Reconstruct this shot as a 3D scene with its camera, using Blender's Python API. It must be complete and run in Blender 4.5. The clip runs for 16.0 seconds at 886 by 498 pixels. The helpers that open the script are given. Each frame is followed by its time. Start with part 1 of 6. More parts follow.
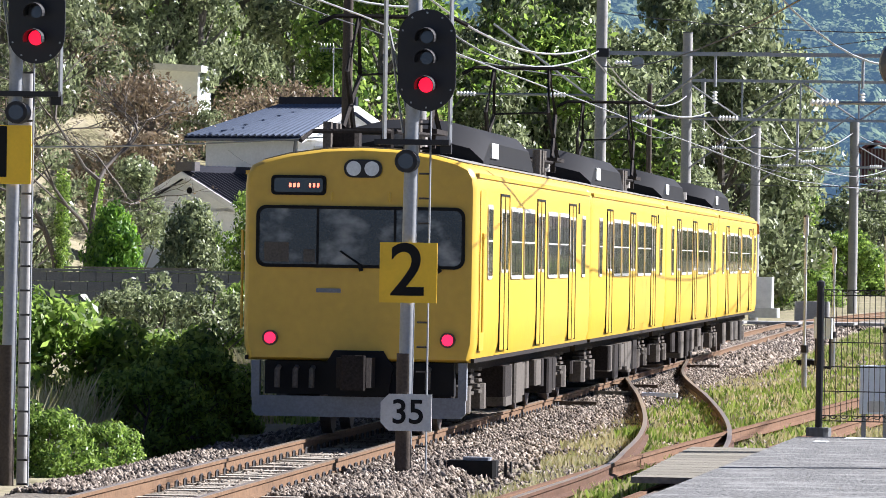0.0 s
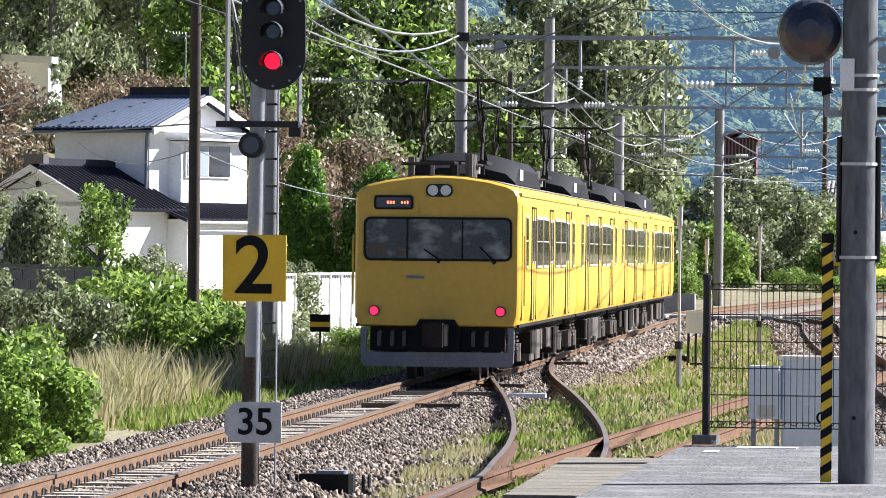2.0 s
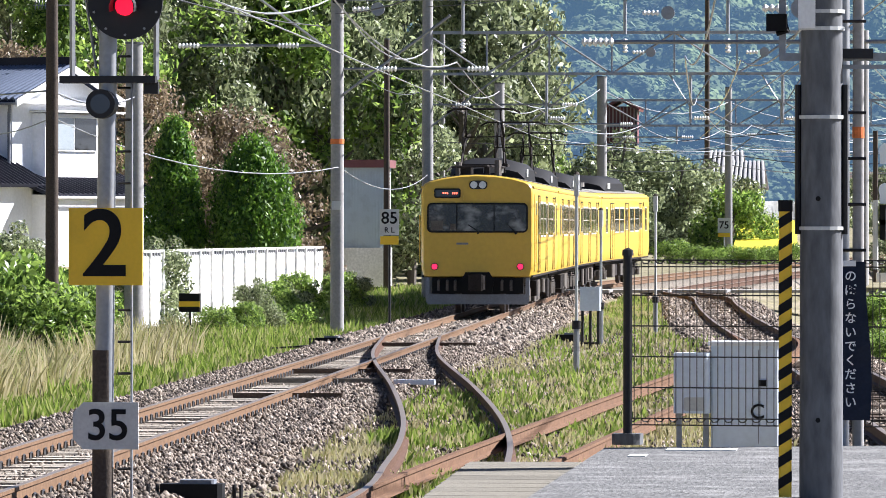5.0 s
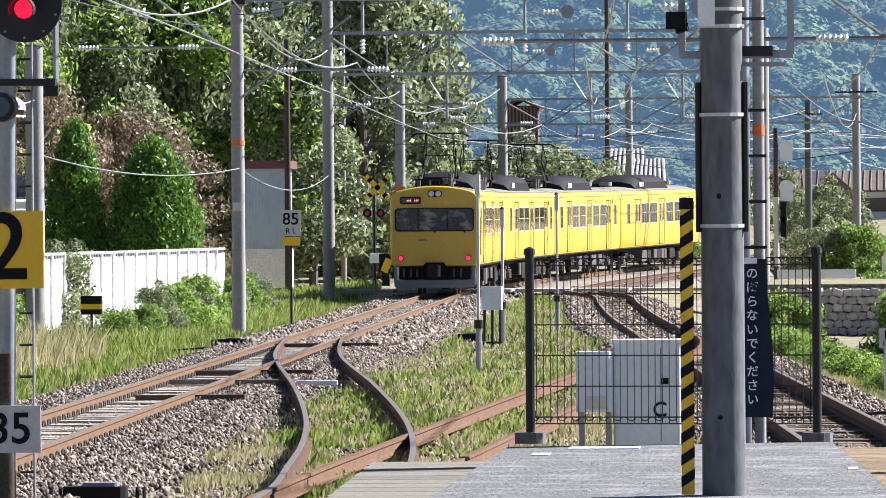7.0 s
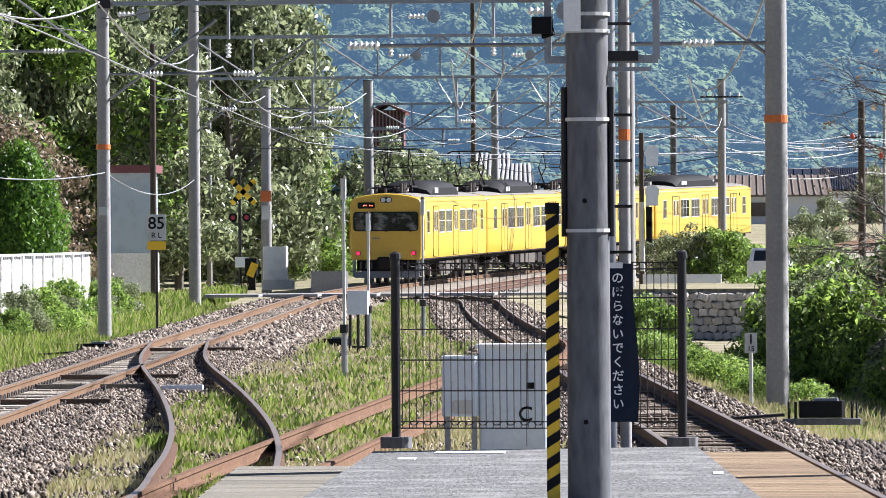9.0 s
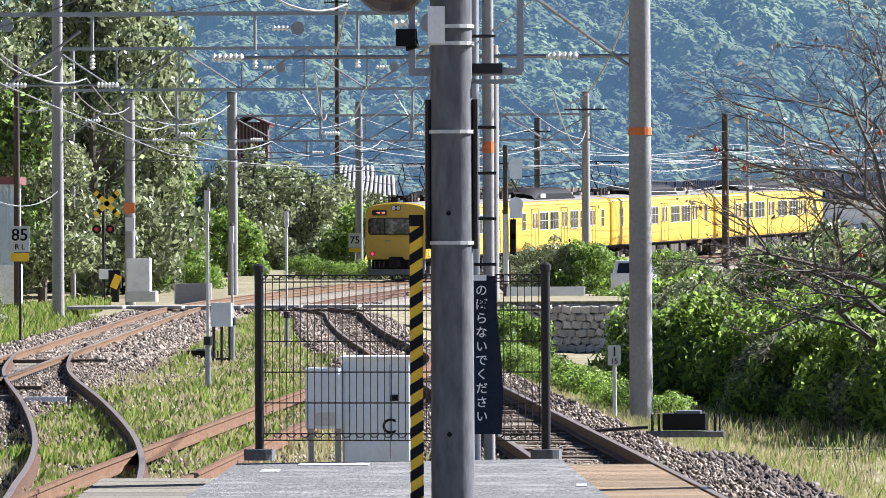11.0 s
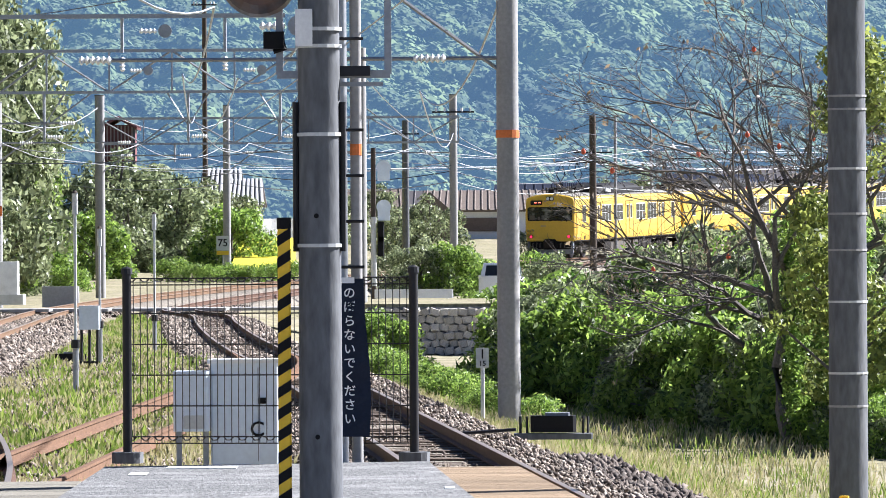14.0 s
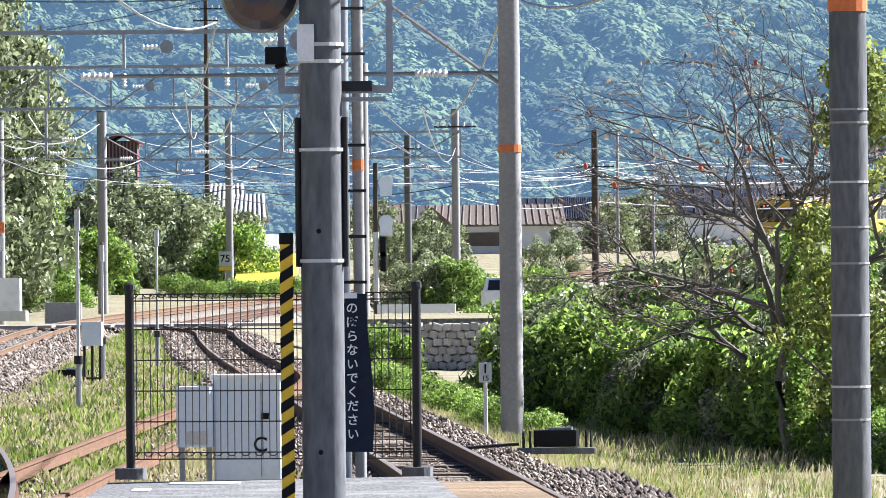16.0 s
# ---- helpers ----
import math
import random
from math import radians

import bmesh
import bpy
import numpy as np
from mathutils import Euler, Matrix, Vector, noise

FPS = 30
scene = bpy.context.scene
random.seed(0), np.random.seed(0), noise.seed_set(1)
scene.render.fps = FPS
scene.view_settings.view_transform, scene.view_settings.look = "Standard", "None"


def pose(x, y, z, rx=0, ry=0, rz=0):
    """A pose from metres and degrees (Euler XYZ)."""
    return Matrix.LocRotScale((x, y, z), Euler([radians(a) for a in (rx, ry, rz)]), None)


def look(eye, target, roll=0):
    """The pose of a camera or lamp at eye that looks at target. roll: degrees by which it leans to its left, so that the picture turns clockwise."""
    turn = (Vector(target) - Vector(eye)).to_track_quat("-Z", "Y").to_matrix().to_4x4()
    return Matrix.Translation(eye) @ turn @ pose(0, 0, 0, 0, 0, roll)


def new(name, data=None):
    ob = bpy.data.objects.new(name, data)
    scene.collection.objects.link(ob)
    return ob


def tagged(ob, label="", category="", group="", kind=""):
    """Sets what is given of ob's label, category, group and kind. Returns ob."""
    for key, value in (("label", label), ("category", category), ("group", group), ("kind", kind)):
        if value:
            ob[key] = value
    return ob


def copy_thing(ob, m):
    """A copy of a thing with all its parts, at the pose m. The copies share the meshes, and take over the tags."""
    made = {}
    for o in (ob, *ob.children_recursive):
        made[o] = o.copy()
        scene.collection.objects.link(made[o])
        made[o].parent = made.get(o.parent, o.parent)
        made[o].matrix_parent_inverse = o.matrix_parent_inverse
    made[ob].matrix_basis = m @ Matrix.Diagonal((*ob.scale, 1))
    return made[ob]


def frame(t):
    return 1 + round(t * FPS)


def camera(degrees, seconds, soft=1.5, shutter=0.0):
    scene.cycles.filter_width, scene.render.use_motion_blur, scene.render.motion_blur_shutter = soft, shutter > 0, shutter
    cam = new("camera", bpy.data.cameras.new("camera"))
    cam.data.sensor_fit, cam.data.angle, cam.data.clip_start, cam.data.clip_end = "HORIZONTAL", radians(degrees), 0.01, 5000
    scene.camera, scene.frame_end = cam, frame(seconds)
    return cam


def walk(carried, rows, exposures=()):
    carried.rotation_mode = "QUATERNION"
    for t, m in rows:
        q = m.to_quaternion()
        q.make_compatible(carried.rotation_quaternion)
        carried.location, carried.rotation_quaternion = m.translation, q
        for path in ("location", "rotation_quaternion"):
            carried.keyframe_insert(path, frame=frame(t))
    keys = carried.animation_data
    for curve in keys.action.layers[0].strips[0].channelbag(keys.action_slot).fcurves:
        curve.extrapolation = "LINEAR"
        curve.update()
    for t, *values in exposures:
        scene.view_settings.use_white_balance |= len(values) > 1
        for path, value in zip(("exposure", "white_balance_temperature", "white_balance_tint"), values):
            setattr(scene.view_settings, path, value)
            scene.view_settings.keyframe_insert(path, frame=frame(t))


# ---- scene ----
cam = camera(8.383, 16.0, soft=0.75)
# seconds, place, yaw, pitch, roll: a long lens on the platform, panned after the train
ROWS = [
    (0.0, 1.596, -14.230, 2.200, 7.265, 0.081, 0.900),
    (0.5, 1.596, -14.230, 2.200, 6.970, 0.127, 0.760),
    (1.0, 1.596, -14.230, 2.200, 6.750, 0.162, 0.670),
    (1.5, 1.456, -12.980, 2.200, 6.357, 0.108, 0.620),
    (2.0, 0.918, -8.181, 2.200, 5.928, 0.034, 0.530),
    (2.5, 0.420, -3.744, 2.200, 5.756, 0.099, 0.630),
    (3.0, 0.010, -0.087, 2.200, 5.621, 0.014, 0.590),
    (3.5, 0.000, 0.000, 2.200, 5.288, -0.129, 0.621),
    (4.0, 0.000, 0.000, 2.200, 5.137, -0.179, 0.449),
    (6.5, 0.000, 0.000, 2.200, 4.115, -0.219, -0.463),
    (7.0, 0.000, 0.000, 2.200, 3.794, -0.211, -0.406),
    (7.5, 0.000, 0.000, 2.200, 3.444, -0.195, -0.479),
    (8.0, 0.000, 0.000, 2.200, 3.095, -0.184, -0.391),
    (8.5, 0.000, 0.000, 2.200, 2.788, -0.168, -0.281),
    (9.0, 0.000, 0.000, 2.200, 2.522, -0.177, -0.356),
    (11.5, 0.000, 0.000, 2.200, 0.873, -0.048, -0.227),
    (12.0, 0.000, 0.000, 2.200, 0.521, -0.044, -0.239),
    (12.5, 0.000, 0.000, 2.200, 0.185, -0.045, -0.240),
    (13.0, 0.000, 0.000, 2.200, -0.082, -0.045, -0.145),
    (13.5, 0.000, 0.000, 2.200, -0.119, -0.035, -0.227),
    (14.0, 0.000, 0.000, 2.200, -0.021, -0.051, -0.353),
    (14.5, 0.000, 0.000, 2.200, 0.000, -0.054, -0.450),
    (15.0, 0.000, 0.000, 2.200, 0.014, -0.029, -0.590),
    (15.5, 0.000, 0.000, 2.200, 0.036, 0.018, -0.701),
    (16.0, 0.000, 0.000, 2.200, 0.001, 0.090, -0.558),
]
walk(cam, [(t, look((x, y, z), (x - math.sin(radians(yaw)) * math.cos(radians(pitch)), y + math.cos(radians(yaw)) * math.cos(radians(pitch)), z + math.sin(radians(pitch))), roll)) for t, x, y, z, yaw, pitch, roll in ROWS], exposures=((0.0, 1.55, 5850, 16), (9.0, 1.55, 5850, 16), (12.5, 1.68, 5750, 15), (16.0, 1.87, 5750, 15)))

# ---- light ----
SUN = Vector((0.727, 0.355, 0.588)).normalized()
sky = bpy.data.worlds.new("sky")
scene.world = sky
sky.use_nodes = True
sky_tex = sky.node_tree.nodes.new("ShaderNodeTexSky")
sky_tex.sky_type, sky_tex.sun_disc = "NISHITA", False
sky_tex.air_density, sky_tex.dust_density = 0.35, 0.3
sky_tex.sun_elevation = math.asin(SUN.z)
sky_tex.sun_rotation = math.atan2(SUN.x, SUN.y)
sky_out = sky.node_tree.nodes["Background"]
sky_out.inputs["Strength"].default_value = 0.05
sky.node_tree.links.new(sky_tex.outputs["Color"], sky_out.inputs["Color"])
sun = new("sun", bpy.data.lights.new("sun", "SUN"))
sun.data.energy, sun.data.angle, sun.data.color = 5.0, radians(0.5), (1.0, 0.95, 0.86)
sun.matrix_world = look(SUN * 100, (0, 0, 0))

# ---- materials ----


def node_mat(name):
    m = bpy.data.materials.new(name)
    m.use_nodes = True
    nt = m.node_tree
    return m, nt, nt.nodes["Principled BSDF"]


def mat(name, color, rough=0.6, metal=0.0, vary=0.15, scale=6.0, bump=0.0, stain=None, stain_amount=0.35, each=0.0, stretch=(1, 1, 1)):
    """Two scales of noise on one colour: grain and stains, with relief."""
    m, nt, sh = node_mat(name)
    N, L = nt.nodes.new, nt.links.new
    co = N("ShaderNodeTexCoord")
    mp = N("ShaderNodeMapping")
    mp.inputs["Scale"].default_value = stretch
    L(co.outputs["Object"], mp.inputs["Vector"])
    fine = N("ShaderNodeTexNoise")
    fine.inputs["Scale"].default_value, fine.inputs["Detail"].default_value = scale * 6, 5
    L(mp.outputs[0], fine.inputs["Vector"])
    big = N("ShaderNodeTexNoise")
    big.inputs["Scale"].default_value, big.inputs["Detail"].default_value = scale * 0.5, 4
    L(mp.outputs[0], big.inputs["Vector"])
    ramp = N("ShaderNodeMapRange")
    ramp.inputs["From Min"].default_value, ramp.inputs["From Max"].default_value = 0.3, 0.7
    ramp.inputs["To Min"].default_value, ramp.inputs["To Max"].default_value = 1 - vary, 1 + vary
    L(fine.outputs["Fac"], ramp.inputs["Value"])
    hsv = N("ShaderNodeHueSaturation")
    hsv.inputs["Color"].default_value = (*color, 1)
    L(ramp.outputs[0], hsv.inputs["Value"])
    last = hsv.outputs["Color"]
    if each:
        info = N("ShaderNodeObjectInfo")
        rr = N("ShaderNodeMapRange")
        rr.inputs["To Min"].default_value, rr.inputs["To Max"].default_value = 1 - each, 1 + each
        L(info.outputs["Random"], rr.inputs["Value"])
        h2 = N("ShaderNodeHueSaturation")
        L(last, h2.inputs["Color"])
        L(rr.outputs[0], h2.inputs["Value"])
        last = h2.outputs["Color"]
    mix = N("ShaderNodeMix")
    mix.data_type = "RGBA"
    st = stain or tuple(c * 0.55 for c in color)
    mix.inputs["B"].default_value = (*st, 1)
    mr = N("ShaderNodeMapRange")
    mr.inputs["From Min"].default_value, mr.inputs["From Max"].default_value = 0.48, 0.72
    mr.inputs["To Max"].default_value = stain_amount
    L(big.outputs["Fac"], mr.inputs["Value"])
    L(mr.outputs[0], mix.inputs["Factor"])
    L(last, mix.inputs["A"])
    L(mix.outputs["Result"], sh.inputs["Base Color"])
    sh.inputs["Roughness"].default_value, sh.inputs["Metallic"].default_value = rough, metal
    if rough >= 0.7:
        sh.inputs["Specular IOR Level"].default_value = 0.2
    if bump:
        b = N("ShaderNodeBump")
        b.inputs["Strength"].default_value, b.inputs["Distance"].default_value = bump, 0.02
        L(fine.outputs["Fac"], b.inputs["Height"])
        L(b.outputs[0], sh.inputs["Normal"])
    return m


def leaf_mat(name, dark, light, rough=0.45, through_light=0.35, each=0.15):
    """Leaves: every leaf its own tone, a little gloss, some light through."""
    m, nt, sh = node_mat(name)
    N, L = nt.nodes.new, nt.links.new
    geo = N("ShaderNodeNewGeometry")
    ramp = N("ShaderNodeValToRGB")
    ramp.color_ramp.elements[0].color, ramp.color_ramp.elements[1].color = (*dark, 1), (*light, 1)
    L(geo.outputs["Random Per Island"], ramp.inputs[0])
    info = N("ShaderNodeObjectInfo")
    rr = N("ShaderNodeMapRange")
    rr.inputs["To Min"].default_value, rr.inputs["To Max"].default_value = 1 - each, 1 + each
    L(info.outputs["Random"], rr.inputs["Value"])
    h2 = N("ShaderNodeHueSaturation")
    L(ramp.outputs[0], h2.inputs["Color"])
    L(rr.outputs[0], h2.inputs["Value"])
    L(h2.outputs[0], sh.inputs["Base Color"])
    sh.inputs["Roughness"].default_value = rough
    tr = N("ShaderNodeBsdfTranslucent")
    L(h2.outputs[0], tr.inputs["Color"])
    mx = N("ShaderNodeMixShader")
    mx.inputs[0].default_value = through_light
    L(sh.outputs[0], mx.inputs[1])
    L(tr.outputs[0], mx.inputs[2])
    L(mx.outputs[0], nt.nodes["Material Output"].inputs["Surface"])
    return m


def glow(name, color, strength):
    m, nt, sh = node_mat(name)
    sh.inputs["Base Color"].default_value = (*color, 1)
    sh.inputs["Emission Color"].default_value = (*color, 1)
    sh.inputs["Emission Strength"].default_value = strength
    return m


M = dict(
    yellow=mat("train_yellow", (0.56, 0.36, 0.035), 0.35, vary=0.05, scale=1.5, stain=(0.38, 0.22, 0.03), stain_amount=0.18),
    roof_grey=mat("roof_grey", (0.22, 0.21, 0.19), 0.8, vary=0.2, bump=0.2),
    black=mat("black_paint", (0.007, 0.007, 0.008), 0.7),
    under=mat("underframe_grime", (0.022, 0.018, 0.016), 0.9, vary=0.4, bump=0.3),
    under_light=mat("equipment_grey", (0.10, 0.088, 0.075), 0.75, vary=0.3, bump=0.2),
    deflector=mat("deflector_grey", (0.17, 0.185, 0.21), 0.6),
    white=mat("white_paint", (0.78, 0.78, 0.76), 0.5, vary=0.06),
    rail_rust=mat("rail_rust", (0.15, 0.09, 0.05), 0.75, vary=0.3, scale=3, bump=0.2),
    rail_siding=mat("rail_siding", (0.15, 0.085, 0.05), 0.85, vary=0.3, scale=3, bump=0.2),
    rail_dark=mat("rail_dark", (0.10, 0.055, 0.035), 0.7, vary=0.3, scale=3, bump=0.2),
    rail_top=mat("rail_top", (0.33, 0.27, 0.21), 0.4, 0.6, vary=0.15),
    sleeper=mat("sleeper_concrete", (0.40, 0.36, 0.30), 0.9, vary=0.2, each=0.2, bump=0.3),
    sleeper_wood=mat("sleeper_wood", (0.10, 0.075, 0.055), 0.9, vary=0.35, each=0.25, bump=0.4),
    concrete=mat("concrete", (0.30, 0.295, 0.285), 0.85, vary=0.12, scale=3, bump=0.15, stain_amount=0.3),
    concrete_dark=mat("concrete_dark", (0.125, 0.13, 0.136), 0.85, vary=0.25, scale=3, bump=0.25, stain_amount=0.6, stretch=(1, 1, 0.3)),
    steel=mat("galvanised_steel", (0.30, 0.31, 0.32), 0.5, 0.6, vary=0.1, scale=4),
    steel_dark=mat("painted_steel_dark", (0.012, 0.011, 0.012), 0.5, 0.2, vary=0.2),
    asphalt=mat("platform_asphalt", (0.15, 0.15, 0.146), 0.9, vary=0.85, scale=4.5, bump=1.0, stain=(0.30, 0.296, 0.285), stain_amount=0.75),
    plank=mat("weathered_plank", (0.24, 0.175, 0.11), 0.9, vary=0.3, scale=3, bump=0.4, each=0.22, stretch=(1, 8, 1)),
    plank_grey=mat("grey_plank", (0.20, 0.185, 0.15), 0.9, vary=0.3, scale=3, bump=0.4, each=0.15, stretch=(1, 8, 1)),
    sign_yellow=mat("sign_yellow", (0.80, 0.50, 0.008), 0.45, vary=0.03),
    sign_white=mat("sign_white", (0.55, 0.56, 0.54), 0.5, vary=0.08),
    ground=mat("grass_soil", (0.21, 0.19, 0.11), 0.95, vary=0.55, scale=1.2, bump=0.5, stain=(0.33, 0.29, 0.21), stain_amount=0.9),
    ballast=mat("ballast", (0.20, 0.175, 0.14), 0.95, vary=0.6, scale=3.5, bump=1.0),
    bark=mat("bark", (0.13, 0.115, 0.10), 0.9, vary=0.35, bump=0.4),
    wood_pole=mat("wood_pole", (0.075, 0.06, 0.048), 0.85, vary=0.25, bump=0.3),
    leaf=leaf_mat("leaf", (0.035, 0.055, 0.022), (0.42, 0.47, 0.25), 0.36, 0.5),
    leaf_bright=leaf_mat("leaf_bright", (0.035, 0.085, 0.015), (0.36, 0.50, 0.10), 0.42, 0.62),
    leaf_lime=leaf_mat("leaf_lime", (0.06, 0.09, 0.02), (0.36, 0.40, 0.10), 0.5, 0.5),
    leaf_conifer=leaf_mat("leaf_conifer", (0.03, 0.09, 0.015), (0.22, 0.40, 0.04), 0.5, 0.45),
    leaf_dry=leaf_mat("leaf_dry", (0.11, 0.08, 0.05), (0.37, 0.285, 0.18)),
    house_white=mat("house_plaster", (0.88, 0.89, 0.90), 0.8, vary=0.05, scale=1.5, stain=(0.55, 0.56, 0.56), stain_amount=0.3),
    tile_blue=mat("roof_tile_blue", (0.014, 0.02, 0.042), 0.9, vary=0.2),
    tile_rib=mat("roof_tile_rib", (0.10, 0.125, 0.18), 0.85, vary=0.2),
    tile_dark=mat("roof_tile_dark", (0.022, 0.024, 0.036), 0.7, vary=0.25),
    wall_block=mat("block_wall", (0.17, 0.175, 0.18), 0.9, vary=0.2, bump=0.3),
)


# ---- builders ----


class Geo:
    """Collects vertices and faces for one mesh."""

    def __init__(self):
        self.v, self.f = [], []

    def add(self, verts, faces):
        n = len(self.v)
        self.v += [tuple(p) for p in verts]
        self.f += [tuple(i + n for i in f) for f in faces]
        return self

    def box(self, c, s, turn=None, bevel=0.0):
        x, y, z = (a / 2 for a in s)
        if bevel:
            b = bevel
            ring = [(-x + b, -y), (x - b, -y), (x, -y + b), (x, y - b), (x - b, y), (-x + b, y), (-x, y - b), (-x, -y + b)]
            pts = [(a, d, -z) for a, d in ring] + [(a, d, z) for a, d in ring]
            faces = [(i, (i + 1) % 8, (i + 1) % 8 + 8, i + 8) for i in range(8)] + [tuple(range(7, -1, -1)), tuple(range(8, 16))]
        else:
            pts = [(a, d, e) for e in (-z, z) for a, d in ((-x, -y), (x, -y), (x, y), (-x, y))]
            faces = [(3, 2, 1, 0), (4, 5, 6, 7), (0, 1, 5, 4), (1, 2, 6, 5), (2, 3, 7, 6), (3, 0, 4, 7)]
        if turn is not None:
            pts = [turn @ Vector(p) for p in pts]
        return self.add([(p[0] + c[0], p[1] + c[1], p[2] + c[2]) for p in pts], faces)

    def tube(self, path, radius, n=6, cap=True):
        """A round bar along points; radius one number or one for each point."""
        path = [Vector(p) for p in path]
        rad = [radius] * len(path) if isinstance(radius, (int, float)) else radius
        pts, faces = [], []
        for i, p in enumerate(path):
            d = (path[min(i + 1, len(path) - 1)] - path[max(i - 1, 0)]).normalized()
            a = d.cross(Vector((0, 0, 1)))
            a = a.normalized() if a.length > 0.05 else Vector((1, 0, 0))
            b = a.cross(d).normalized()
            pts += [p + rad[i] * (math.cos(6.28319 * k / n) * a + math.sin(6.28319 * k / n) * b) for k in range(n)]
        for i in range(len(path) - 1):
            faces += [(i * n + k, (i + 1) * n + k, (i + 1) * n + (k + 1) % n, i * n + (k + 1) % n) for k in range(n)]
        if cap:
            faces += [tuple(range(n)), tuple(range(len(path) * n - 1, (len(path) - 1) * n - 1, -1))]
        return self.add(pts, faces)

    def sweep(self, frames_, profile, closed=True):
        """A profile (u to the right, w up) carried along frames (place, right, up)."""
        n, pts, faces = len(profile), [], []
        for p, r, u in frames_:
            pts += [Vector(p) + a * Vector(r) + b * Vector(u) for a, b in profile]
        for i in range(len(frames_) - 1):
            faces += [(i * n + k, i * n + (k + 1) % n, (i + 1) * n + (k + 1) % n, (i + 1) * n + k) for k in range(n if closed else n - 1)]
        if closed:
            faces += [tuple(range(n - 1, -1, -1)), tuple(range((len(frames_) - 1) * n, len(frames_) * n))]
        return self.add(pts, faces)

    def plate(self, outline, y0, y1):
        """An upright plate: an outline in x, z given a thickness from y0 to y1."""
        n = len(outline)
        pts = [(a, y0, b) for a, b in outline] + [(a, y1, b) for a, b in outline]
        return self.add(pts, [tuple(range(n)), tuple(range(2 * n - 1, n - 1, -1))] + [(k, k + n, (k + 1) % n + n, (k + 1) % n) for k in range(n)])

    def mesh(self, name, material, smooth=False):
        me = bpy.data.meshes.new(name)
        me.from_pydata(self.v, [], self.f)
        me.materials.append(material)
        if smooth:
            me.shade_smooth()
            me.set_sharp_from_angle(angle=radians(40))
        return me


def thing(name, label, category, place=(0, 0, 0), turn=0.0, group="", kind=""):
    ob = new(name)
    ob.matrix_basis = pose(*place, 0, 0, turn)
    return tagged(ob, label, category, group, kind)


def part(name, geo, material, parent, label="", smooth=False, kind=""):
    """Links geometry as ONE mesh object under a thing or a part."""
    me = geo.mesh(name, material, smooth) if isinstance(geo, Geo) else geo
    ob = new(name, me)
    ob.parent = parent
    return tagged(ob, label, kind=kind)


def solid(name, geo, material, label, category, place=(0, 0, 0), turn=0.0, smooth=False, group="", kind=""):
    """One thing that is a single mesh."""
    ob = new(name, geo.mesh(name, material, smooth))
    ob.matrix_basis = pose(*place, 0, 0, turn)
    return tagged(ob, label, category, group, kind)


def rounded(w, h, r, n=4, cx=0.0, cz=0.0):
    pts = []
    for qx, qz, a0 in ((1, -1, -90), (1, 1, 0), (-1, 1, 90), (-1, -1, 180)):
        for k in range(n + 1):
            a = radians(a0 + 90 * k / n)
            pts.append((cx + qx * (w / 2 - r) + r * math.cos(a), cz + qz * (h / 2 - r) + r * math.sin(a)))
    return pts


def disc(geo, c, r, y0, y1, n=16):
    return geo.plate([(c[0] + r * math.cos(6.28319 * k / n), c[1] + r * math.sin(6.28319 * k / n)) for k in range(n)], y0, y1)


def letters(text, size, material, parent, place, turn=(90, 0, 0), name="lettering"):
    cu = bpy.data.curves.new(name, "FONT")
    cu.offset = 0.013 * size
    cu.body, cu.size, cu.extrude, cu.align_x, cu.align_y = text, size, 0.003, "CENTER", "CENTER"
    cu.materials.append(material)
    ob = new(name, cu)
    ob.parent = parent
    ob.matrix_basis = pose(*place, *turn)
    return ob

# ---- the lines of the tracks ----
R_CURVE, S_BEND, X0, LEAN_X = 390.0, 195.0, -6.75, -0.0325


def climb(y):
    """The line climbs gently past the level crossing."""
    d = max(0.0, y - 190.0)
    return 0.00007 * d * d if d < 160 else 1.792 + 0.0224 * (d - 160)


def main_line(s):
    """Place and heading (angle to the right of +y) at s metres along the running line."""
    a0 = math.atan(LEAN_X)
    if s <= S_BEND:
        x, y, a = X0 + s * math.sin(a0), s * math.cos(a0), a0
    else:
        a = a0 + (s - S_BEND) / R_CURVE
        x = X0 + S_BEND * math.sin(a0) + R_CURVE * (math.cos(a0) - math.cos(a))
        y = S_BEND * math.cos(a0) + R_CURVE * (math.sin(a) - math.sin(a0))
    return Vector((x, y, climb(y))), a


def smooth_line(points, step=1.0):
    """A Catmull-Rom line through plan points, as x, y samples."""
    pts = [Vector(p) for p in points]
    pts = [2 * pts[0] - pts[1], *pts, 2 * pts[-1] - pts[-2]]
    out = []
    for i in range(1, len(pts) - 2):
        p0, p1, p2, p3 = pts[i - 1:i + 3]
        n = max(2, int((p2 - p1).length / step))
        for k in range(n):
            t = k / n
            out.append(0.5 * (2 * p1 + (p2 - p0) * t + (2 * p0 - 5 * p1 + 4 * p2 - p3) * t * t + (3 * p1 - p0 - 3 * p2 + p3) * t ** 3))
    out.append(pts[-2])
    return out


def plan_frames(line):
    """Frames (place, right, up) along plan points."""
    out = []
    for i, p in enumerate(line):
        d = line[min(i + 1, len(line) - 1)] - line[max(i - 1, 0)]
        d = Vector((d.x, d.y, 0)).normalized()
        out.append((Vector((p.x, p.y, climb(p.y))), Vector((d.y, -d.x, 0)), Vector((0, 0, 1))))
    return out


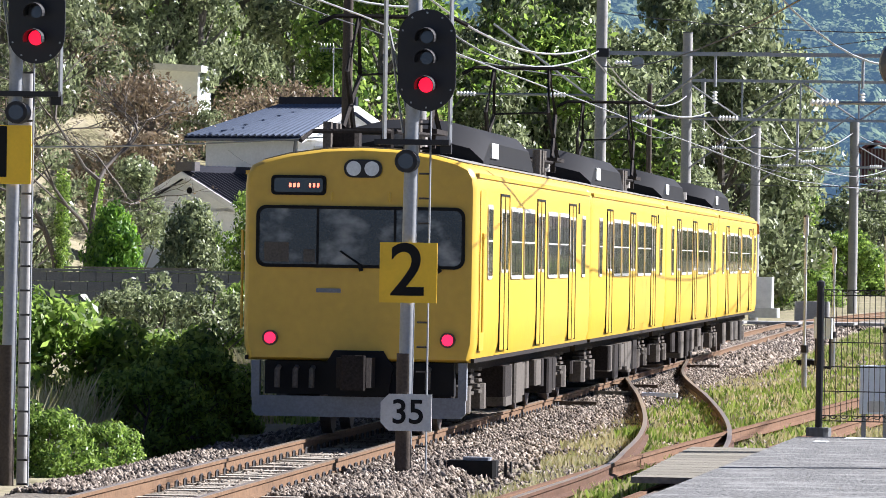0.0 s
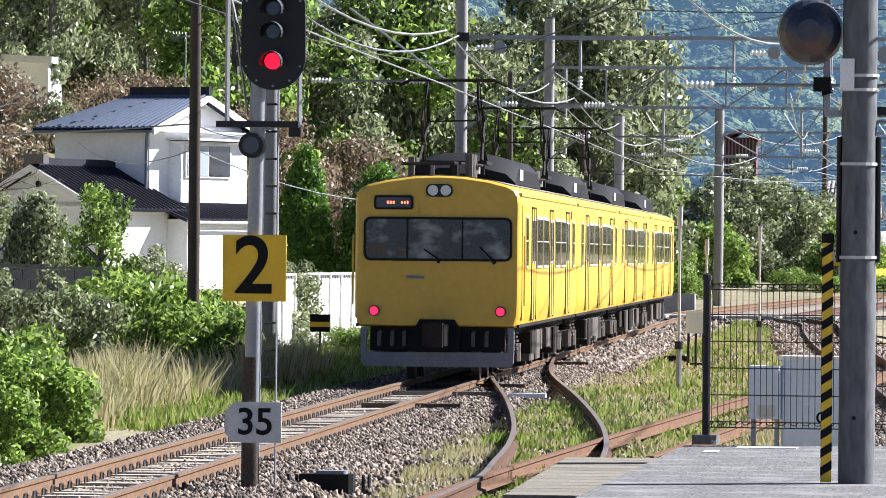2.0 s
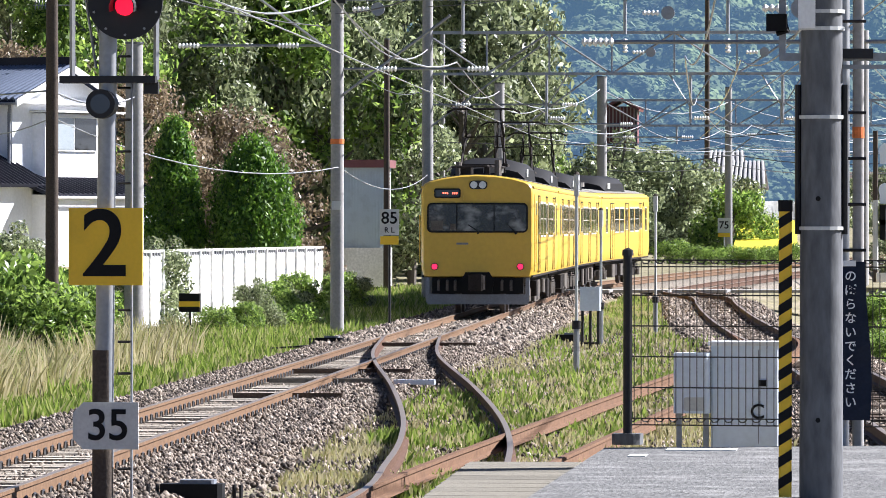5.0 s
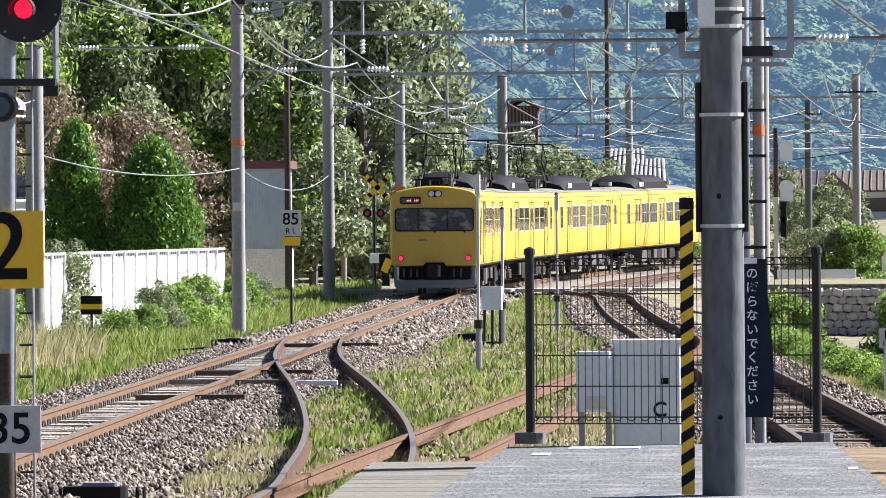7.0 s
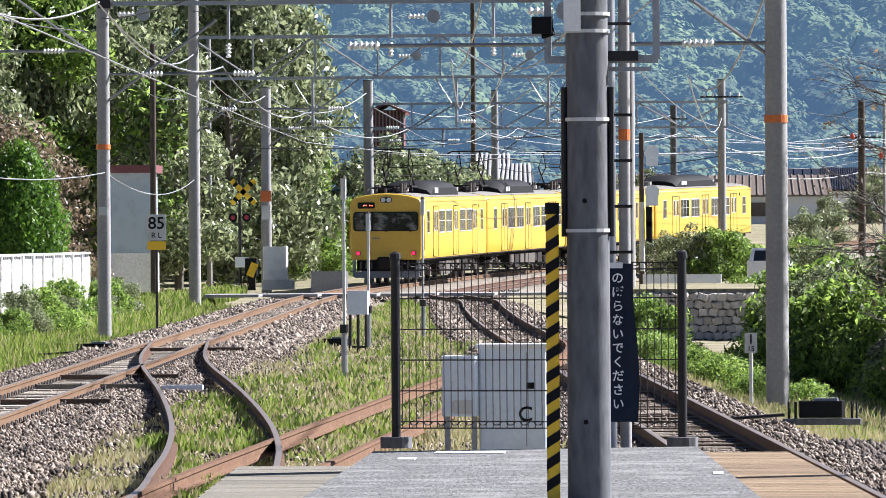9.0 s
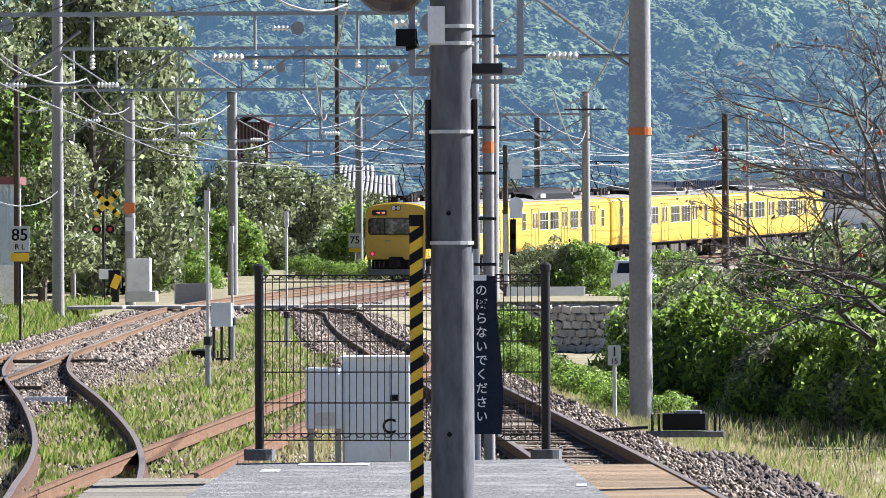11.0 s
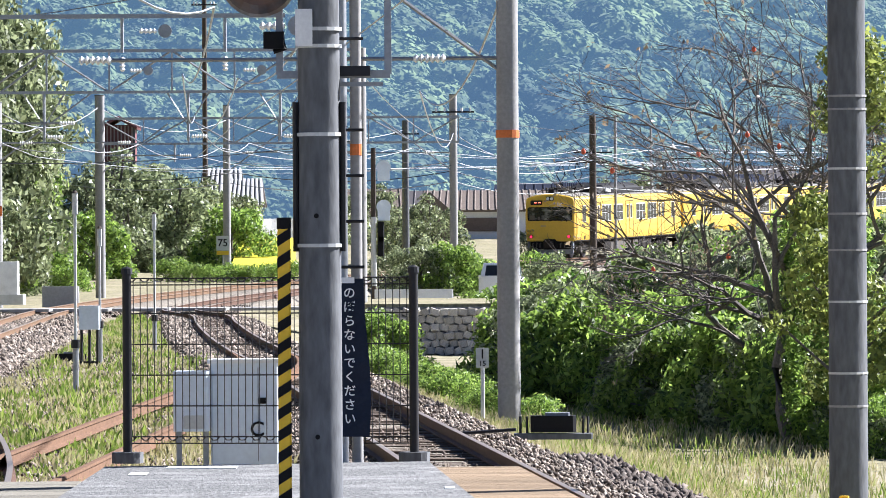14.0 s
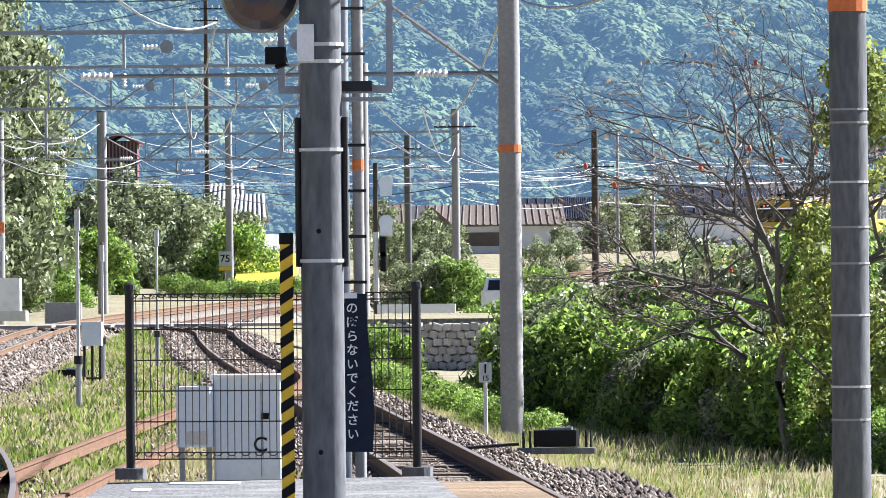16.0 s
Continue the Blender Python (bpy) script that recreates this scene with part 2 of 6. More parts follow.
main_plan = [main_line(s)[0].xy for s in [*range(-20, 196, 5), *range(196, 420, 3)]]
inner_side = []
for s_ in range(205, 420, 5):
    p_, a_ = main_line(s_)
    inner_side.append((p_.x + 4.4 * math.cos(a_), p_.y - 4.4 * math.sin(a_)))
right_plan = smooth_line([(3.6, 0), (2.2, 25), (0.82, 50), (-0.55, 73.6), (-1.68, 92.6), (-2.9, 113), (-3.95, 128), (-5.2, 149), (-6.35, 171), (-7.35, 191), *inner_side], 2.0)
siding_plan = smooth_line([(-4.45, 20), (-4.3, 50), (-4.1, 63), (-3.72, 80.6), (-3.42, 93), (-3.2, 104), (-3.3, 116), (-3.95, 128)], 2.0)
turnout_plan = smooth_line([(-10.72, 122), (-9.25, 104), (-7.1, 84), (-5.78, 71), (-5.05, 62.6), (-4.6, 56), (-4.25, 49.7), (-4.2, 40)], 1.0)

RAIL = [(-0.062, -0.153), (0.062, -0.153), (0.062, -0.135), (0.012, -0.118), (0.012, -0.045), (0.0325, -0.035), (0.0325, -0.004), (-0.0325, -0.004), (-0.0325, -0.035), (-0.012, -0.045), (-0.012, -0.118), (-0.062, -0.135)]
HEAD = [(-0.03, -0.004), (0.03, -0.004), (0.03, 0.0), (-0.03, 0.0)]


def track(label, plan, material, sleeper_mat, sleeper_range, gap, top=True, head="rail_top", sunk=0.0):
    line = plan_frames(plan)
    t = thing("railway_track", label, "railway track", kind="structure")
    for side in (-0.566, 0.566):
        moved = [(p + side * r, r, u) for p, r, u in line]
        rail = part("rail", Geo().sweep(moved, RAIL), material, t)
        if top:
            part("rail_head", Geo().sweep(moved, HEAD), M[head], rail, "worn bright running surface")
    me = Geo().box((0, 0, -0.24), (2.05, 0.23, 0.17), bevel=0.02).mesh("sleeper", sleeper_mat)
    dist, last, rng = 0.0, None, random.Random(5)
    for i in range(len(line) - 1):
        a, b = line[i][0], line[i + 1][0]
        seg = (b - a).length
        while dist < seg:
            p = a.lerp(b, dist / seg)
            if sleeper_range[0] < p.y < sleeper_range[1]:
                ob = new("sleeper", me)
                ob.parent = t
                d = b - a
                ob.matrix_basis = pose(p.x, p.y, p.z - sunk + rng.uniform(-0.012, 0.012), 0, 0, math.degrees(math.atan2(-d.x, d.y)) + rng.uniform(-1, 1))
            dist += gap
        dist -= seg
    return t


# ---- ground ----


def near_track(x, y):
    """Distance in plan from the nearest track bed."""
    best = 99.0
    if y < 230:
        best = abs(x - (X0 + y * LEAN_X))
        best = min(best, abs(x - np.interp(y, RY, RX)) * 1.0)
        if y < 118:
            best = min(best, abs(x - np.interp(y, SY, SX)) + 0.5)
        if y < 120:
            best = min(best, abs(x - np.interp(y, TY, TX)) + 0.6)
    else:
        for s in range(225, 400, 6):
            p, a = main_line(s)
            best = min(best, math.hypot(x - p.x, y - p.y) * 0.9)
    return best


RY, RX = [p.y for p in right_plan if p.y < 215], [p.x for p in right_plan if p.y < 215]
SY, SX = [p.y for p in siding_plan], [p.x for p in siding_plan]
TY, TX = [p.y for p in reversed(turnout_plan)], [p.x for p in reversed(turnout_plan)]


def land(x, y):
    """Height of the ground."""
    base = climb(y) if y < 420 else climb(420)
    left = X0 + y * LEAN_X - x
    right = x - float(np.interp(y, RY, RX)) if y < 215 else 0.0
    z = base - 0.42
    if left > 4:
        z -= 0.15 * min(1.0, (left - 4) / 3)
    far = max(0.0, min(1.0, (y - 150) / 60))
    if left > 12:
        z += (left - 12) * 0.11 + max(0.0, left - 26) * 0.38 * far
    if left > 12 and 222 < y < 275:
        z += min(4.5, (left - 12) * 0.5) * min(1.0, (y - 222) / 14) * min(1.0, (275 - y) / 20)
    if 0 < y < 215 and right > 1.6:
        z -= 0.55 * min(1.0, (right - 1.6) / 3)
    if y < 232 and X0 + y * LEAN_X + 2.0 < x and right < 0.5:
        z = base - 0.26
    if y > 420:
        z += max(0.0, y - 520) * 0.02
    return z + 0.05 * noise.noise(Vector((x * 0.5, y * 0.5, 0))) + 0.04 * noise.noise(Vector((x * 2.1, y * 2.1, 3)))


def sheet():
    ys = [-60, -40, -20, 0, 20, 30, *np.arange(36, 130, 1.0), *np.arange(130, 230, 2.5), *np.arange(230, 430, 6), 470, 520, 600, 800, 1200, 2000, 3500]
    us = [-900, -400, -200, -120, -80, -60, -50, -42, -36, -32, -28, *np.arange(-25, 18, 0.6), 20, 24, 30, 40, 60, 100, 200, 400, 900]
    g = Geo()
    n = len(us)
    g.v = [(u, y, land(u, y)) for y in ys for u in us]
    g.f = [(j * n + i, j * n + i + 1, (j + 1) * n + i + 1, (j + 1) * n + i) for j in range(len(ys) - 1) for i in range(n - 1)]
    return g


solid("ground", sheet(), M["ground"], "dry grass and weed verge beside the railway", "ground", kind="structure", smooth=True)


def bed(plan, half, ylow, yhigh, name, label):
    """A ballast bed: a low mound with uneven shoulders."""
    line = [f for f in plan_frames(plan) if ylow < f[0].y < yhigh]
    g, n = Geo(), 9
    for i, (p, r, u) in enumerate(line):
        for k in range(n):
            a = (k / (n - 1) * 2 - 1)
            w = half * (1 + 0.12 * noise.noise(Vector((p.x, p.y * 0.9, k))))
            z = -0.17 if abs(a) < 0.8 else -0.47
            g.v.append(p + a * w * r + Vector((0, 0, z + 0.03 * noise.noise(Vector((p.x * 3, p.y * 3, k))))))
    g.f = [(j * n + i, j * n + i + 1, (j + 1) * n + i + 1, (j + 1) * n + i) for j in range(len(line) - 1) for i in range(n - 1)]
    return solid(name, g, M["ballast"], label, "ballast", kind="structure", smooth=True)


dense_main = [main_line(s)[0].xy for s in np.arange(-20, 420, 1.5)]
bed(dense_main, 2.3, -20, 420, "ballast_bed", "grey-brown crushed stone bed of the running line")
bed(right_plan, 1.7, 0, 420, "ballast_bed", "grey crushed stone bed beside the platform")

track("rusty-sided steel rails on pale concrete sleepers", main_plan, M["rail_rust"], M["sleeper"], (42, 205), 0.62)
track("dark brown rails on timber sleepers beside the platform", right_plan, M["rail_dark"], M["sleeper_wood"], (42, 212), 0.66)
track("rust-red siding rails sunk in weeds", siding_plan, M["rail_siding"], M["sleeper_wood"], (44, 100), 0.9, top=False, sunk=0.085)
track("dark rusty curved turnout rails crossing weeds", turnout_plan, M["rail_dark"], M["sleeper_wood"], (44, 118), 0.8, sunk=0.08)

# ---- platform ----
PLAT = 0.30
plat = thing("platform", "low asphalt platform end with pale kerb stones", "platform", kind="structure")
g = Geo()
edge = [(-2.95, -40), (-2.9, 52.0), (-0.12, 52.8), (0.36, 42.6), (2.6, -2), (4.6, -40)]
g.add([(x, y, PLAT) for x, y in edge] + [(x, y, -0.9) for x, y in edge], [(5, 4, 3, 2, 1, 0)[::-1], *[(k, k + 6, (k + 1) % 6 + 6, (k + 1) % 6) for k in range(6)]])
part("paving", g, M["asphalt"], plat)
for i in range(13):
    y = 42.6 + i * 0.75
    part("side_plank", Geo().box((-3.42 - 0.02 * i, y + 1.2, 0.10), (0.98, 0.72, 0.06), None, 0.01), M["plank_grey"], plat, "grey timber boards")
for i in range(52):
    y = 43.0 + i * 0.32
    part("deck_board", Geo().box((float(np.interp(y, RY, RX)), y, -0.025), (0.96, 0.305, 0.06), Matrix.Rotation(0.055, 3, "Z"), 0.008), M["plank"], plat, "sun-bleached timber boards between the rails")
    part("edge_board", Geo().box((float(np.interp(y, RY, RX)) - 0.82, y, -0.03), (0.4, 0.305, 0.06), Matrix.Rotation(0.055, 3, "Z"), 0.008), M["plank"], plat, "sun-bleached timber boards beside the rail")
for y, x0, x1 in ((51.6, -2.35, -1.75), (50.2, -2.6, -2.45), (47.0, 0.02, 0.1)):
    part("paint_mark", Geo().box(((x0 + x1) / 2, y, PLAT + 0.003), (x1 - x0, 0.5, 0.006)), M["sign_white"], plat, "worn white paint line")

# ---- the train ----
M.update(
    glass_dark=mat("train_glass", (0.018, 0.02, 0.022), 0.06, vary=0.0),
    window_frame=mat("window_frame_aluminium", (0.55, 0.55, 0.53), 0.5, 0.2, vary=0.05),
    # pale blotches paint reflections and cab interior into the glass colour
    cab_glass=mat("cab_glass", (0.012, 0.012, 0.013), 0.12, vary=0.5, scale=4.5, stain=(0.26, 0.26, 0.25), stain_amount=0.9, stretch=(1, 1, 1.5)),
    tail=glow("tail_light_red", (1.0, 0.015, 0.06), 0.75),
    lens_clear=mat("headlight_glass", (0.62, 0.64, 0.64), 0.15, vary=0.1),
    led=glow("display_red", (1.0, 0.12, 0.06), 1.6),
    wheel=mat("wheel_steel", (0.10, 0.08, 0.07), 0.6, 0.4, vary=0.3),
)
SECTION = [(1.36, 0.93), (1.41, 1.12), (1.42, 1.4), (1.42, 3.04), (1.405, 3.18), (1.34, 3.29), (1.2, 3.355), (0.9, 3.43), (0.45, 3.495), (0, 3.515)]
RING = SECTION + [(-x, z) for x, z in reversed(SECTION[:-1])]


def shell(y0, y1):
    """The body: its section drawn from end to end, both ends slightly rounded at the corners."""
    ends = [(y0, 0.955), (y0 + 0.03, 0.975), (y0 + 0.12, 1.0), (y1 - 0.12, 1.0), (y1 - 0.03, 0.975), (y1, 0.955)]
    g, n = Geo(), len(RING)
    for y, k in ends:
        g.v += [(x * k, y, 2.2 + (z - 2.2) * (1 - (1 - k) * 0.6)) for x, z in RING]
    for j in range(len(ends) - 1):
        g.f += [(j * n + i, (j + 1) * n + i, (j + 1) * n + (i + 1) % n, j * n + (i + 1) % n) for i in range(n)]
    g.f += [tuple(range(n)), tuple(range(len(g.v) - 1, len(g.v) - n - 1, -1))]
    return g


def side_plate(g, sign, y, z, w, h, r, out0, out1):
    """A rounded plate against the side of the car."""
    pts = rounded(w, h, r, 3, y, z)
    n = len(pts)
    a = [(sign * (1.42 + out0), p, q) for p, q in pts]
    b = [(sign * (1.42 + out1), p, q) for p, q in pts]
    f = [tuple(range(n, 2 * n)), *[(k, (k + 1) % n, (k + 1) % n + n, k + n) for k in range(n)]]
    if sign < 0:
        f = [tuple(reversed(q)) for q in f]
    return g.add(a + b, f)


def pantograph(car, y, up):
    p = part("pantograph", Geo().box((0, y, 3.78), (1.3, 1.5, 0.06)).box((-0.5, y, 3.68), (0.12, 0.12, 0.2)).box((0.5, y, 3.68), (0.12, 0.12, 0.2)), M["under"], car, "dark folding current collector")
    g = Geo()
    top = 1.4 if up else 0.35
    for x in (-0.55, 0.55):
        g.tube([(x, y - 0.6, 3.82), (x * 0.9, y + 0.75, 3.82 + top * 0.5), (x * 0.8, y, 3.82 + top)], 0.032, 4)
        g.tube([(x, y + 0.6, 3.82), (x * 0.9, y - 0.75, 3.82 + top * 0.5), (x * 0.8, y, 3.82 + top)], 0.032, 4)
    g.tube([(-0.5, y + 0.75, 3.82 + top * 0.5), (0.5, y - 0.75, 3.82 + top * 0.5)], 0.015, 4)
    part("arm", g, M["under"], p)
    part("contact_strip", Geo().tube([(-0.95, y, 3.74 + top), (-0.75, y, 3.84 + top), (0.75, y, 3.84 + top), (0.95, y, 3.74 + top)], 0.03, 5), M["under"], p)


def bogie(car, y):
    b = part("bogie", Geo().box((-0.95, y, 0.52), (0.16, 3.0, 0.2), bevel=0.03).box((0.95, y, 0.52), (0.16, 3.0, 0.2), bevel=0.03).box((0, y, 0.55), (1.9, 0.5, 0.22)).box((0.98, y, 0.78), (0.3, 0.5, 0.3)).box((-0.98, y, 0.78), (0.3, 0.5, 0.3)), M["under"], car)
    for dy in (-1.05, 1.05):
        for x in (-0.56, 0.56):
            g = Geo()
            g.tube([(x - 0.065, y + dy, 0.43), (x + 0.065, y + dy, 0.43)], 0.43, 20)
            part("wheel", g, M["wheel"], b)
        for x in (-1.08, 1.08):
            part("axle_box", Geo().box((x, y + dy, 0.45), (0.24, 0.34, 0.32), bevel=0.05), M["under_light"], b)
            g = Geo()
            for k in range(5):
                g.tube([(x, y + dy * 0.55, 0.5 + 0.07 * k), (x, y + dy * 0.55, 0.54 + 0.07 * k)], 0.1 if k % 2 else 0.12, 8)
            part("spring", g, M["under_light"], b)


def end_face(car, y, full):
    """Cab end, or a plain gangway end."""
    if not full:
        part("gangway", Geo().box((0, y - 0.2, 2.0), (1.0, 0.4, 2.0), bevel=0.05), M["black"], car, "black bellows gangway")
        return
    f = y
    win = part("cab_window", Geo().plate(rounded(2.48, 0.69, 0.10, 5, 0.0, 2.43), f - 0.012, f + 0.02), M["cab_glass"], car, "wide dark windscreen with reflections painted as pale blotches")
    g = Geo()
    o, i = rounded(2.54, 0.75, 0.12, 5, 0, 2.43), rounded(2.46, 0.67, 0.09, 5, 0, 2.43)
    n = len(o)
    g.add([(a, f - 0.03, b) for a, b in o] + [(a, f - 0.03, b) for a, b in i] + [(a, f + 0.02, b) for a, b in o], [(k, k + n, (k + 1) % n + n, (k + 1) % n)[::-1] for k in range(n)] + [(k, (k + 1) % n, (k + 1) % n + 2 * n, k + 2 * n)[::-1] for k in range(n)])
    part("gasket", g, M["black"], win)
    for x in (-0.52, 0.42):
        part("window_post", Geo().box((x, f - 0.016, 2.43), (0.03, 0.012, 0.67)), M["black"], win)
    part("wiper", Geo().tube([(0.98, f - 0.05, 2.02), (0.92, f - 0.05, 2.1)], 0.03, 5).tube([(0.92, f - 0.045, 2.1), (0.72, f - 0.045, 2.3)], 0.012, 4).tube([(0.02, f - 0.05, 2.02), (0.0, f - 0.05, 2.1)], 0.028, 5).tube([(0.0, f - 0.045, 2.1), (-0.24, f - 0.045, 2.26)], 0.012, 4), M["black"], win)
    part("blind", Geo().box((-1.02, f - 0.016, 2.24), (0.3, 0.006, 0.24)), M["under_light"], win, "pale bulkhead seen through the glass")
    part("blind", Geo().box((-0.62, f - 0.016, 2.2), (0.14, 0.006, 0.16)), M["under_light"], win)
    d = part("destination_display", Geo().plate(rounded(0.67, 0.24, 0.05, 3, -0.76, 3.05), f - 0.03, f + 0.02), M["black"], car, "black display with red lit characters")
    part("display_glass", Geo().plate(rounded(0.59, 0.17, 0.03, 3, -0.76, 3.05), f - 0.036, f - 0.031), M["glass_dark"], d)
    g = Geo()
    for k in range(3):
        g.box((-0.86 + 0.05 * k, f - 0.04, 3.05), (0.03, 0.004, 0.05)).box((-0.62 + 0.05 * k, f - 0.04, 3.05), (0.025, 0.004, 0.05))
    part("lit_text", g, M["led"], d)
    h = part("headlight", Geo().plate(rounded(0.46, 0.22, 0.1, 4, 0.02, 3.26), f - 0.04, f + 0.02), M["steel_dark"], car)
    for x in (-0.09, 0.13):
        part("lamp_lens", disc(Geo(), (x, 3.26), 0.09, f - 0.055, f - 0.041), M["lens_clear"], h, "unlit clear round lens")
    for x in (-1.08, 1.08):
        t = part("tail_light", disc(Geo(), (x, 1.20), 0.095, f - 0.05, f + 0.02), M["under_light"], car, "lit red tail lamp in a ring")
        part("red_lens", disc(Geo(), (x, 1.20), 0.07, f - 0.06, f - 0.051), M["tail"], t)
    for x in (-0.35, 0.35):
        part("handhold", Geo().tube([(x, f - 0.04, 2.86), (x, f - 0.05, 2.98)], 0.015, 5), M["yellow"], car)
    part("badge_plate", Geo().box((-0.38, f - 0.006, 1.78), (0.3, 0.01, 0.05)), M["deflector"], car)
    # coupler, pipes and the grey obstacle deflector
    part("coupler_hood", Geo().plate([(-0.42, 0.86), (-0.30, 1.06), (0.30, 1.06), (0.42, 0.86), (0.36, 0.5), (-0.36, 0.5)], f - 0.02, f + 0.3), M["black"], car)
    c = part("coupler", Geo().box((0, f - 0.3, 0.8), (0.42, 0.6, 0.36), bevel=0.05), M["under"], car, "black close coupler")
    part("coupler_face", Geo().box((0, f - 0.62, 0.8), (0.3, 0.06, 0.42), bevel=0.02), M["under"], c)
    for x in (-0.98, -0.76, -0.56, 0.62, 0.85):
        part("brake_pipe", Geo().tube([(x, f + 0.2, 0.86), (x, f - 0.06, 0.82), (x, f - 0.08, 0.6)], 0.035, 6), M["under_light"], car)
    part("deflector", Geo().plate([(-1.3, 0.31), (-1.24, 0.25), (1.24, 0.25), (1.3, 0.31), (1.3, 0.5), (-1.3, 0.5)], f + 0.05, f + 0.12).box((-1.26, f + 0.12, 0.7), (0.1, 0.16, 0.45)).box((1.26, f + 0.12, 0.7), (0.1, 0.16, 0.45)), M["deflector"], car, "grey steel plate on two brackets")
    part("end_beam", Geo().box((0, f + 0.25, 0.72), (2.3, 0.3, 0.4)), M["black"], car)


def railcar(n, rear_cab, front_cab, panto, reverse=False):
    car = thing("railcar", "yellow steel electric railcar, sunlit side, dusty underframe", "train", group="cars of the train")
    body = part("body", shell(-9.75, 9.75), M["yellow"], car, smooth=True)
    roof = Geo()
    for y0, y1 in ((-9.6, 9.6),):
        roof.sweep([(Vector((0, y, 0.012)), Vector((1, 0, 0)), Vector((0, 0, 1))) for y in (y0, y1)], [(1.22, 3.35), (0.9, 3.435), (0.45, 3.50), (0, 3.52), (-0.45, 3.50), (-0.9, 3.435), (-1.22, 3.35), (-0.9, 3.3), (0.9, 3.3)])
    part("roof", roof, M["roof_grey"], car, "grey canvas-clad roof")
    for sgn in (-1, 1):
        part("gutter", Geo().box((sgn * 1.40, 0, 3.20), (0.05, 19.3, 0.05)), M["yellow"], car)
        part("sill_line", Geo().box((sgn * 1.375, 0, 0.955), (0.04, 19.4, 0.05)), M["under"], car)
        doors, wins = (-5.9, 0.0, 5.9), (-8.1, -4.15, -2.05, 2.05, 4.15, 8.1)
        for d in doors:
            dg = part("door", side_plate(Geo(), sgn, d, 2.02, 1.3, 1.95, 0.04, 0.0, 0.006), M["yellow"], car)
            g = Geo()
            for e in (-0.66, 0.66):
                g.box((sgn * 1.424, d + e, 2.02), (0.02, 0.045, 1.98))
            g.box((sgn * 1.424, d, 2.02), (0.02, 0.02, 1.95)).box((sgn * 1.424, d, 3.0), (0.02, 1.36, 0.03))
            part("door_gap", g, M["black"], dg)
            for e in (-0.32, 0.32):
                pane = part("door_window", side_plate(Geo(), sgn, d + e, 2.42, 0.38, 0.8, 0.06, 0.006, 0.014), M["window_frame"], dg)
                part("pane", side_plate(Geo(), sgn, d + e, 2.42, 0.30, 0.72, 0.05, 0.012, 0.018), M["glass_dark"], pane)
        for w in wins:
            wide = 0.62 if abs(w) > 8 else 1.65
            fr = part("window_frame", side_plate(Geo(), sgn, w, 2.40, wide, 0.92, 0.08, 0.0, 0.02), M["window_frame"], car)
            cnt = max(1, round(wide / 0.55))
            for k in range(cnt):
                yy = w + (k - (cnt - 1) / 2) * (wide / cnt)
                for zz, hh in ((2.615, 0.38), (2.195, 0.42)):
                    part("pane", side_plate(Geo(), sgn, yy, zz, wide / cnt - 0.05, hh, 0.03, 0.014, 0.024), M["glass_dark"], fr)
        if rear_cab and not reverse:
            part("cab_door", side_plate(Geo(), sgn, -9.15, 2.05, 0.6, 1.95, 0.04, 0.0, 0.012), M["yellow"], car)
            part("handrail", Geo().tube([(sgn * 1.47, -9.5, 1.3), (sgn * 1.47, -9.5, 2.5)], 0.018, 5), M["yellow"], car)
        part("rating_plate", Geo().box((sgn * 1.424, 7.2, 2.96), (0.02, 0.16, 0.16)), M["black"], car)
    # roof equipment
    ac = Geo()
    prof = [(0.98, 3.44), (0.98, 3.72), (0.8, 3.9), (0.4, 4.0), (0, 4.02), (-0.4, 4.0), (-0.8, 3.9), (-0.98, 3.72), (-0.98, 3.44)]
    ac.sweep([(Vector((0, y, 0)), Vector((1, 0, 0)), Vector((0, 0, k))) for y, k in ((-4.1, 0.93), (-3.2, 1.0), (3.2, 1.0), (4.1, 0.93))], prof)
    unit = part("air_conditioner", ac, M["black"], car, "black domed roof cooling unit", smooth=True)
    for sgn in (-1, 1):
        part("grille", Geo().box((sgn * 0.99, -2.6, 3.62), (0.03, 1.0, 0.2)), M["window_frame"], unit)
    for k in (-7.4, 5.2, 7.2):
        part("roof_vent", Geo().box((0.3, k, 3.66), (0.5, 0.5, 0.16), bevel=0.08), M["roof_grey"], car)
    if panto:
        pantograph(car, -6.3, True)
        for k in (-8.6, -8.0, -7.6):
            part("insulator", Geo().tube([(0.45, k, 3.5), (0.45, k, 3.9)], 0.07, 8), M["under_light"], car)
            part("insulator", Geo().tube([(-0.55, k, 3.5), (-0.55, k, 3.85)], 0.06, 8), M["under_light"], car)
        part("roof_box", Geo().box((-0.35, -8.3, 3.62), (0.34, 0.4, 0.26), bevel=0.05), M["under"], car)
        part("arrester", Geo().box((0.2, -8.7, 3.62), (0.16, 0.16, 0.3), bevel=0.03), M["under"], car)
        part("roof_cable", Geo().tube([(-0.8, -9.3, 3.6), (-0.7, -9.0, 3.72), (0.2, -8.9, 3.74), (0.6, -7.5, 3.72)], 0.03, 5), M["under"], car)
    # underframe boxes
    part("underframe", Geo().box((0, 0, 0.86), (2.3, 19.0, 0.14)), M["under"], car)
    rng = random.Random(20 + n)
    y = -4.2
    while y < 4.2:
        w = rng.uniform(0.35, 1.3)
        for sgn in (-1, 1):
            h = rng.uniform(0.35, 0.55)
            part("equipment_box", Geo().box((sgn * rng.uniform(0.95, 1.12), y + w / 2, 0.8 - h / 2), (0.5, w * 0.86, h), bevel=0.03), M["under_light"] if rng.random() < 0.55 else M["under"], car)
        y += w
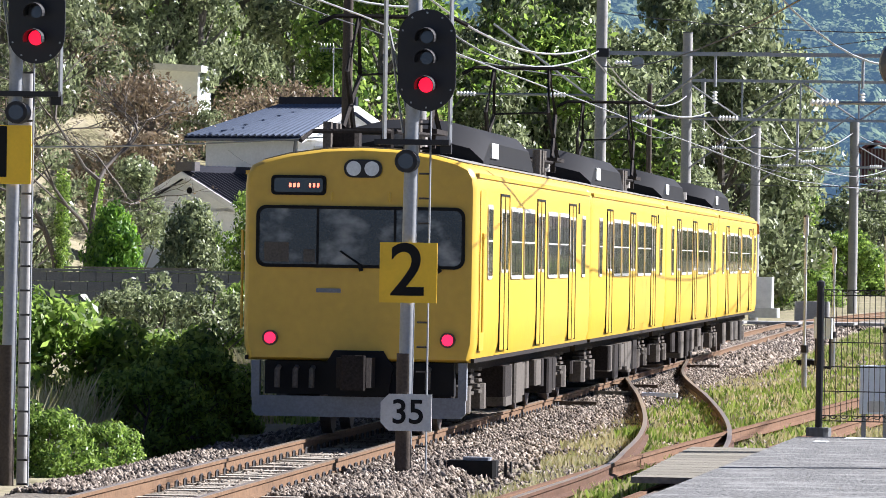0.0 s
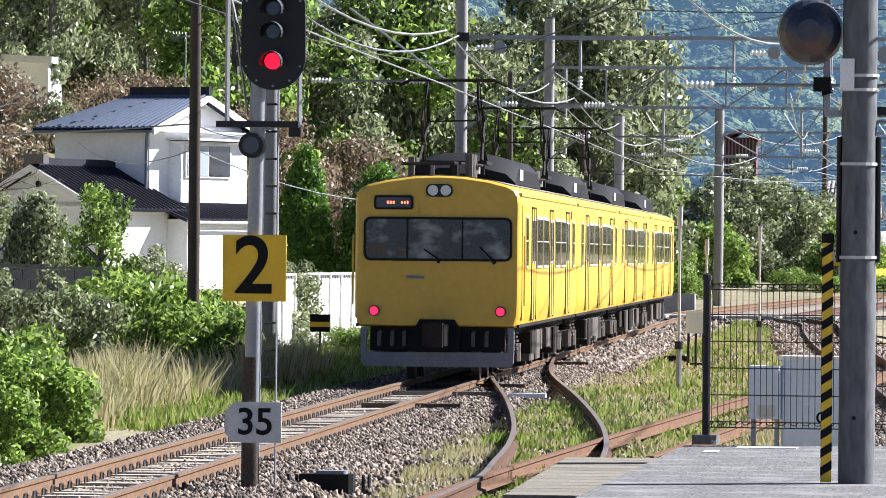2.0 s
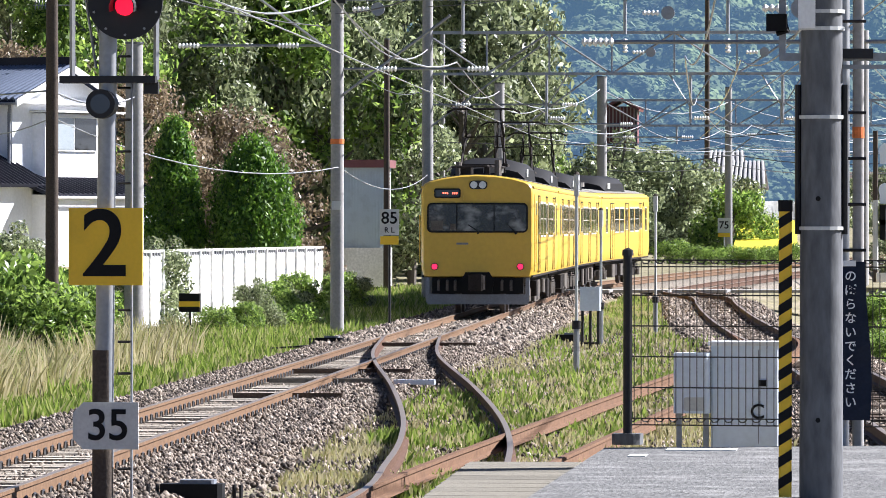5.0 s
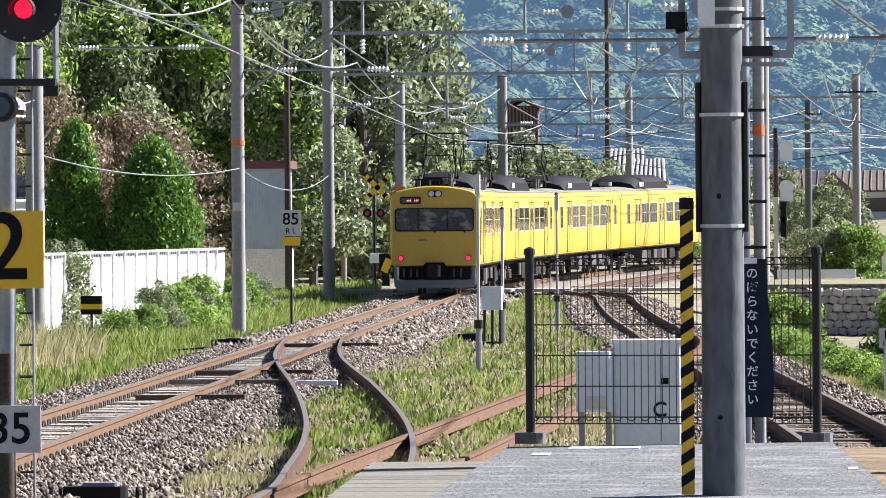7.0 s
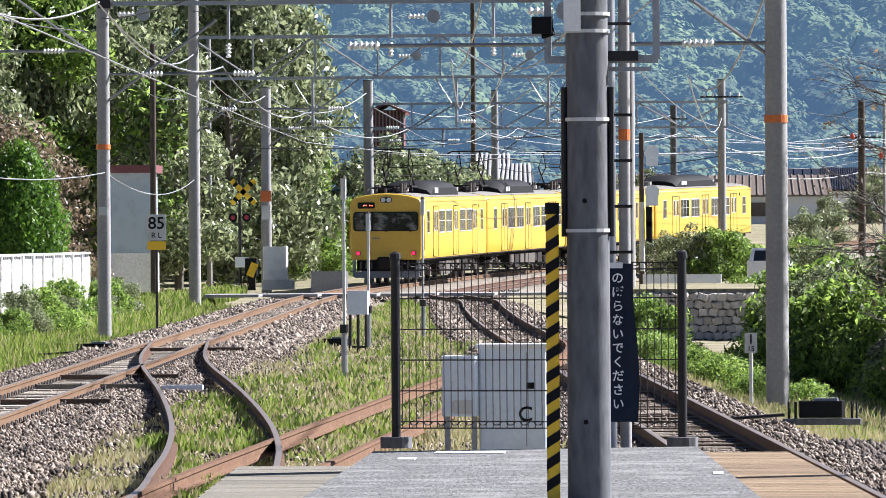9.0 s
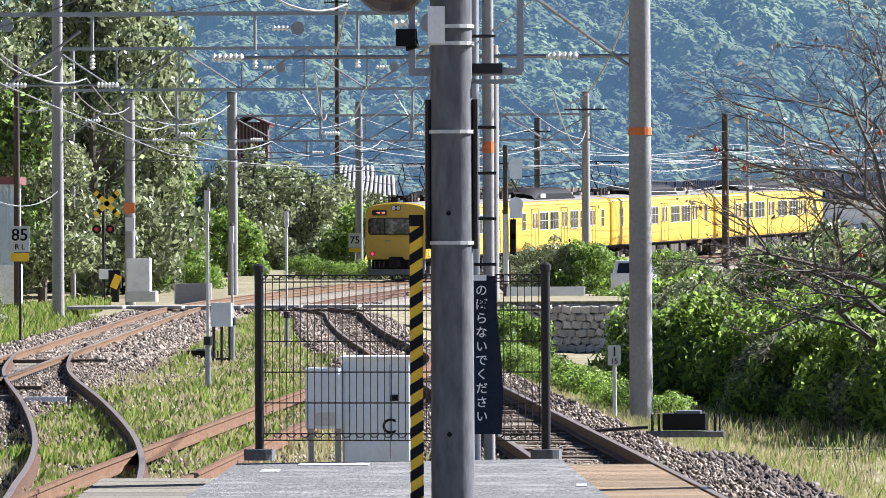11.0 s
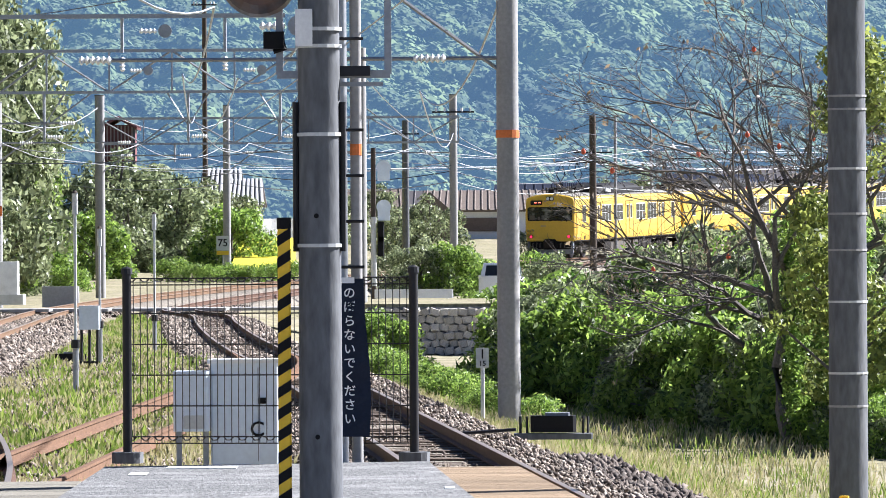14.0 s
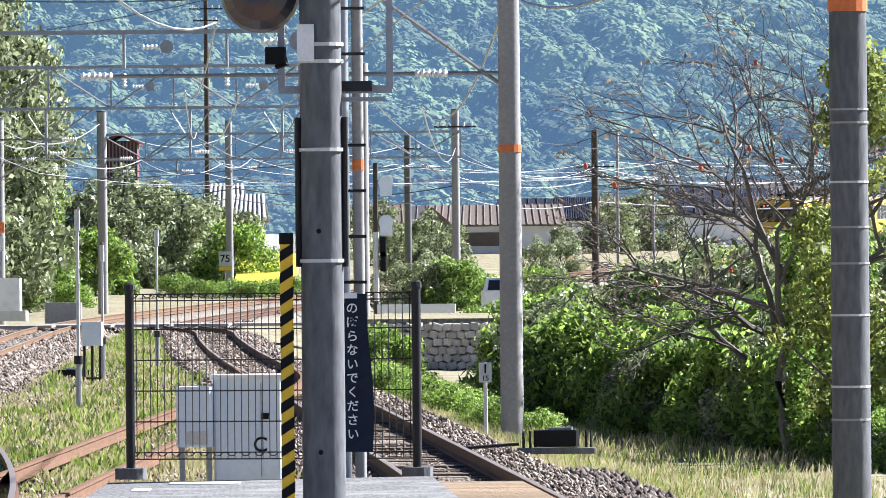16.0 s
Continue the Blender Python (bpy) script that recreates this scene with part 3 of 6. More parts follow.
    for yy in (-6.9, 6.9):
        bogie(car, yy)
    end_face(car, -9.76, rear_cab)
    return car


train = [railcar(0, True, False, True), railcar(1, False, True, True), railcar(2, False, False, True), railcar(3, False, True, False)]

# ---- poles, signals and signs ----


def pole(name, label, place, height, r0, r1, material, group="", bands=()):
    x, y, z = place
    p = thing(name, label, "utility pole" if name == "utility_pole" else "catenary pole", place, group=group)
    part("shaft", Geo().tube([(0, 0, -0.6), (0, 0, height * 0.5), (0, 0, height)], [r0, (r0 + r1) / 2, r1], 16), material, p, smooth=True)
    part("cap", Geo().tube([(0, 0, height), (0, 0, height + 0.04)], r1 * 1.08, 16), M["concrete_dark"], p)
    for h, m in bands:
        rr = r0 + (r1 - r0) * h / height
        part("band", Geo().tube([(0, 0, h - 0.06), (0, 0, h + 0.06)], rr + 0.012, 16), m, p)
    return p


M["orange"] = mat("orange_band", (0.62, 0.16, 0.03), 0.6)
CP = "grey round concrete catenary pole beside the tracks"
poles = [
    pole("catenary_pole", CP, (-14.15, 141, -0.5), 10.5, 0.165, 0.14, M["concrete"], "catenary poles", ((4.7, M["orange"]),)),
    pole("catenary_pole", CP, (-16.8, 197, -0.3), 10.5, 0.2, 0.17, M["concrete"], "catenary poles"),
    pole("catenary_pole", CP, (-17.6, 240, 0.0), 7.9, 0.21, 0.2, M["concrete"], "catenary poles"),
    pole("catenary_pole", CP, (-14.75, 262, 0.1), 8.6, 0.22, 0.21, M["concrete"], "catenary poles"),
    pole("catenary_pole", CP, (-10.6, 300, 0.5), 8.6, 0.2, 0.17, M["concrete"], "catenary poles"),
    pole("catenary_pole", CP, (0.62, 285, 0.6), 8.6, 0.2, 0.18, M["concrete"], "catenary poles"),
    pole("catenary_pole", CP, (-1.9, 330, 0.9), 8.0, 0.2, 0.18, M["concrete_dark"], "catenary poles"),
    pole("catenary_pole", CP, (1.05, 94, -0.6), 8.5, 0.18, 0.165, M["concrete"], "catenary poles", ((4.5, M["orange"]),)),
    # darker concrete on this pole stands in for the tree's shade
    pole("catenary_pole", CP, (3.7, 55, -1.0), 8.0, 0.18, 0.165, M["concrete_dark"], "catenary poles", ((5.47, M["orange"]),)),
    pole("catenary_pole", CP, (-15.45, 115, -0.4), 6.1, 0.2, 0.165, M["concrete"], "catenary poles"),
    pole("utility_pole", "dark tarred wooden utility pole among bushes", (-16.3, 110, -0.5), 9.5, 0.13, 0.1, M["wood_pole"], "wooden poles"),
    pole("utility_pole", "dark wooden utility pole with crossarms near the field", (7.95, 315, 0.8), 8.0, 0.2, 0.17, M["wood_pole"], "wooden poles"),
    pole("utility_pole", "dark wooden pole beside the pale blue shed", (-20.72, 225, -0.4), 9.6, 0.13, 0.1, M["wood_pole"], "wooden poles"),
    pole("catenary_pole", "slim grey steel pole near the level crossing", (-20.7, 250, 0.2), 10.0, 0.11, 0.1, M["concrete"], "catenary poles"),
    pole("utility_pole", "tall dark utility pole above the far trees", (-14.0, 360, 2.0), 19.0, 0.17, 0.12, M["wood_pole"], "wooden poles"),
    pole("utility_pole", "slim grey pole among the far houses", (9.7, 335, 1.0), 8.2, 0.09, 0.08, M["concrete"], "wooden poles"),
    pole("utility_pole", "slim grey pole beyond the farm", (12.2, 350, 1.2), 7.6, 0.08, 0.07, M["concrete"], "wooden poles"),
    pole("catenary_pole", "stained grey concrete platform pole with steel bands", (-0.85, 42.5, 0.2), 6.0, 0.155, 0.14, M["concrete_dark"], "", ()),
]
M.update(
    signal_black=mat("signal_black", (0.008, 0.008, 0.01), 0.6, vary=0.1),
    red_lamp=glow("signal_red", (1.0, 0.006, 0.03), 0.6),
    lens_off=mat("dark_lens", (0.03, 0.03, 0.035), 0.12, vary=0.0),
    box_pale=mat("cabinet_pale_blue", (0.68, 0.75, 0.82), 0.5, vary=0.05, scale=3, stain=(0.35, 0.33, 0.3), stain_amount=0.25),
    banner=mat("navy_banner", (0.012, 0.018, 0.035), 0.7, vary=0.15),
    insulator=mat("white_porcelain", (0.8, 0.8, 0.78), 0.2, vary=0.03),
    wire=mat("wire_alloy", (0.36, 0.37, 0.38), 0.4, 0.5, vary=0.1),
    navy_back=mat("navy_signal_back", (0.03, 0.04, 0.06), 0.4, 0.2, vary=0.2, stain=(0.16, 0.07, 0.03), stain_amount=0.6),
    wire_dark=mat("wire_dark", (0.05, 0.05, 0.055), 0.6, 0.2, vary=0.1),
    signal_back=mat("signal_back", (0.12, 0.10, 0.10), 0.5, 0.2, vary=0.2, stain=(0.2, 0.1, 0.05)),
)


for z_, m_ in ((1.7, "concrete"), (2.0, "sign_white"), (2.65, "sign_white"), (3.12, "concrete"), (3.45, "concrete"), (3.86, "sign_white"), (4.4, "concrete"), (4.52, "concrete")):
    part("strap", Geo().tube([(0, 0, z_ - 0.01), (0, 0, z_ + 0.01)], 0.181, 16), M[m_], poles[8], "thin steel strap")
part("number_plate", Geo().box((0, -0.215, 3.6), (0.42, 0.02, 0.42)), M["orange"], poles[2], "small orange plate")
part("white_plate", Geo().box((0, -0.215, 2.95), (0.34, 0.02, 0.55)), M["sign_white"], poles[2], "small white plate")
part("white_plate", Geo().box((0, -0.18, 3.2), (0.2, 0.02, 0.2)), M["sign_white"], poles[0], "small white plate")


def signal_post(label, x, y, z, digit, head_dx, head_z, sign_z, sign_dx):
    """A three-lamp signal on a steel post, with a track number board and a ladder."""
    s = thing("railway_signal", label, "railway signal", (x, y, z), group="railway signals")
    part("post", Geo().tube([(0, 0, -0.4), (0.02, 0, 2.0), (0.06, 0, head_z + 1.0 - z)], [0.085, 0.08, 0.075], 14), M["steel"], s, smooth=True)
    part("lower_sleeve", Geo().tube([(0, 0, -0.45), (0, 0, 1.55)], [0.092, 0.09], 14), M["wood_pole"], s, "dark weathered lower tube", smooth=True)
    hx, hz = head_dx, head_z - z
    pts = []
    for k in range(33):
        a = math.pi * k / 16
        pts.append((hx + 0.32 * math.cos(a), hz + (0.235 if 0 < a < math.pi else -0.235 if a > math.pi else 0) + 0.32 * math.sin(a)))
    head = part("backboard", Geo().plate(pts, -0.16, -0.13), M["signal_black"], s, "black oval backboard with rivets")
    part("lamp_case", Geo().box((hx, 0.0, hz), (0.26, 0.26, 0.95), bevel=0.03), M["signal_black"], head)
    for dz, lit in ((0.25, 0), (0.02, 0), (-0.27, 1)):
        part("lens", disc(Geo(), (hx, hz + dz), 0.082 if lit else 0.07, -0.19, -0.165), M["red_lamp"] if lit else M["lens_off"], head, "lit red lens" if lit else "dark unlit lens")
        g, n = Geo(), 12
        for k in range(n + 1):
            a = math.pi * (-0.12 + 1.24 * k / n)
            c, d = math.cos(a), math.sin(a)
            g.v += [(hx + 0.10 * c, -0.17, hz + dz + 0.10 * d), (hx + 0.105 * c, -0.42, hz + dz + 0.105 * d - 0.02), (hx + 0.113 * c, -0.42, hz + dz + 0.113 * d - 0.02), (hx + 0.11 * c, -0.17, hz + dz + 0.11 * d)]
        g.f = [(4 * k + i, 4 * k + (i + 1) % 4, 4 * k + 4 + (i + 1) % 4, 4 * k + 4 + i) for k in range(n) for i in range(4)]
        part("hood", g, M["signal_black"], head)
    g = Geo()
    for k in range(10):
        a = 6.283 * (k + 0.5) / 10
        g.tube([(hx + 0.28 * math.cos(a), -0.172, hz + (0.235 if math.sin(a) > 0 else -0.235) + 0.28 * math.sin(a)), (hx + 0.28 * math.cos(a), -0.16, hz + (0.235 if math.sin(a) > 0 else -0.235) + 0.28 * math.sin(a))], 0.012, 5)
    part("rivet", g, M["steel"], head, kind="stuff")
    # bracket, hanging rails and the small round call-on lamp
    bz = hz - 0.89
    part("bracket", Geo().box((hx - 0.16, 0, bz), (0.82, 0.22, 0.06)).box((hx + 0.2, 0.05, bz - 0.07), (0.12, 0.1, 0.1)), M["steel_dark"], s, "dark steel service platform")
    for dx in (-0.48, 0.24):
        part("hanger", Geo().tube([(hx + dx, 0.05, bz), (hx + dx, 0.05, bz + 2.0)], 0.025, 4), M["steel"], s)
    part("stay", Geo().tube([(hx - 0.44, 0, bz + 1.25), (hx - 0.18, 0, bz + 0.1)], 0.012, 4), M["steel"], s)
    part("stay", Geo().tube([(hx - 0.44, 0, bz + 1.25), (hx - 0.27, 0, bz + 0.1)], 0.012, 4), M["steel"], s)
    lamp = part("call_on_lamp", disc(Geo(), (hx - 0.20, bz - 0.21), 0.125, -0.24, 0.0, 20), M["signal_black"], s, "small unlit round lamp")
    part("lens", disc(Geo(), (hx - 0.20, bz - 0.21), 0.085, -0.25, -0.241, 16), M["lens_off"], lamp)
    board = part("number_board", Geo().box((sign_dx, -0.12, sign_z - z), (0.63, 0.02, 0.655)), M["sign_yellow"], s, "yellow board with a black track number")
    letters(digit, 0.80, M["black"], board, (sign_dx - 0.01, -0.134, sign_z - z), name="numeral")
    for i in range(19):
        part("rung", Geo().tube([(0.12, 0.05, 0.0 + i * 0.27), (0.24, 0.05, 0.0 + i * 0.27)], 0.011, 4), M["steel_dark"], s)
    part("ladder_rail", Geo().tube([(0.24, 0.05, -0.3), (0.24, 0.05, 4.9)], 0.012, 5), M["steel"], s)
    return s


sig2 = signal_post("red three-lamp signal with a yellow number two board", -7.12, 51, -0.4, "2", 0.21, 4.34, 2.03, 0.04)
lim = part("speed_board", Geo().plate([(-0.15, 0.71), (0.32, 0.71), (0.32, 0.31), (-0.15, 0.31), (-0.24, 0.40), (-0.24, 0.62)], -0.13, -0.11), M["sign_white"], sig2, "white arrow-shaped board with black numerals")
lim.matrix_basis = pose(0, 0, 0.4)
letters("35", 0.37, M["black"], lim, (0.06, -0.134, 0.505), name="numeral")
sig1 = signal_post("red three-lamp signal with a yellow number one board", -11.72, 52, -0.4, "1", 0.3, 4.84, 3.27, -0.06)
part("conduit", Geo().tube([(0.14, 0.2, -0.3), (0.14, 0.2, 4.6)], 0.06, 10), M["concrete"], sig1, "pale conduit pole", smooth=True)


def point_machine(x, y, z, turn, label):
    p = thing("point_machine", label, "railway equipment", (x, y, z), turn, group="trackside machines")
    part("base", Geo().box((0, 0, 0.02), (0.95, 0.4, 0.07), bevel=0.02), M["concrete_dark"], p)
    part("case", Geo().box((0, 0, 0.17), (0.55, 0.3, 0.2), bevel=0.04), M["black"], p)
    part("cover", Geo().box((0.05, 0, 0.285), (0.3, 0.24, 0.04), bevel=0.02), M["deflector"], p)
    for dx in (-0.4, -0.32, 0.36, 0.42):
        part("bolt_rod", Geo().tube([(dx, 0.05, 0.0), (dx, 0.05, 0.26)], 0.018, 5), M["steel_dark"], p)
    part("drive_rod", Geo().tube([(-0.45, 0.1, 0.1), (-1.2, 0.15, 0.05)], 0.022, 5), M["steel_dark"], p)
    return p


point_machine(-6.55, 52.6, -0.32, 0, "black box machine on a stand beside the signal post")
point_machine(1.35, 73.2, -0.16, 0, "black point machine on a concrete pad by the track")
point_machine(-12.3, 121, -0.3, 0, "black point machine beside the turnout")
point_machine(-7.9, 128, -0.35, 0, "dark trackside box on gravel")

# ---- platform furniture ----
fence = thing("mesh_fence", "black welded wire mesh fence across the platform end", "fence", (-1.555, 54.8, PLAT), -8.7)
for sx in (-1.32, 1.32):
    pt = part("post", Geo().tube([(sx, 0, -0.02), (sx, 0, 1.64)], 0.042, 10), M["steel_dark"], fence, smooth=True)
    part("post_cap", Geo().tube([(sx, 0, 1.64), (sx, 0, 1.69), (sx, 0, 1.71)], [0.055, 0.05, 0.01], 10), M["steel_dark"], pt)
    part("footing", Geo().box((sx, 0, -0.03), (0.26, 0.26, 0.1), bevel=0.05), M["concrete_dark"], pt, "grey stone footing")
for i in range(40):
    part("upright_wire", Geo().tube([(-1.26 + i * 0.0646, 0, 0.10), (-1.26 + i * 0.0646, 0, 1.60)], 0.0042, 4), M["steel_dark"], fence)
for z in (0.10, 0.16, 0.44, 0.72, 1.0, 1.28, 1.54, 1.60):
    part("cross_wire", Geo().tube([(-1.3, 0.008, z), (1.3, 0.008, z)], 0.006, 4), M["steel_dark"], fence)
part("top_coil", Geo().tube([(-1.3 + 0.032 * k, 0.025 * (k % 2), 1.57 + 0.03 * ((k // 2) % 2)) for k in range(82)], 0.006, 4), M["steel_dark"], fence)
part("bottom_coil", Geo().tube([(-1.3 + 0.032 * k, 0.025 * (k % 2), 0.13 + 0.03 * ((k // 2) % 2)) for k in range(82)], 0.006, 4), M["steel_dark"], fence)

cab = thing("relay_cabinet", "pale blue-grey steel relay cabinet lettered C", "cabinet", (-1.88, 58.4, -0.05), -4)
part("body", Geo().box((0, 0, 0.62), (0.66, 0.45, 0.98), bevel=0.02), M["box_pale"], cab)
part("lid", Geo().box((0, 0, 1.13), (0.72, 0.52, 0.04), bevel=0.02), M["white"], cab)
part("plinth", Geo().box((0, 0, 0.08), (0.6, 0.4, 0.16)), M["concrete"], cab)
part("door_seam", Geo().box((0.13, -0.227, 0.62), (0.008, 0.006, 0.9)), M["deflector"], cab)
part("latch", Geo().box((0.17, -0.232, 0.75), (0.07, 0.02, 0.06)), M["black"], cab)
letters("C", 0.2, M["black"], cab, (0.12, -0.231, 0.47))
cab2 = thing("relay_cabinet", "small pale blue steel box on two legs", "cabinet", (-2.4, 58.2, -0.1), -4)
part("body", Geo().box((0, 0, 0.80), (0.34, 0.3, 0.58), bevel=0.02), M["box_pale"], cab2)
part("hatch", Geo().plate(rounded(0.2, 0.13, 0.02, 2, 0.03, 0.60), -0.158, -0.15), M["sign_white"], cab2)
for dx in (-0.13, 0.13):
    part("leg", Geo().box((dx, 0, 0.26), (0.05, 0.05, 0.52)), M["steel"], cab2)

# the near post: conduits, bands, hazard bar and its steel signal bracket
near_post = poles[-1]
for sx in (-0.165, 0.165):
    part("conduit", Geo().tube([(sx, -0.02, 1.95), (sx, -0.02, 3.0)], 0.022, 8), M["steel_dark"], near_post)
for z in (1.98, 2.76, 3.38, 3.5):
    part("band", Geo().tube([(0, 0, z), (0, 0, z + 0.025)], 0.163, 16), M["sign_white"], near_post, "pale steel band")
part("notice_plate", Geo().box((-0.1, -0.165, 3.52), (0.12, 0.012, 0.26)), M["white"], near_post, "blank white notice plate")
for dz in (0.65, 2.2):
    part("bolt_hole", disc(Geo(), (-0.02, dz), 0.018, -0.158, -0.15, 8), M["black"], near_post)
bar = thing("hazard_bar", "yellow and black striped protective bar on the post", "hazard marker", (-1.1, 42.4, PLAT + 0.02))
part("core", Geo().box((0, 0, 1.0), (0.09, 0.04, 2.02), bevel=0.01), M["sign_yellow"], bar)
for k in range(13):
    z = 0.04 + k * 0.152
    part("stripe", Geo().add([(-0.047, -0.024, z), (0.047, -0.024, z + 0.06), (0.047, -0.024, z + 0.136), (-0.047, -0.024, z + 0.076), (-0.047, 0.024, z), (0.047, 0.024, z + 0.06), (0.047, 0.024, z + 0.136), (-0.047, 0.024, z + 0.076)], [(0, 1, 2, 3), (7, 6, 5, 4), (1, 5, 6, 2), (4, 0, 3, 7)]), M["black"], bar)
part("top_cap", Geo().box((0, 0, 2.03), (0.1, 0.06, 0.08), bevel=0.02), M["black"], bar)
br = thing("signal_bracket", "grey steel bracket frame carrying a signal turned away", "bracket", (-0.75, 42.5, 0))
part("crossbar", Geo().box((0, 0.2, 3.40), (0.8, 0.06, 0.055)).box((0.1, 0.2, 3.33), (0.5, 0.05, 0.03)), M["steel"], br)
for dx in (-0.38, 0.385):
    part("upright", Geo().box((dx, 0.2, 3.95), (0.05, 0.05, 1.1)), M["steel"], br)
part("clamp", Geo().box((0.05, 0.12, 3.42), (0.42, 0.14, 0.07)), M["steel_dark"], br)
hd = part("signal_back", Geo().tube([(-0.52, -0.16, 4.08), (-0.52, -0.1, 4.08), (-0.52, 0.0, 4.08), (-0.52, 0.08, 4.08)], [0.1, 0.2, 0.26, 0.28], 24), M["navy_back"], br, "rusty round back of a signal head")
part("terminal_case", Geo().box((-0.42, 0.1, 3.64), (0.14, 0.12, 0.12)).tube([(-0.36, 0.1, 3.7), (-0.34, 0.1, 3.58), (-0.42, 0.1, 3.56)], 0.02, 6), M["black"], hd)

lp = thing("ladder_pole", "grey twin-tube pole with ladder rungs behind the post", "pole", (-0.87, 53.0, PLAT))
part("main_tube", Geo().tube([(0, 0, -0.3), (0, 0, 5.0)], 0.055, 12), M["steel"], lp, smooth=True)
part("side_tube", Geo().tube([(0.13, 0.1, -0.3), (0.13, 0.1, 5.0)], 0.05, 12), M["concrete"], lp, smooth=True)
part("orange_band", Geo().tube([(0.13, 0.1, 2.68), (0.13, 0.1, 2.78)], 0.053, 12), M["orange"], lp)
for k in range(12):
    part("rung", Geo().tube([(-0.02, -0.05, 0.5 + k * 0.4), (0.2, -0.05, 0.5 + k * 0.4)], 0.014, 5), M["steel_dark"], lp)
ban = thing("warning_banner", "navy cloth banner with white vertical hiragana lettering", "sign", (-0.755, 52.75, PLAT))
g = Geo()
for k in range(9):
    z = 0.22 + k * 0.1725
    sway = 0.012 * math.sin(k * 1.7)
    g.v += [(-0.14, -0.02 + sway, z), (0.11 + 0.03 * math.sin(k * 0.55 + 0.5), -0.02 - sway, z)]
g.f = [(2 * k, 2 * k + 1, 2 * k + 3, 2 * k + 2) for k in range(8)]
g.v += [(x, y + 0.012, z) for x, y, z in g.v]
g.f += [(2 * k + 20, 2 * k + 21, 2 * k + 19, 2 * k + 18) for k in range(8)] + [(0, 2, 20, 18), (2, 4, 22, 20), (1, 19, 21, 3)]
part("cloth", g, M["banner"], ban)
for k, ch in enumerate("のぼらないでください"):
    letters(ch, 0.105, M["white"], ban, (-0.045, -0.05, 1.47 - k * 0.122), name="character")
part("white_tab", Geo().box((-0.06, -0.04, 1.585), (0.12, 0.01, 0.05)), M["white"], ban)

# ---- small masts and boards along the line ----


def board(name, label, x, y, z, top, w, h, lines, backing, post_mat, second=None):
    b = thing(name, label, "railway sign", (x, y, z))
    part("post", Geo().tube([(0, 0, -0.3), (0, 0, top - z)], 0.03, 8), post_mat, b)
    pl = part("plate", Geo().box((0, -0.04, top - z - h / 2), (w, 0.015, h)), backing, b)
    for txt, size, dz in lines:
        letters(txt, size, M["black"], pl, (0, -0.055, top - z - dz))
    if second:
        part("lower_plate", Geo().box((0, -0.04, top - z - h - 0.12), (w * 0.95, 0.015, 0.2)), second, b)
    return b


board("speed_sign", "white speed board reading 85 over a small yellow board", -13.1, 143, -0.5, 2.62, 0.46, 0.62, [("85", 0.40, 0.22), ("R L", 0.18, 0.5)], M["sign_white"], M["steel_dark"], M["sign_yellow"])
board("distance_sign", "white distance board reading 1 above 15 on a thin post", 0.62, 91.5, -0.75, 0.62, 0.19, 0.30, [("1", 0.2, 0.1), ("15", 0.11, 0.24)], M["sign_white"], M["sign_white"])
board("speed_sign", "white board reading 75 on a pole by the curve", -10.75, 298, 0.5, 2.65, 0.62, 0.72, [("75", 0.5, 0.36)], M["sign_white"], M["steel"], M["sign_yellow"])
lb = thing("line_marker", "black box marker with a yellow stripe on a post", "railway sign", (-17.0, 136, -0.5))
part("post", Geo().tube([(0, 0, -0.2), (0, 0, 0.8)], 0.03, 8), M["steel_dark"], lb)
part("box", Geo().box((0, 0, 0.98), (0.48, 0.2, 0.42), bevel=0.02), M["black"], lb)
part("stripe", Geo().box((0, -0.105, 0.95), (0.48, 0.006, 0.12)), M["sign_yellow"], lb)


def mast(label, x, y, z, top, head=0.35):
    m = thing("signal_mast", label, "mast", (x, y, z), group="thin white masts")
    part("tube", Geo().tube([(0, 0, -0.2), (0, 0, top - z)], 0.026, 8), M["sign_white"], m)
    part("base_tube", Geo().tube([(0, 0, -0.2), (0, 0, 0.95)], 0.05, 10), M["steel"], m)
    part("collar", Geo().box((0, 0, 0.98), (0.14, 0.14, 0.14), bevel=0.03), M["steel_dark"], m)
    part("lamp_head", Geo().tube([(0, 0, top - z - head), (0, 0, top - z)], 0.048, 8), M["sign_white"], m)
    part("cap", Geo().tube([(0, 0, top - z), (0, 0, top - z + 0.05)], [0.06, 0.02], 8), M["wood_pole"], m)
    return m


mast("thin white signal mast with a slim head", -6.05, 100, -0.4, 3.07)
mast("thin white mast on the weedy verge", -7.0, 124, -0.4, 2.55)
mast("thin white mast beyond the fence", -6.4, 135, -0.4, 2.9)
jb = thing("junction_box", "pale blue junction box on dark legs", "railway equipment", (-7.1, 122, -0.4))
part("box", Geo().box((0, 0, 1.15), (0.42, 0.25, 0.48), bevel=0.02), M["box_pale"], jb)
for dx in (-0.16, 0.0, 0.16):
    part("leg", Geo().tube([(dx, 0, -0.1), (dx, 0, 0.92)], 0.03, 6), M["steel_dark"], jb)
part("brace", Geo().tube([(-0.2, 0, 0.25), (0.2, 0, 0.25)], 0.025, 5), M["steel_dark"], jb)

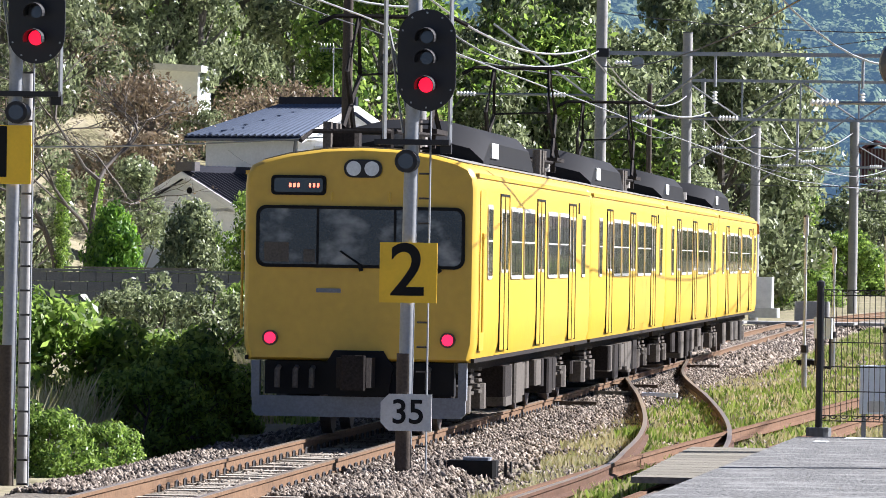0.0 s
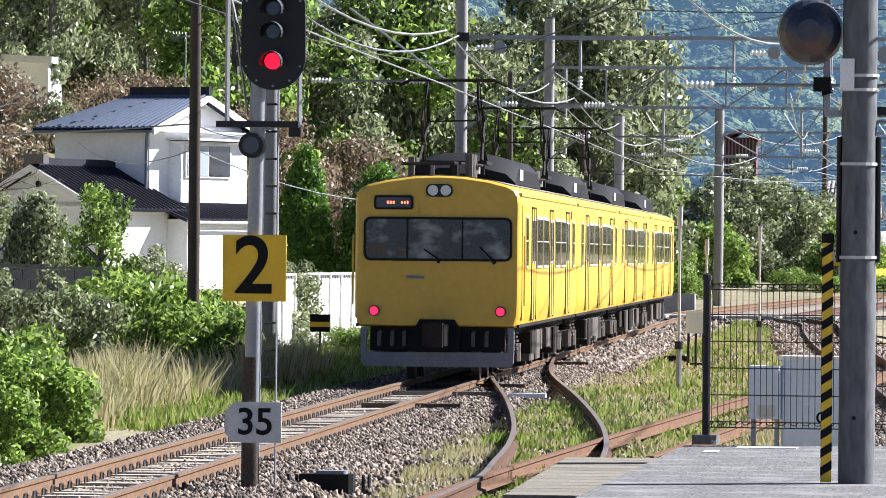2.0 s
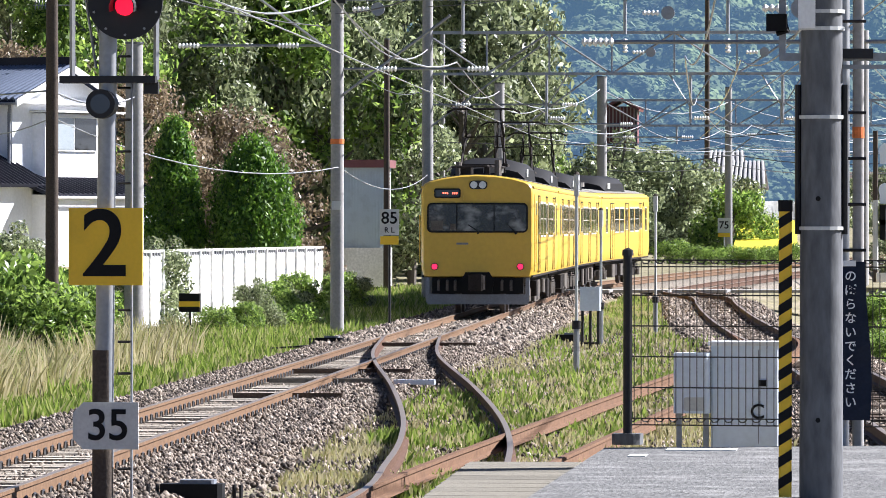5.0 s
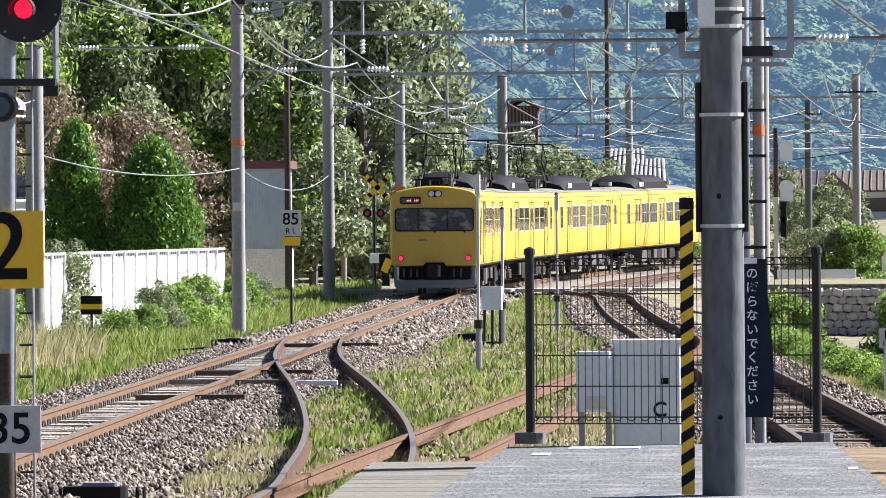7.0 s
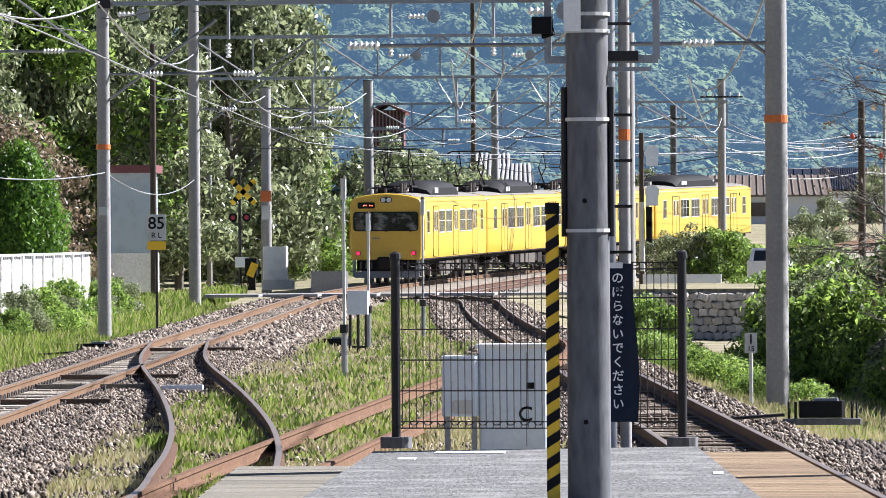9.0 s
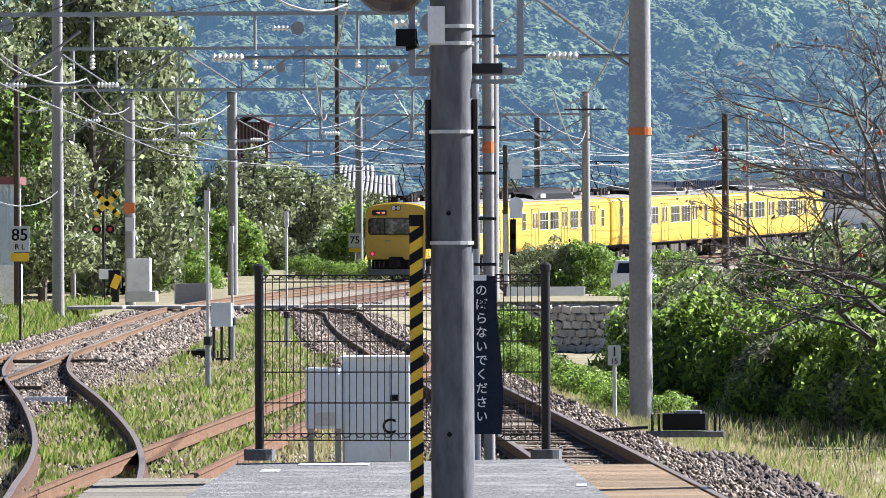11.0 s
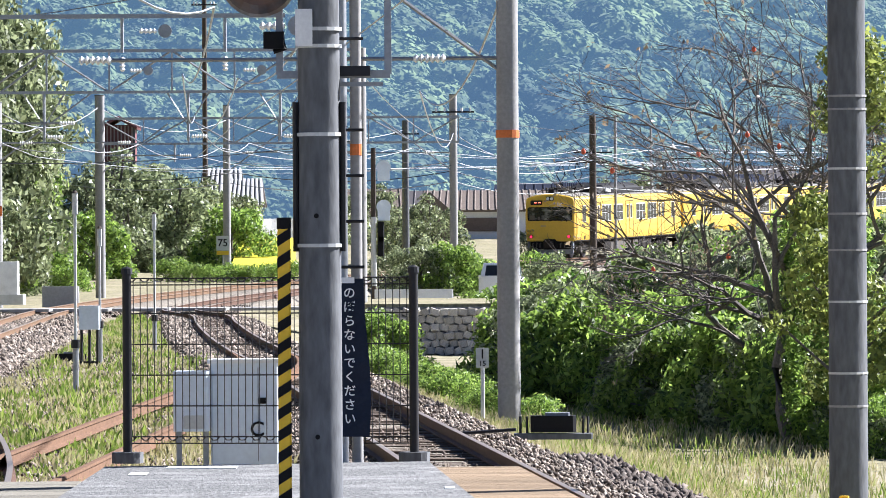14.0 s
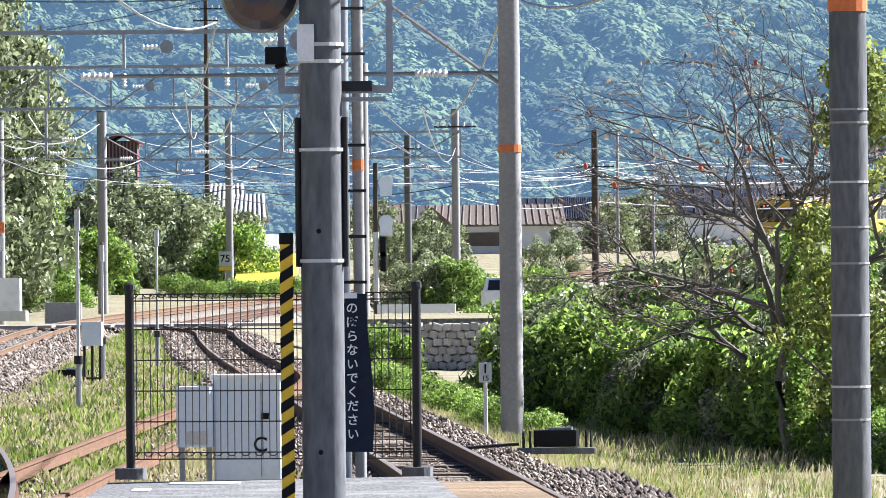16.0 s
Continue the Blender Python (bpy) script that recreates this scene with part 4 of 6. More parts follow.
ds = thing("post_signal", "dark post with small signals and white plates by the road", "railway signal", (-2.72, 245, 0.1))
part("post", Geo().tube([(0, 0, -0.3), (0, 0, 6.0)], 0.1, 8), M["wood_pole"], ds)
part("white_sleeve", Geo().tube([(0, 0, 0.4), (0, 0, 3.2)], 0.115, 8), M["sign_white"], ds)
for z_ in (3.6, 5.2):
    part("round_plate", disc(Geo(), (0.42, z_), 0.3, -0.06, 0.0, 14).box((0.42, -0.03, z_ - 0.3), (0.5, 0.05, 0.5)), M["box_pale"], ds, "pale signal plate turned away")
for z_ in (2.6, 2.0):
    part("lamp_box", Geo().box((0.3, 0, z_), (0.26, 0.3, 0.8), bevel=0.04), M["black"], ds)

# ---- level crossing ----
cx = thing("crossing_signal", "level crossing post with yellow cross boards and red lamps", "crossing signal", (-18.35, 236, -0.2))
part("post", Geo().tube([(0, 0, -0.2), (0, 0, 4.6)], 0.06, 8), M["steel_dark"], cx)
for an in (45, -45):
    t_ = Matrix.Rotation(radians(an), 3, "Y")
    part("cross_board", Geo().box((0.15, -0.1, 3.95), (1.3, 0.03, 0.2), t_), M["sign_yellow"], cx)
    g = Geo()
    for k in (-0.42, 0.0, 0.42):
        o = t_ @ Vector((k, 0, 0))
        g.box((0.15 + o.x, -0.118, 3.95 + o.z), (0.14, 0.01, 0.2), t_)
    part("black_stripes", g, M["black"], cx, kind="stuff")
for dx in (-0.25, 0.28):
    part("lamp", disc(Geo(), (dx, 2.95), 0.17, -0.2, 0.0, 14), M["black"], cx)
    part("red_lens", disc(Geo(), (dx, 2.95), 0.09, -0.21, -0.2, 12), mat("crossing_lens", (0.35, 0.03, 0.04), 0.2), cx)
part("notice", Geo().box((0.1, -0.1, 1.2), (0.55, 0.02, 0.4)), M["white"], cx)
for dx, dy in ((0.5, 0), (1.2, 2)):
    bm_ = thing("crossing_barrier", "yellow and black barrier machine at the crossing", "barrier", (-18.4 + dx, 236 + dy, -0.1), group="crossing barriers")
    part("case", Geo().box((0, 0, 0.9), (0.5, 0.4, 0.7), bevel=0.05), M["black"], bm_)
    part("hood", Geo().box((0.05, -0.21, 0.8), (0.3, 0.02, 0.55), Matrix.Rotation(0.4, 3, "Y")), M["sign_yellow"], bm_)
    part("stand", Geo().box((0, 0, 0.28), (0.3, 0.3, 0.56)), M["under"], bm_)
xb = thing("equipment_hut", "white steel equipment box by the level crossing", "cabinet", (-17.1, 238, -0.1))
part("body", Geo().box((0, 0, 0.9), (0.95, 0.8, 1.6), bevel=0.04), M["white"], xb)
part("skirt", Geo().box((0.1, 0, 0.2), (1.25, 0.9, 0.4), bevel=0.06), M["sign_white"], xb)
deck = thing("crossing_deck", "pale worn concrete crossing slabs between the rails", "level crossing", kind="structure")
for k in range(8):
    p_, a_ = main_line(206 + 1.3)
    part("slab", Geo().box((p_.x - 3 + k * 2.0, p_.y + 0.25 * k, p_.z - 0.02), (1.9, 3.2, 0.1), bevel=0.03), M["concrete"], deck)
gb = solid("concrete_block", Geo().box((0, 0, 0.35), (1.4, 0.6, 0.8), bevel=0.05), M["concrete"], "grey concrete block beside the crossing", "block", (-14.6, 232, -0.1))

# ---- gantries, brackets and wires ----


def insulator_string(parent, p, d, n=6):
    g = Geo()
    d = Vector(d).normalized()
    p = Vector(p)
    g.tube([p + d * 0.0425 * k for k in range(2 * n + 1)], [0.03, 0.075] * n + [0.03], 8)
    part("insulator", g, M["insulator"], parent, "white ribbed porcelain insulator")


def gantry(y, x0, x1, z0, z1, bays, label, lattice=True):
    g_ = thing("wire_gantry", label, "gantry", (0, y, 0), group="wire gantries")
    part("top_chord", Geo().box(((x0 + x1) / 2, 0, z1), (x1 - x0, 0.1, 0.1)), M["steel"], g_)
    if lattice:
        part("bottom_chord", Geo().box(((x0 + x1) / 2, 0, z0), (x1 - x0, 0.1, 0.09)), M["steel"], g_)
        w = (x1 - x0) / bays
        for k in range(bays):
            part("vertical", Geo().box((x0 + (k + 1) * w, 0, (z0 + z1) / 2), (0.06, 0.06, z1 - z0)), M["steel"], g_)
            a, b = (z0, z1) if k % 2 else (z1, z0)
            part("diagonal", Geo().tube([(x0 + k * w, 0, a), (x0 + (k + 1) * w, 0, b)], 0.035, 5), M["steel"], g_)
    return g_


ga = gantry(197, -16.9, -2.6, 7.2, 8.55, 7, "grey lattice steel gantry over the tracks")
for x in (-12.9, -8.2, -5.2):
    part("drop_tube", Geo().tube([(x, 0, 7.2), (x, 0, 5.6)], 0.05, 6), M["steel"], ga)
    part("v_hanger", Geo().tube([(x - 0.7, 0, 7.2), (x, 0, 6.1), (x + 0.7, 0, 7.2)], 0.03, 5), M["steel"], ga)
    insulator_string(ga, (x + 0.1, 0, 5.75), (1, 0, 0))
part("column", Geo().tube([(-2.6, 0, -0.5), (-2.6, 0, 8.6)], 0.2, 12), M["concrete"], ga, smooth=True)
g3 = gantry(141, -14.2, -3.6, 0, 7.55, 1, "single grey steel crossbeam on concrete poles", lattice=False)
for x in (-11.2, -7.4, -5.0):
    part("drop_tube", Geo().tube([(x, 0, 7.55), (x, 0, 6.7)], 0.04, 6), M["steel"], g3)
    insulator_string(g3, (x, 0, 6.6), (0, 0, -1), 4)
part("end_plate", Geo().box((-14.1, 0, 7.55), (0.3, 0.3, 0.22)), M["steel_dark"], g3)
g2 = gantry(262, -14.8, 0.8, 6.6, 7.7, 8, "grey lattice gantry beyond the level crossing")
for x in (-11.5, -6.0):
    part("drop_tube", Geo().tube([(x, 0, 6.6), (x, 0, 5.8)], 0.05, 6), M["steel"], g2)


def cantilever(pl, x_in, z_arm, z_strut, label, extra=()):
    """A bracket arm from a pole, with its strut and insulators."""
    x, y, _ = pl
    c = thing("bracket_arm", label, "bracket arm", (0, y, 0), group="bracket arms")
    part("arm", Geo().tube([(x, 0, z_arm), (x_in, 0, z_arm)], 0.035, 6), M["steel"], c)
    part("strut", Geo().tube([(x, 0, z_strut), (x + (x_in - x) * 0.75, 0, z_strut + abs(x_in - x) * 0.55)], 0.035, 6), M["steel"], c)
    sgn = 1 if x_in > x else -1
    insulator_string(c, (x_in - sgn * 0.5, 0, z_arm), (sgn, 0, 0))
    insulator_string(c, (x + sgn * 0.9, 0, z_arm), (sgn, 0, 0))
    return c


ARM = "grey tube bracket arm with white insulators"
cantilever((1.0, 94, 0), -5.6, 5.08, 4.84, ARM)
cantilever((-14.15, 141, 0), -17.9, 6.45, 6.2, ARM)
cantilever((-14.15, 141, 0), -10.6, 5.9, 5.2, ARM)
cantilever((-16.8, 197, 0), -11.9, 6.2, 5.4, ARM)
cantilever((-17.6, 240, 0), -12.3, 6.3, 5.5, ARM)
cantilever((-14.75, 262, 0), -10.8, 6.1, 5.3, ARM)
cantilever((-10.6, 300, 0), -3.8, 6.8, 5.8, ARM)
cantilever((0.62, 285, 0), -5.0, 6.5, 5.6, ARM)


def wire(label, pts, r, sag, material, name="overhead_wire"):
    """A wire hung from point to point, sagging in each span."""
    path = []
    for a, b in zip(pts, pts[1:]):
        a, b = Vector(a), Vector(b)
        for k in range(10):
            t = k / 10
            path.append(a.lerp(b, t) - Vector((0, 0, sag * 4 * t * (1 - t))))
    path.append(Vector(pts[-1]))
    return solid(name, Geo().tube(path, r, 4), material, label, "overhead wire", group="overhead wires")


def over(s, z, off=0.0):
    p, a = main_line(s)
    return (p.x + off * math.cos(a), p.y - off * math.sin(a), p.z + z)


supports = (20, 58, 96, 141, 197, 240, 262, 300, 340, 385)
wire("bright messenger wire over the running line", [over(s, 6.05) for s in supports], 0.018, 0.55, M["wire"])
wire("contact wire over the running line", [over(s, 5.1) for s in supports], 0.012, 0.02, M["wire"])
rp = [(2.4, 20), (0.25, 60), (-1.75, 94), (-4.7, 141), (-7.9, 197)]
wire("bright messenger wire beside the platform", [(x, y, 6.1 + climb(y)) for x, y in rp] + [over(s, 6.05, 4.4) for s in (240, 285, 340, 385)], 0.018, 0.6, M["wire"])
wire("contact wire beside the platform", [(x, y, 5.1 + climb(y)) for x, y in rp] + [over(s, 5.1, 4.4) for s in (240, 285, 340, 385)], 0.012, 0.02, M["wire"])
wire("bright messenger wire over the siding", [(-4.4, 20, 6.0), (-4.2, 60, 6.0), (-3.5, 94, 5.9), (-6.0, 141, 6.2), (-8.0, 197, 6.4)], 0.018, 0.6, M["wire"])
wire("slack feeder cable along the tall poles", [(-13.5, 60, 8.2), (-15.45, 115, 7.6), (-14.2, 141, 7.6), (-16.8, 197, 8.0), (-17.6, 240, 7.6), (-14.8, 262, 8.2), (-10.6, 300, 8.4), (-2, 330, 8.4)], 0.022, 0.8, M["wire"])
wire("thin dark signalling wire along the tall poles", [(-14.0, 60, 7.2), (-14.5, 141, 6.9), (-17.1, 197, 6.6), (-14.8, 262, 6.4), (-10.6, 300, 6.4), (7.9, 315, 6.6)], 0.013, 0.6, M["wire_dark"])
wire("bright feeder on the field side poles", [(3.6, 55, 6.8), (1.05, 94, 6.3), (-0.5, 150, 6.0), (0.62, 285, 7.4), (7.95, 315, 6.9), (24, 340, 7.2)], 0.02, 1.0, M["wire"])
wire("second feeder on the field side poles", [(-2.6, 197, 7.8), (0.62, 285, 7.0), (7.95, 315, 6.5), (26, 345, 6.8)], 0.02, 0.5, M["wire"])
for k, z in enumerate((5.3, 5.9, 6.5)):
    wire("far telephone cable past the fields", [(-22, 330 + k * 8, z + 0.6), (-10.6, 302 + k * 8, z), (0.62, 300 + k * 8, z), (7.95, 316 + k * 5, z - 0.2), (30, 330, z)], 0.022, 0.5, M["wire"] if k != 1 else M["wire_dark"])
for k, (a, b) in enumerate((((-13.9, 141, 8.6), (1.0, 94, 6.6)), ((-16.8, 197, 9.4), (1.1, 94, 7.4)), ((-16.8, 197, 5.0), (-2.6, 197, 5.6)), ((-14.7, 262, 5.6), (0.62, 285, 5.9)), ((-10.6, 300, 7.4), (7.9, 315, 5.9)), ((0.62, 285, 8.2), (22, 330, 7.2)))):
    wire("thin dark span wire between poles", [a, b], 0.012, 0.35, M["wire_dark"])
for x, y, z in ((-13.2, 141, 7.3), (-9.5, 197, 7.9), (-5.8, 197, 7.9), (-2.2, 94, 5.6), (-6.4, 141, 7.2)):
    pu = thing("tension_pulley", "grey pulley with white insulators on the gantry wires", "pulley", (x, y, z), group="gantry pulleys")
    part("wheel", Geo().tube([(0, -0.04, 0), (0, 0.04, 0)], 0.16, 14), M["steel"], pu)
    part("insulator", Geo().tube([(-0.2 - 0.05 * k, 0, 0.06 * (k % 2) * 0) for k in range(9)], [0.03, 0.07] * 4 + [0.03], 8), M["insulator"], pu)
wire("house service cable crossing the slope", [(-36, 215, 6.2), (-16.3, 110, 4.2), (-14.1, 141, 3.6), (-16.8, 197, 3.9)], 0.013, 0.5, M["wire"])
wire("white service cable before the houses", [(-30, 118, 4.6), (-16.3, 110, 4.7), (-15.4, 115, 4.7)], 0.016, 0.2, M["wire"])
wire("dark cable from gantry to platform pole", [(-14.2, 141, 7.2), (-0.85, 42.5, 5.6)], 0.014, 0.5, M["wire_dark"])
for i, (px, py, pz) in enumerate(((7.95, 315, 6.9), (7.95, 315, 6.4), (-14.0, 360, 17.2), (-14.0, 360, 16.5), (0.62, 285, 8.4), (-1.9, 330, 8.2))):
    ca = thing("crossarm", "dark steel crossarm with small white insulators", "crossarm", (px, py - 0.2, pz), group="crossarms")
    part("bar", Geo().box((0, 0, 0), (2.0 - i % 2 * 0.5, 0.08, 0.08)), M["steel_dark"], ca)
    for dx in (-0.8 + i % 2 * 0.2, -0.4, 0.4, 0.8 - i % 2 * 0.2):
        part("pin_insulator", Geo().tube([(dx, 0, 0.02), (dx, 0, 0.2)], [0.06, 0.04], 8), M["insulator"], ca)

# timbers and boards laid by the turnout
for x, y, w, m, lab in ((-7.8, 89.2, 0.62, "box_pale", "pale blue board lying between turnout rails"), (-9.4, 96, 1.9, "sleeper_wood", "long brown timber across the running rails"), (-9.2, 90, 1.7, "plank_grey", "grey timber between the running rails"), (-8.9, 82, 1.5, "sleeper_wood", "brown timber beside the running rails"), (-10.2, 118, 2.2, "sleeper_wood", "dark timber under the switch blades")):
    solid("timber_board", Geo().box((0, 0, 0), (w, 0.16, 0.07), bevel=0.015), M[m], lab, "timber", (x, y, -0.10), 3, group="loose boards")

# ---- buildings ----
M.update(
    tile_grey=mat("roof_tile_grey", (0.10, 0.09, 0.09), 0.5, vary=0.25),
    tile_brown=mat("roof_tile_brown", (0.16, 0.13, 0.11), 0.7, vary=0.25, bump=0.3),
    maroon=mat("maroon_sheet", (0.16, 0.05, 0.05), 0.6, vary=0.15),
    shed_blue=mat("corrugated_pale_blue", (0.50, 0.58, 0.64), 0.45, vary=0.08),
    wall_white=mat("white_block_fence", (0.78, 0.77, 0.74), 0.8, vary=0.15, scale=2, stain=(0.5, 0.49, 0.45), stain_amount=0.35),
    curtain=mat("window_glass_pale", (0.30, 0.34, 0.36), 0.1, vary=0.2),
    rib_pale=mat("pale_tile_rib", (0.42, 0.42, 0.42), 0.8, vary=0.2),
    slat=mat("weathered_slat", (0.42, 0.30, 0.28), 0.8, vary=0.2),
    rice=mat("ripe_rice", (0.62, 0.52, 0.03), 0.9, vary=0.25, scale=4),
    stone=mat("field_stone", (0.46, 0.43, 0.38), 0.9, vary=0.25, each=0.3, bump=0.4),
)


def slope(parent, a, b, c, d, material, ribs, name="roof", thick=0.12, rib=None, rib_r=0.045):
    """One roof plane a-b at the eave, d-c at the ridge, with ribs of tiles from eave to ridge."""
    a, b, c, d = (Vector(p) for p in (a, b, c, d))
    n = (b - a).cross(d - a).normalized()
    if n.z < 0:
        n = -n
    lo = [p - n * thick for p in (a, b, c, d)]
    r = part(name, Geo().add([a, b, c, d, *lo], [(0, 1, 2, 3), (7, 6, 5, 4), (0, 4, 5, 1), (1, 5, 6, 2), (2, 6, 7, 3), (3, 7, 4, 0)]), material, parent)
    for k in range(ribs):
        t = (k + 0.5) / ribs
        part("roof_rib", Geo().tube([a.lerp(b, t) + n * 0.02, d.lerp(c, t) + n * 0.02], rib_r, 6), rib or material, r)
    return r


def window(parent, x0, x1, z0, z1, y, panes=2, dark=True):
    w = part("window", Geo().box(((x0 + x1) / 2, y - 0.03, (z0 + z1) / 2), (x1 - x0 + 0.12, 0.08, z1 - z0 + 0.12)), M["white"], parent)
    pw = (x1 - x0) / panes
    for k in range(panes):
        part("pane", Geo().box((x0 + pw * (k + 0.5), y - 0.075, (z0 + z1) / 2), (pw - 0.07, 0.02, z1 - z0)), M["glass_dark"] if dark and k % 2 else M["curtain"], w)
    return w


house = thing("house", "white plastered two-storey house with grey-blue ribbed tile roof", "house", (-33.45, 216, 0.05), -25)
part("wall", Geo().box((-2.15, 3.2, 4.2), (4.3, 6.4, 5.4)), M["house_white"], house)
part("gable", Geo().add([(0.0, 0.0, 6.8), (0.0, 6.4, 6.8), (0.0, 3.2, 7.95), (-0.2, 0.0, 6.8), (-0.2, 6.4, 6.8), (-0.2, 3.2, 7.95)], [(0, 1, 2), (5, 4, 3), (0, 3, 4, 1), (1, 4, 5, 2), (2, 5, 3, 0)]), M["house_white"], house)
slope(house, (-4.95, -0.55, 6.72), (0.55, -0.55, 6.72), (0.55, 3.2, 8.05), (-2.9, 3.2, 8.05), M["tile_blue"], 19, rib=M["tile_rib"], rib_r=0.07)
slope(house, (0.55, 6.95, 6.72), (-4.95, 6.95, 6.72), (-2.9, 3.2, 8.05), (0.55, 3.2, 8.05), M["tile_blue"], 6)
slope(house, (-4.95, 6.95, 6.72), (-4.95, -0.55, 6.72), (-2.9, 3.19, 8.05), (-2.9, 3.21, 8.05), M["tile_blue"], 12)
part("gable_board", Geo().sweep([(Vector((0.52, -0.55, 6.60)), Vector((1, 0, 0)), Vector((0, 0, 1))), (Vector((0.52, 3.2, 7.93)), Vector((1, 0, 0)), Vector((0, 0, 1))), (Vector((0.52, 6.95, 6.60)), Vector((1, 0, 0)), Vector((0, 0, 1)))], [(-0.03, -0.14), (0.05, -0.14), (0.05, 0.12), (-0.03, 0.12)]), M["white"], house, "white barge board")
part("ridge_cap", Geo().box((-1.2, 3.2, 8.18), (3.6, 0.34, 0.34), bevel=0.08), M["tile_dark"], house, "dark ridge tiles")
part("downpipe", Geo().tube([(0.2, -0.45, 6.6), (-0.08, -0.1, 6.25), (-0.08, -0.1, 3.6)], 0.06, 6), M["deflector"], house)
part("eave_gutter", Geo().tube([(-4.9, -0.6, 6.58), (0.5, -0.6, 6.58)], 0.055, 6), M["deflector"], house)
part("soffit", Geo().box((0.3, 3.2, 6.62), (0.55, 7.2, 0.06)), M["white"], house)
part("bay", Geo().box((0.25, 3.6, 5.1), (0.6, 4.6, 2.3), bevel=0.02), M["house_white"], house, "projecting sunlit bay")
part("brim", Geo().box((0.45, 3.6, 6.33), (1.1, 5.0, 0.08)), M["white"], house)
window(house, 1.6, 4.6, 4.95, 6.1, -0.56, 2).matrix_basis = pose(0, 0, 0, 0, 0, 90)
slope(house, (2.1, -0.6, 3.32), (2.1, 7.2, 3.32), (0.0, 7.2, 4.08), (0.0, -0.6, 4.08), M["tile_dark"], 24)
part("lean_to_wall", Geo().box((0.9, 3.4, 2.0), (1.8, 7.0, 2.6)), M["house_white"], house)
part("lean_to_gutter", Geo().tube([(2.15, -0.6, 3.2), (2.15, 7.2, 3.2)], 0.06, 6), M["white"], house)
# front wing: a gable towards the line under dark tiles
part("wing_wall", Geo().box((-1.7, -2.4, 2.2), (5.2, 4.8, 3.4)), M["house_white"], house)
part("wing_gable", Geo().plate([(-4.3, 3.75), (0.9, 3.75), (-1.7, 5.12)], -4.8, -4.6), M["house_white"], house)
slope(house, (-4.85, -5.3, 3.66), (-4.85, 0.4, 3.66), (-1.7, 0.4, 5.28), (-1.7, -5.3, 5.28), M["tile_dark"], 14)
slope(house, (1.45, 0.4, 3.66), (1.45, -5.3, 3.66), (-1.7, -5.3, 5.28), (-1.7, 0.4, 5.28), M["tile_dark"], 20)
part("verge_board", Geo().sweep([(Vector((x, -5.34, z)), Vector((0, 1, 0)), Vector((0, 0, 1))) for x, z in ((-4.85, 3.52), (-1.7, 5.14), (1.45, 3.52))], [(-0.04, -0.13), (0.04, -0.13), (0.04, 0.12), (-0.04, 0.12)]), M["white"], house, "white verge board")
part("ridge_tile", Geo().box((-1.7, -2.4, 5.38), (0.34, 5.4, 0.26), bevel=0.06), M["tile_dark"], house)
part("ridge_end_tile", Geo().box((-1.55, -5.2, 5.46), (0.9, 0.5, 0.34), bevel=0.08), M["tile_grey"], house, "ornamental ridge end tile")
part("vent", disc(Geo(), (-1.7, 4.55), 0.12, -4.84, -4.8), M["black"], house)
ant = thing("antenna", "thin rooftop television aerial on the house", "antenna", (-32.6, 219.3, 8.1))
part("pole", Geo().tube([(0, 0, 0), (0, 0, 2.3)], 0.025, 5), M["steel"], ant)
part("boom", Geo().tube([(-0.6, 0, 2.2), (0.8, 0, 2.2)], 0.02, 4), M["steel"], ant)
for k in range(5):
    part("element", Geo().tube([(-0.5 + k * 0.12, -0.1, 2.05), (-0.5 + k * 0.12, 0.1, 2.4)], 0.014, 4), M["steel"], ant)

up = thing("house", "small white flat-roofed house among bare trees uphill", "house")
part("wall", Geo().box((-50.7, 283, 8.2), (4.6, 4, 6.2)), M["house_white"], up)
part("roof", Geo().box((-50.9, 283, 11.45), (5.6, 5.2, 0.32), Matrix.Rotation(0.04, 3, "Y"), 0.05), M["white"], up)
window(up, -52.0, -51.0, 9.0, 10.4, 280.97, 1)
window(up, -50.6, -49.6, 9.0, 10.4, 280.97, 1)
part("balcony", Geo().box((-47.8, 281.5, 7.9), (1.2, 1.4, 1.6)), M["tile_brown"], up)

blk = thing("block_wall", "dark grey concrete block garden wall", "wall", kind="structure")
for r in range(5):
    for k in range(16):
        part("block", Geo().box((-28.9 + k * 0.42 + 0.2 * (r % 2), 135, 0.62 + r * 0.24), (0.41, 0.15, 0.23), bevel=0.01), M["wall_block"], blk)
part("coping", Geo().box((-25.6, 135, 1.74), (7.0, 0.22, 0.06)), M["wall_block"], blk)
part("footing", Geo().box((-25.6, 135.02, 0.0), (7.0, 0.14, 1.1)), M["wall_block"], blk)
for dx, tz in ((-26.2, 0.1), (-25.0, 0.2), (-24.2, 0.15)):
    solid("timber_plank", Geo().box((0, 0, 0.04), (1.6, 0.16, 0.05)), M["plank_grey"], "pale loose plank lying on the wall", "plank", (dx, 135, 1.77), 10 * tz, group="loose planks")

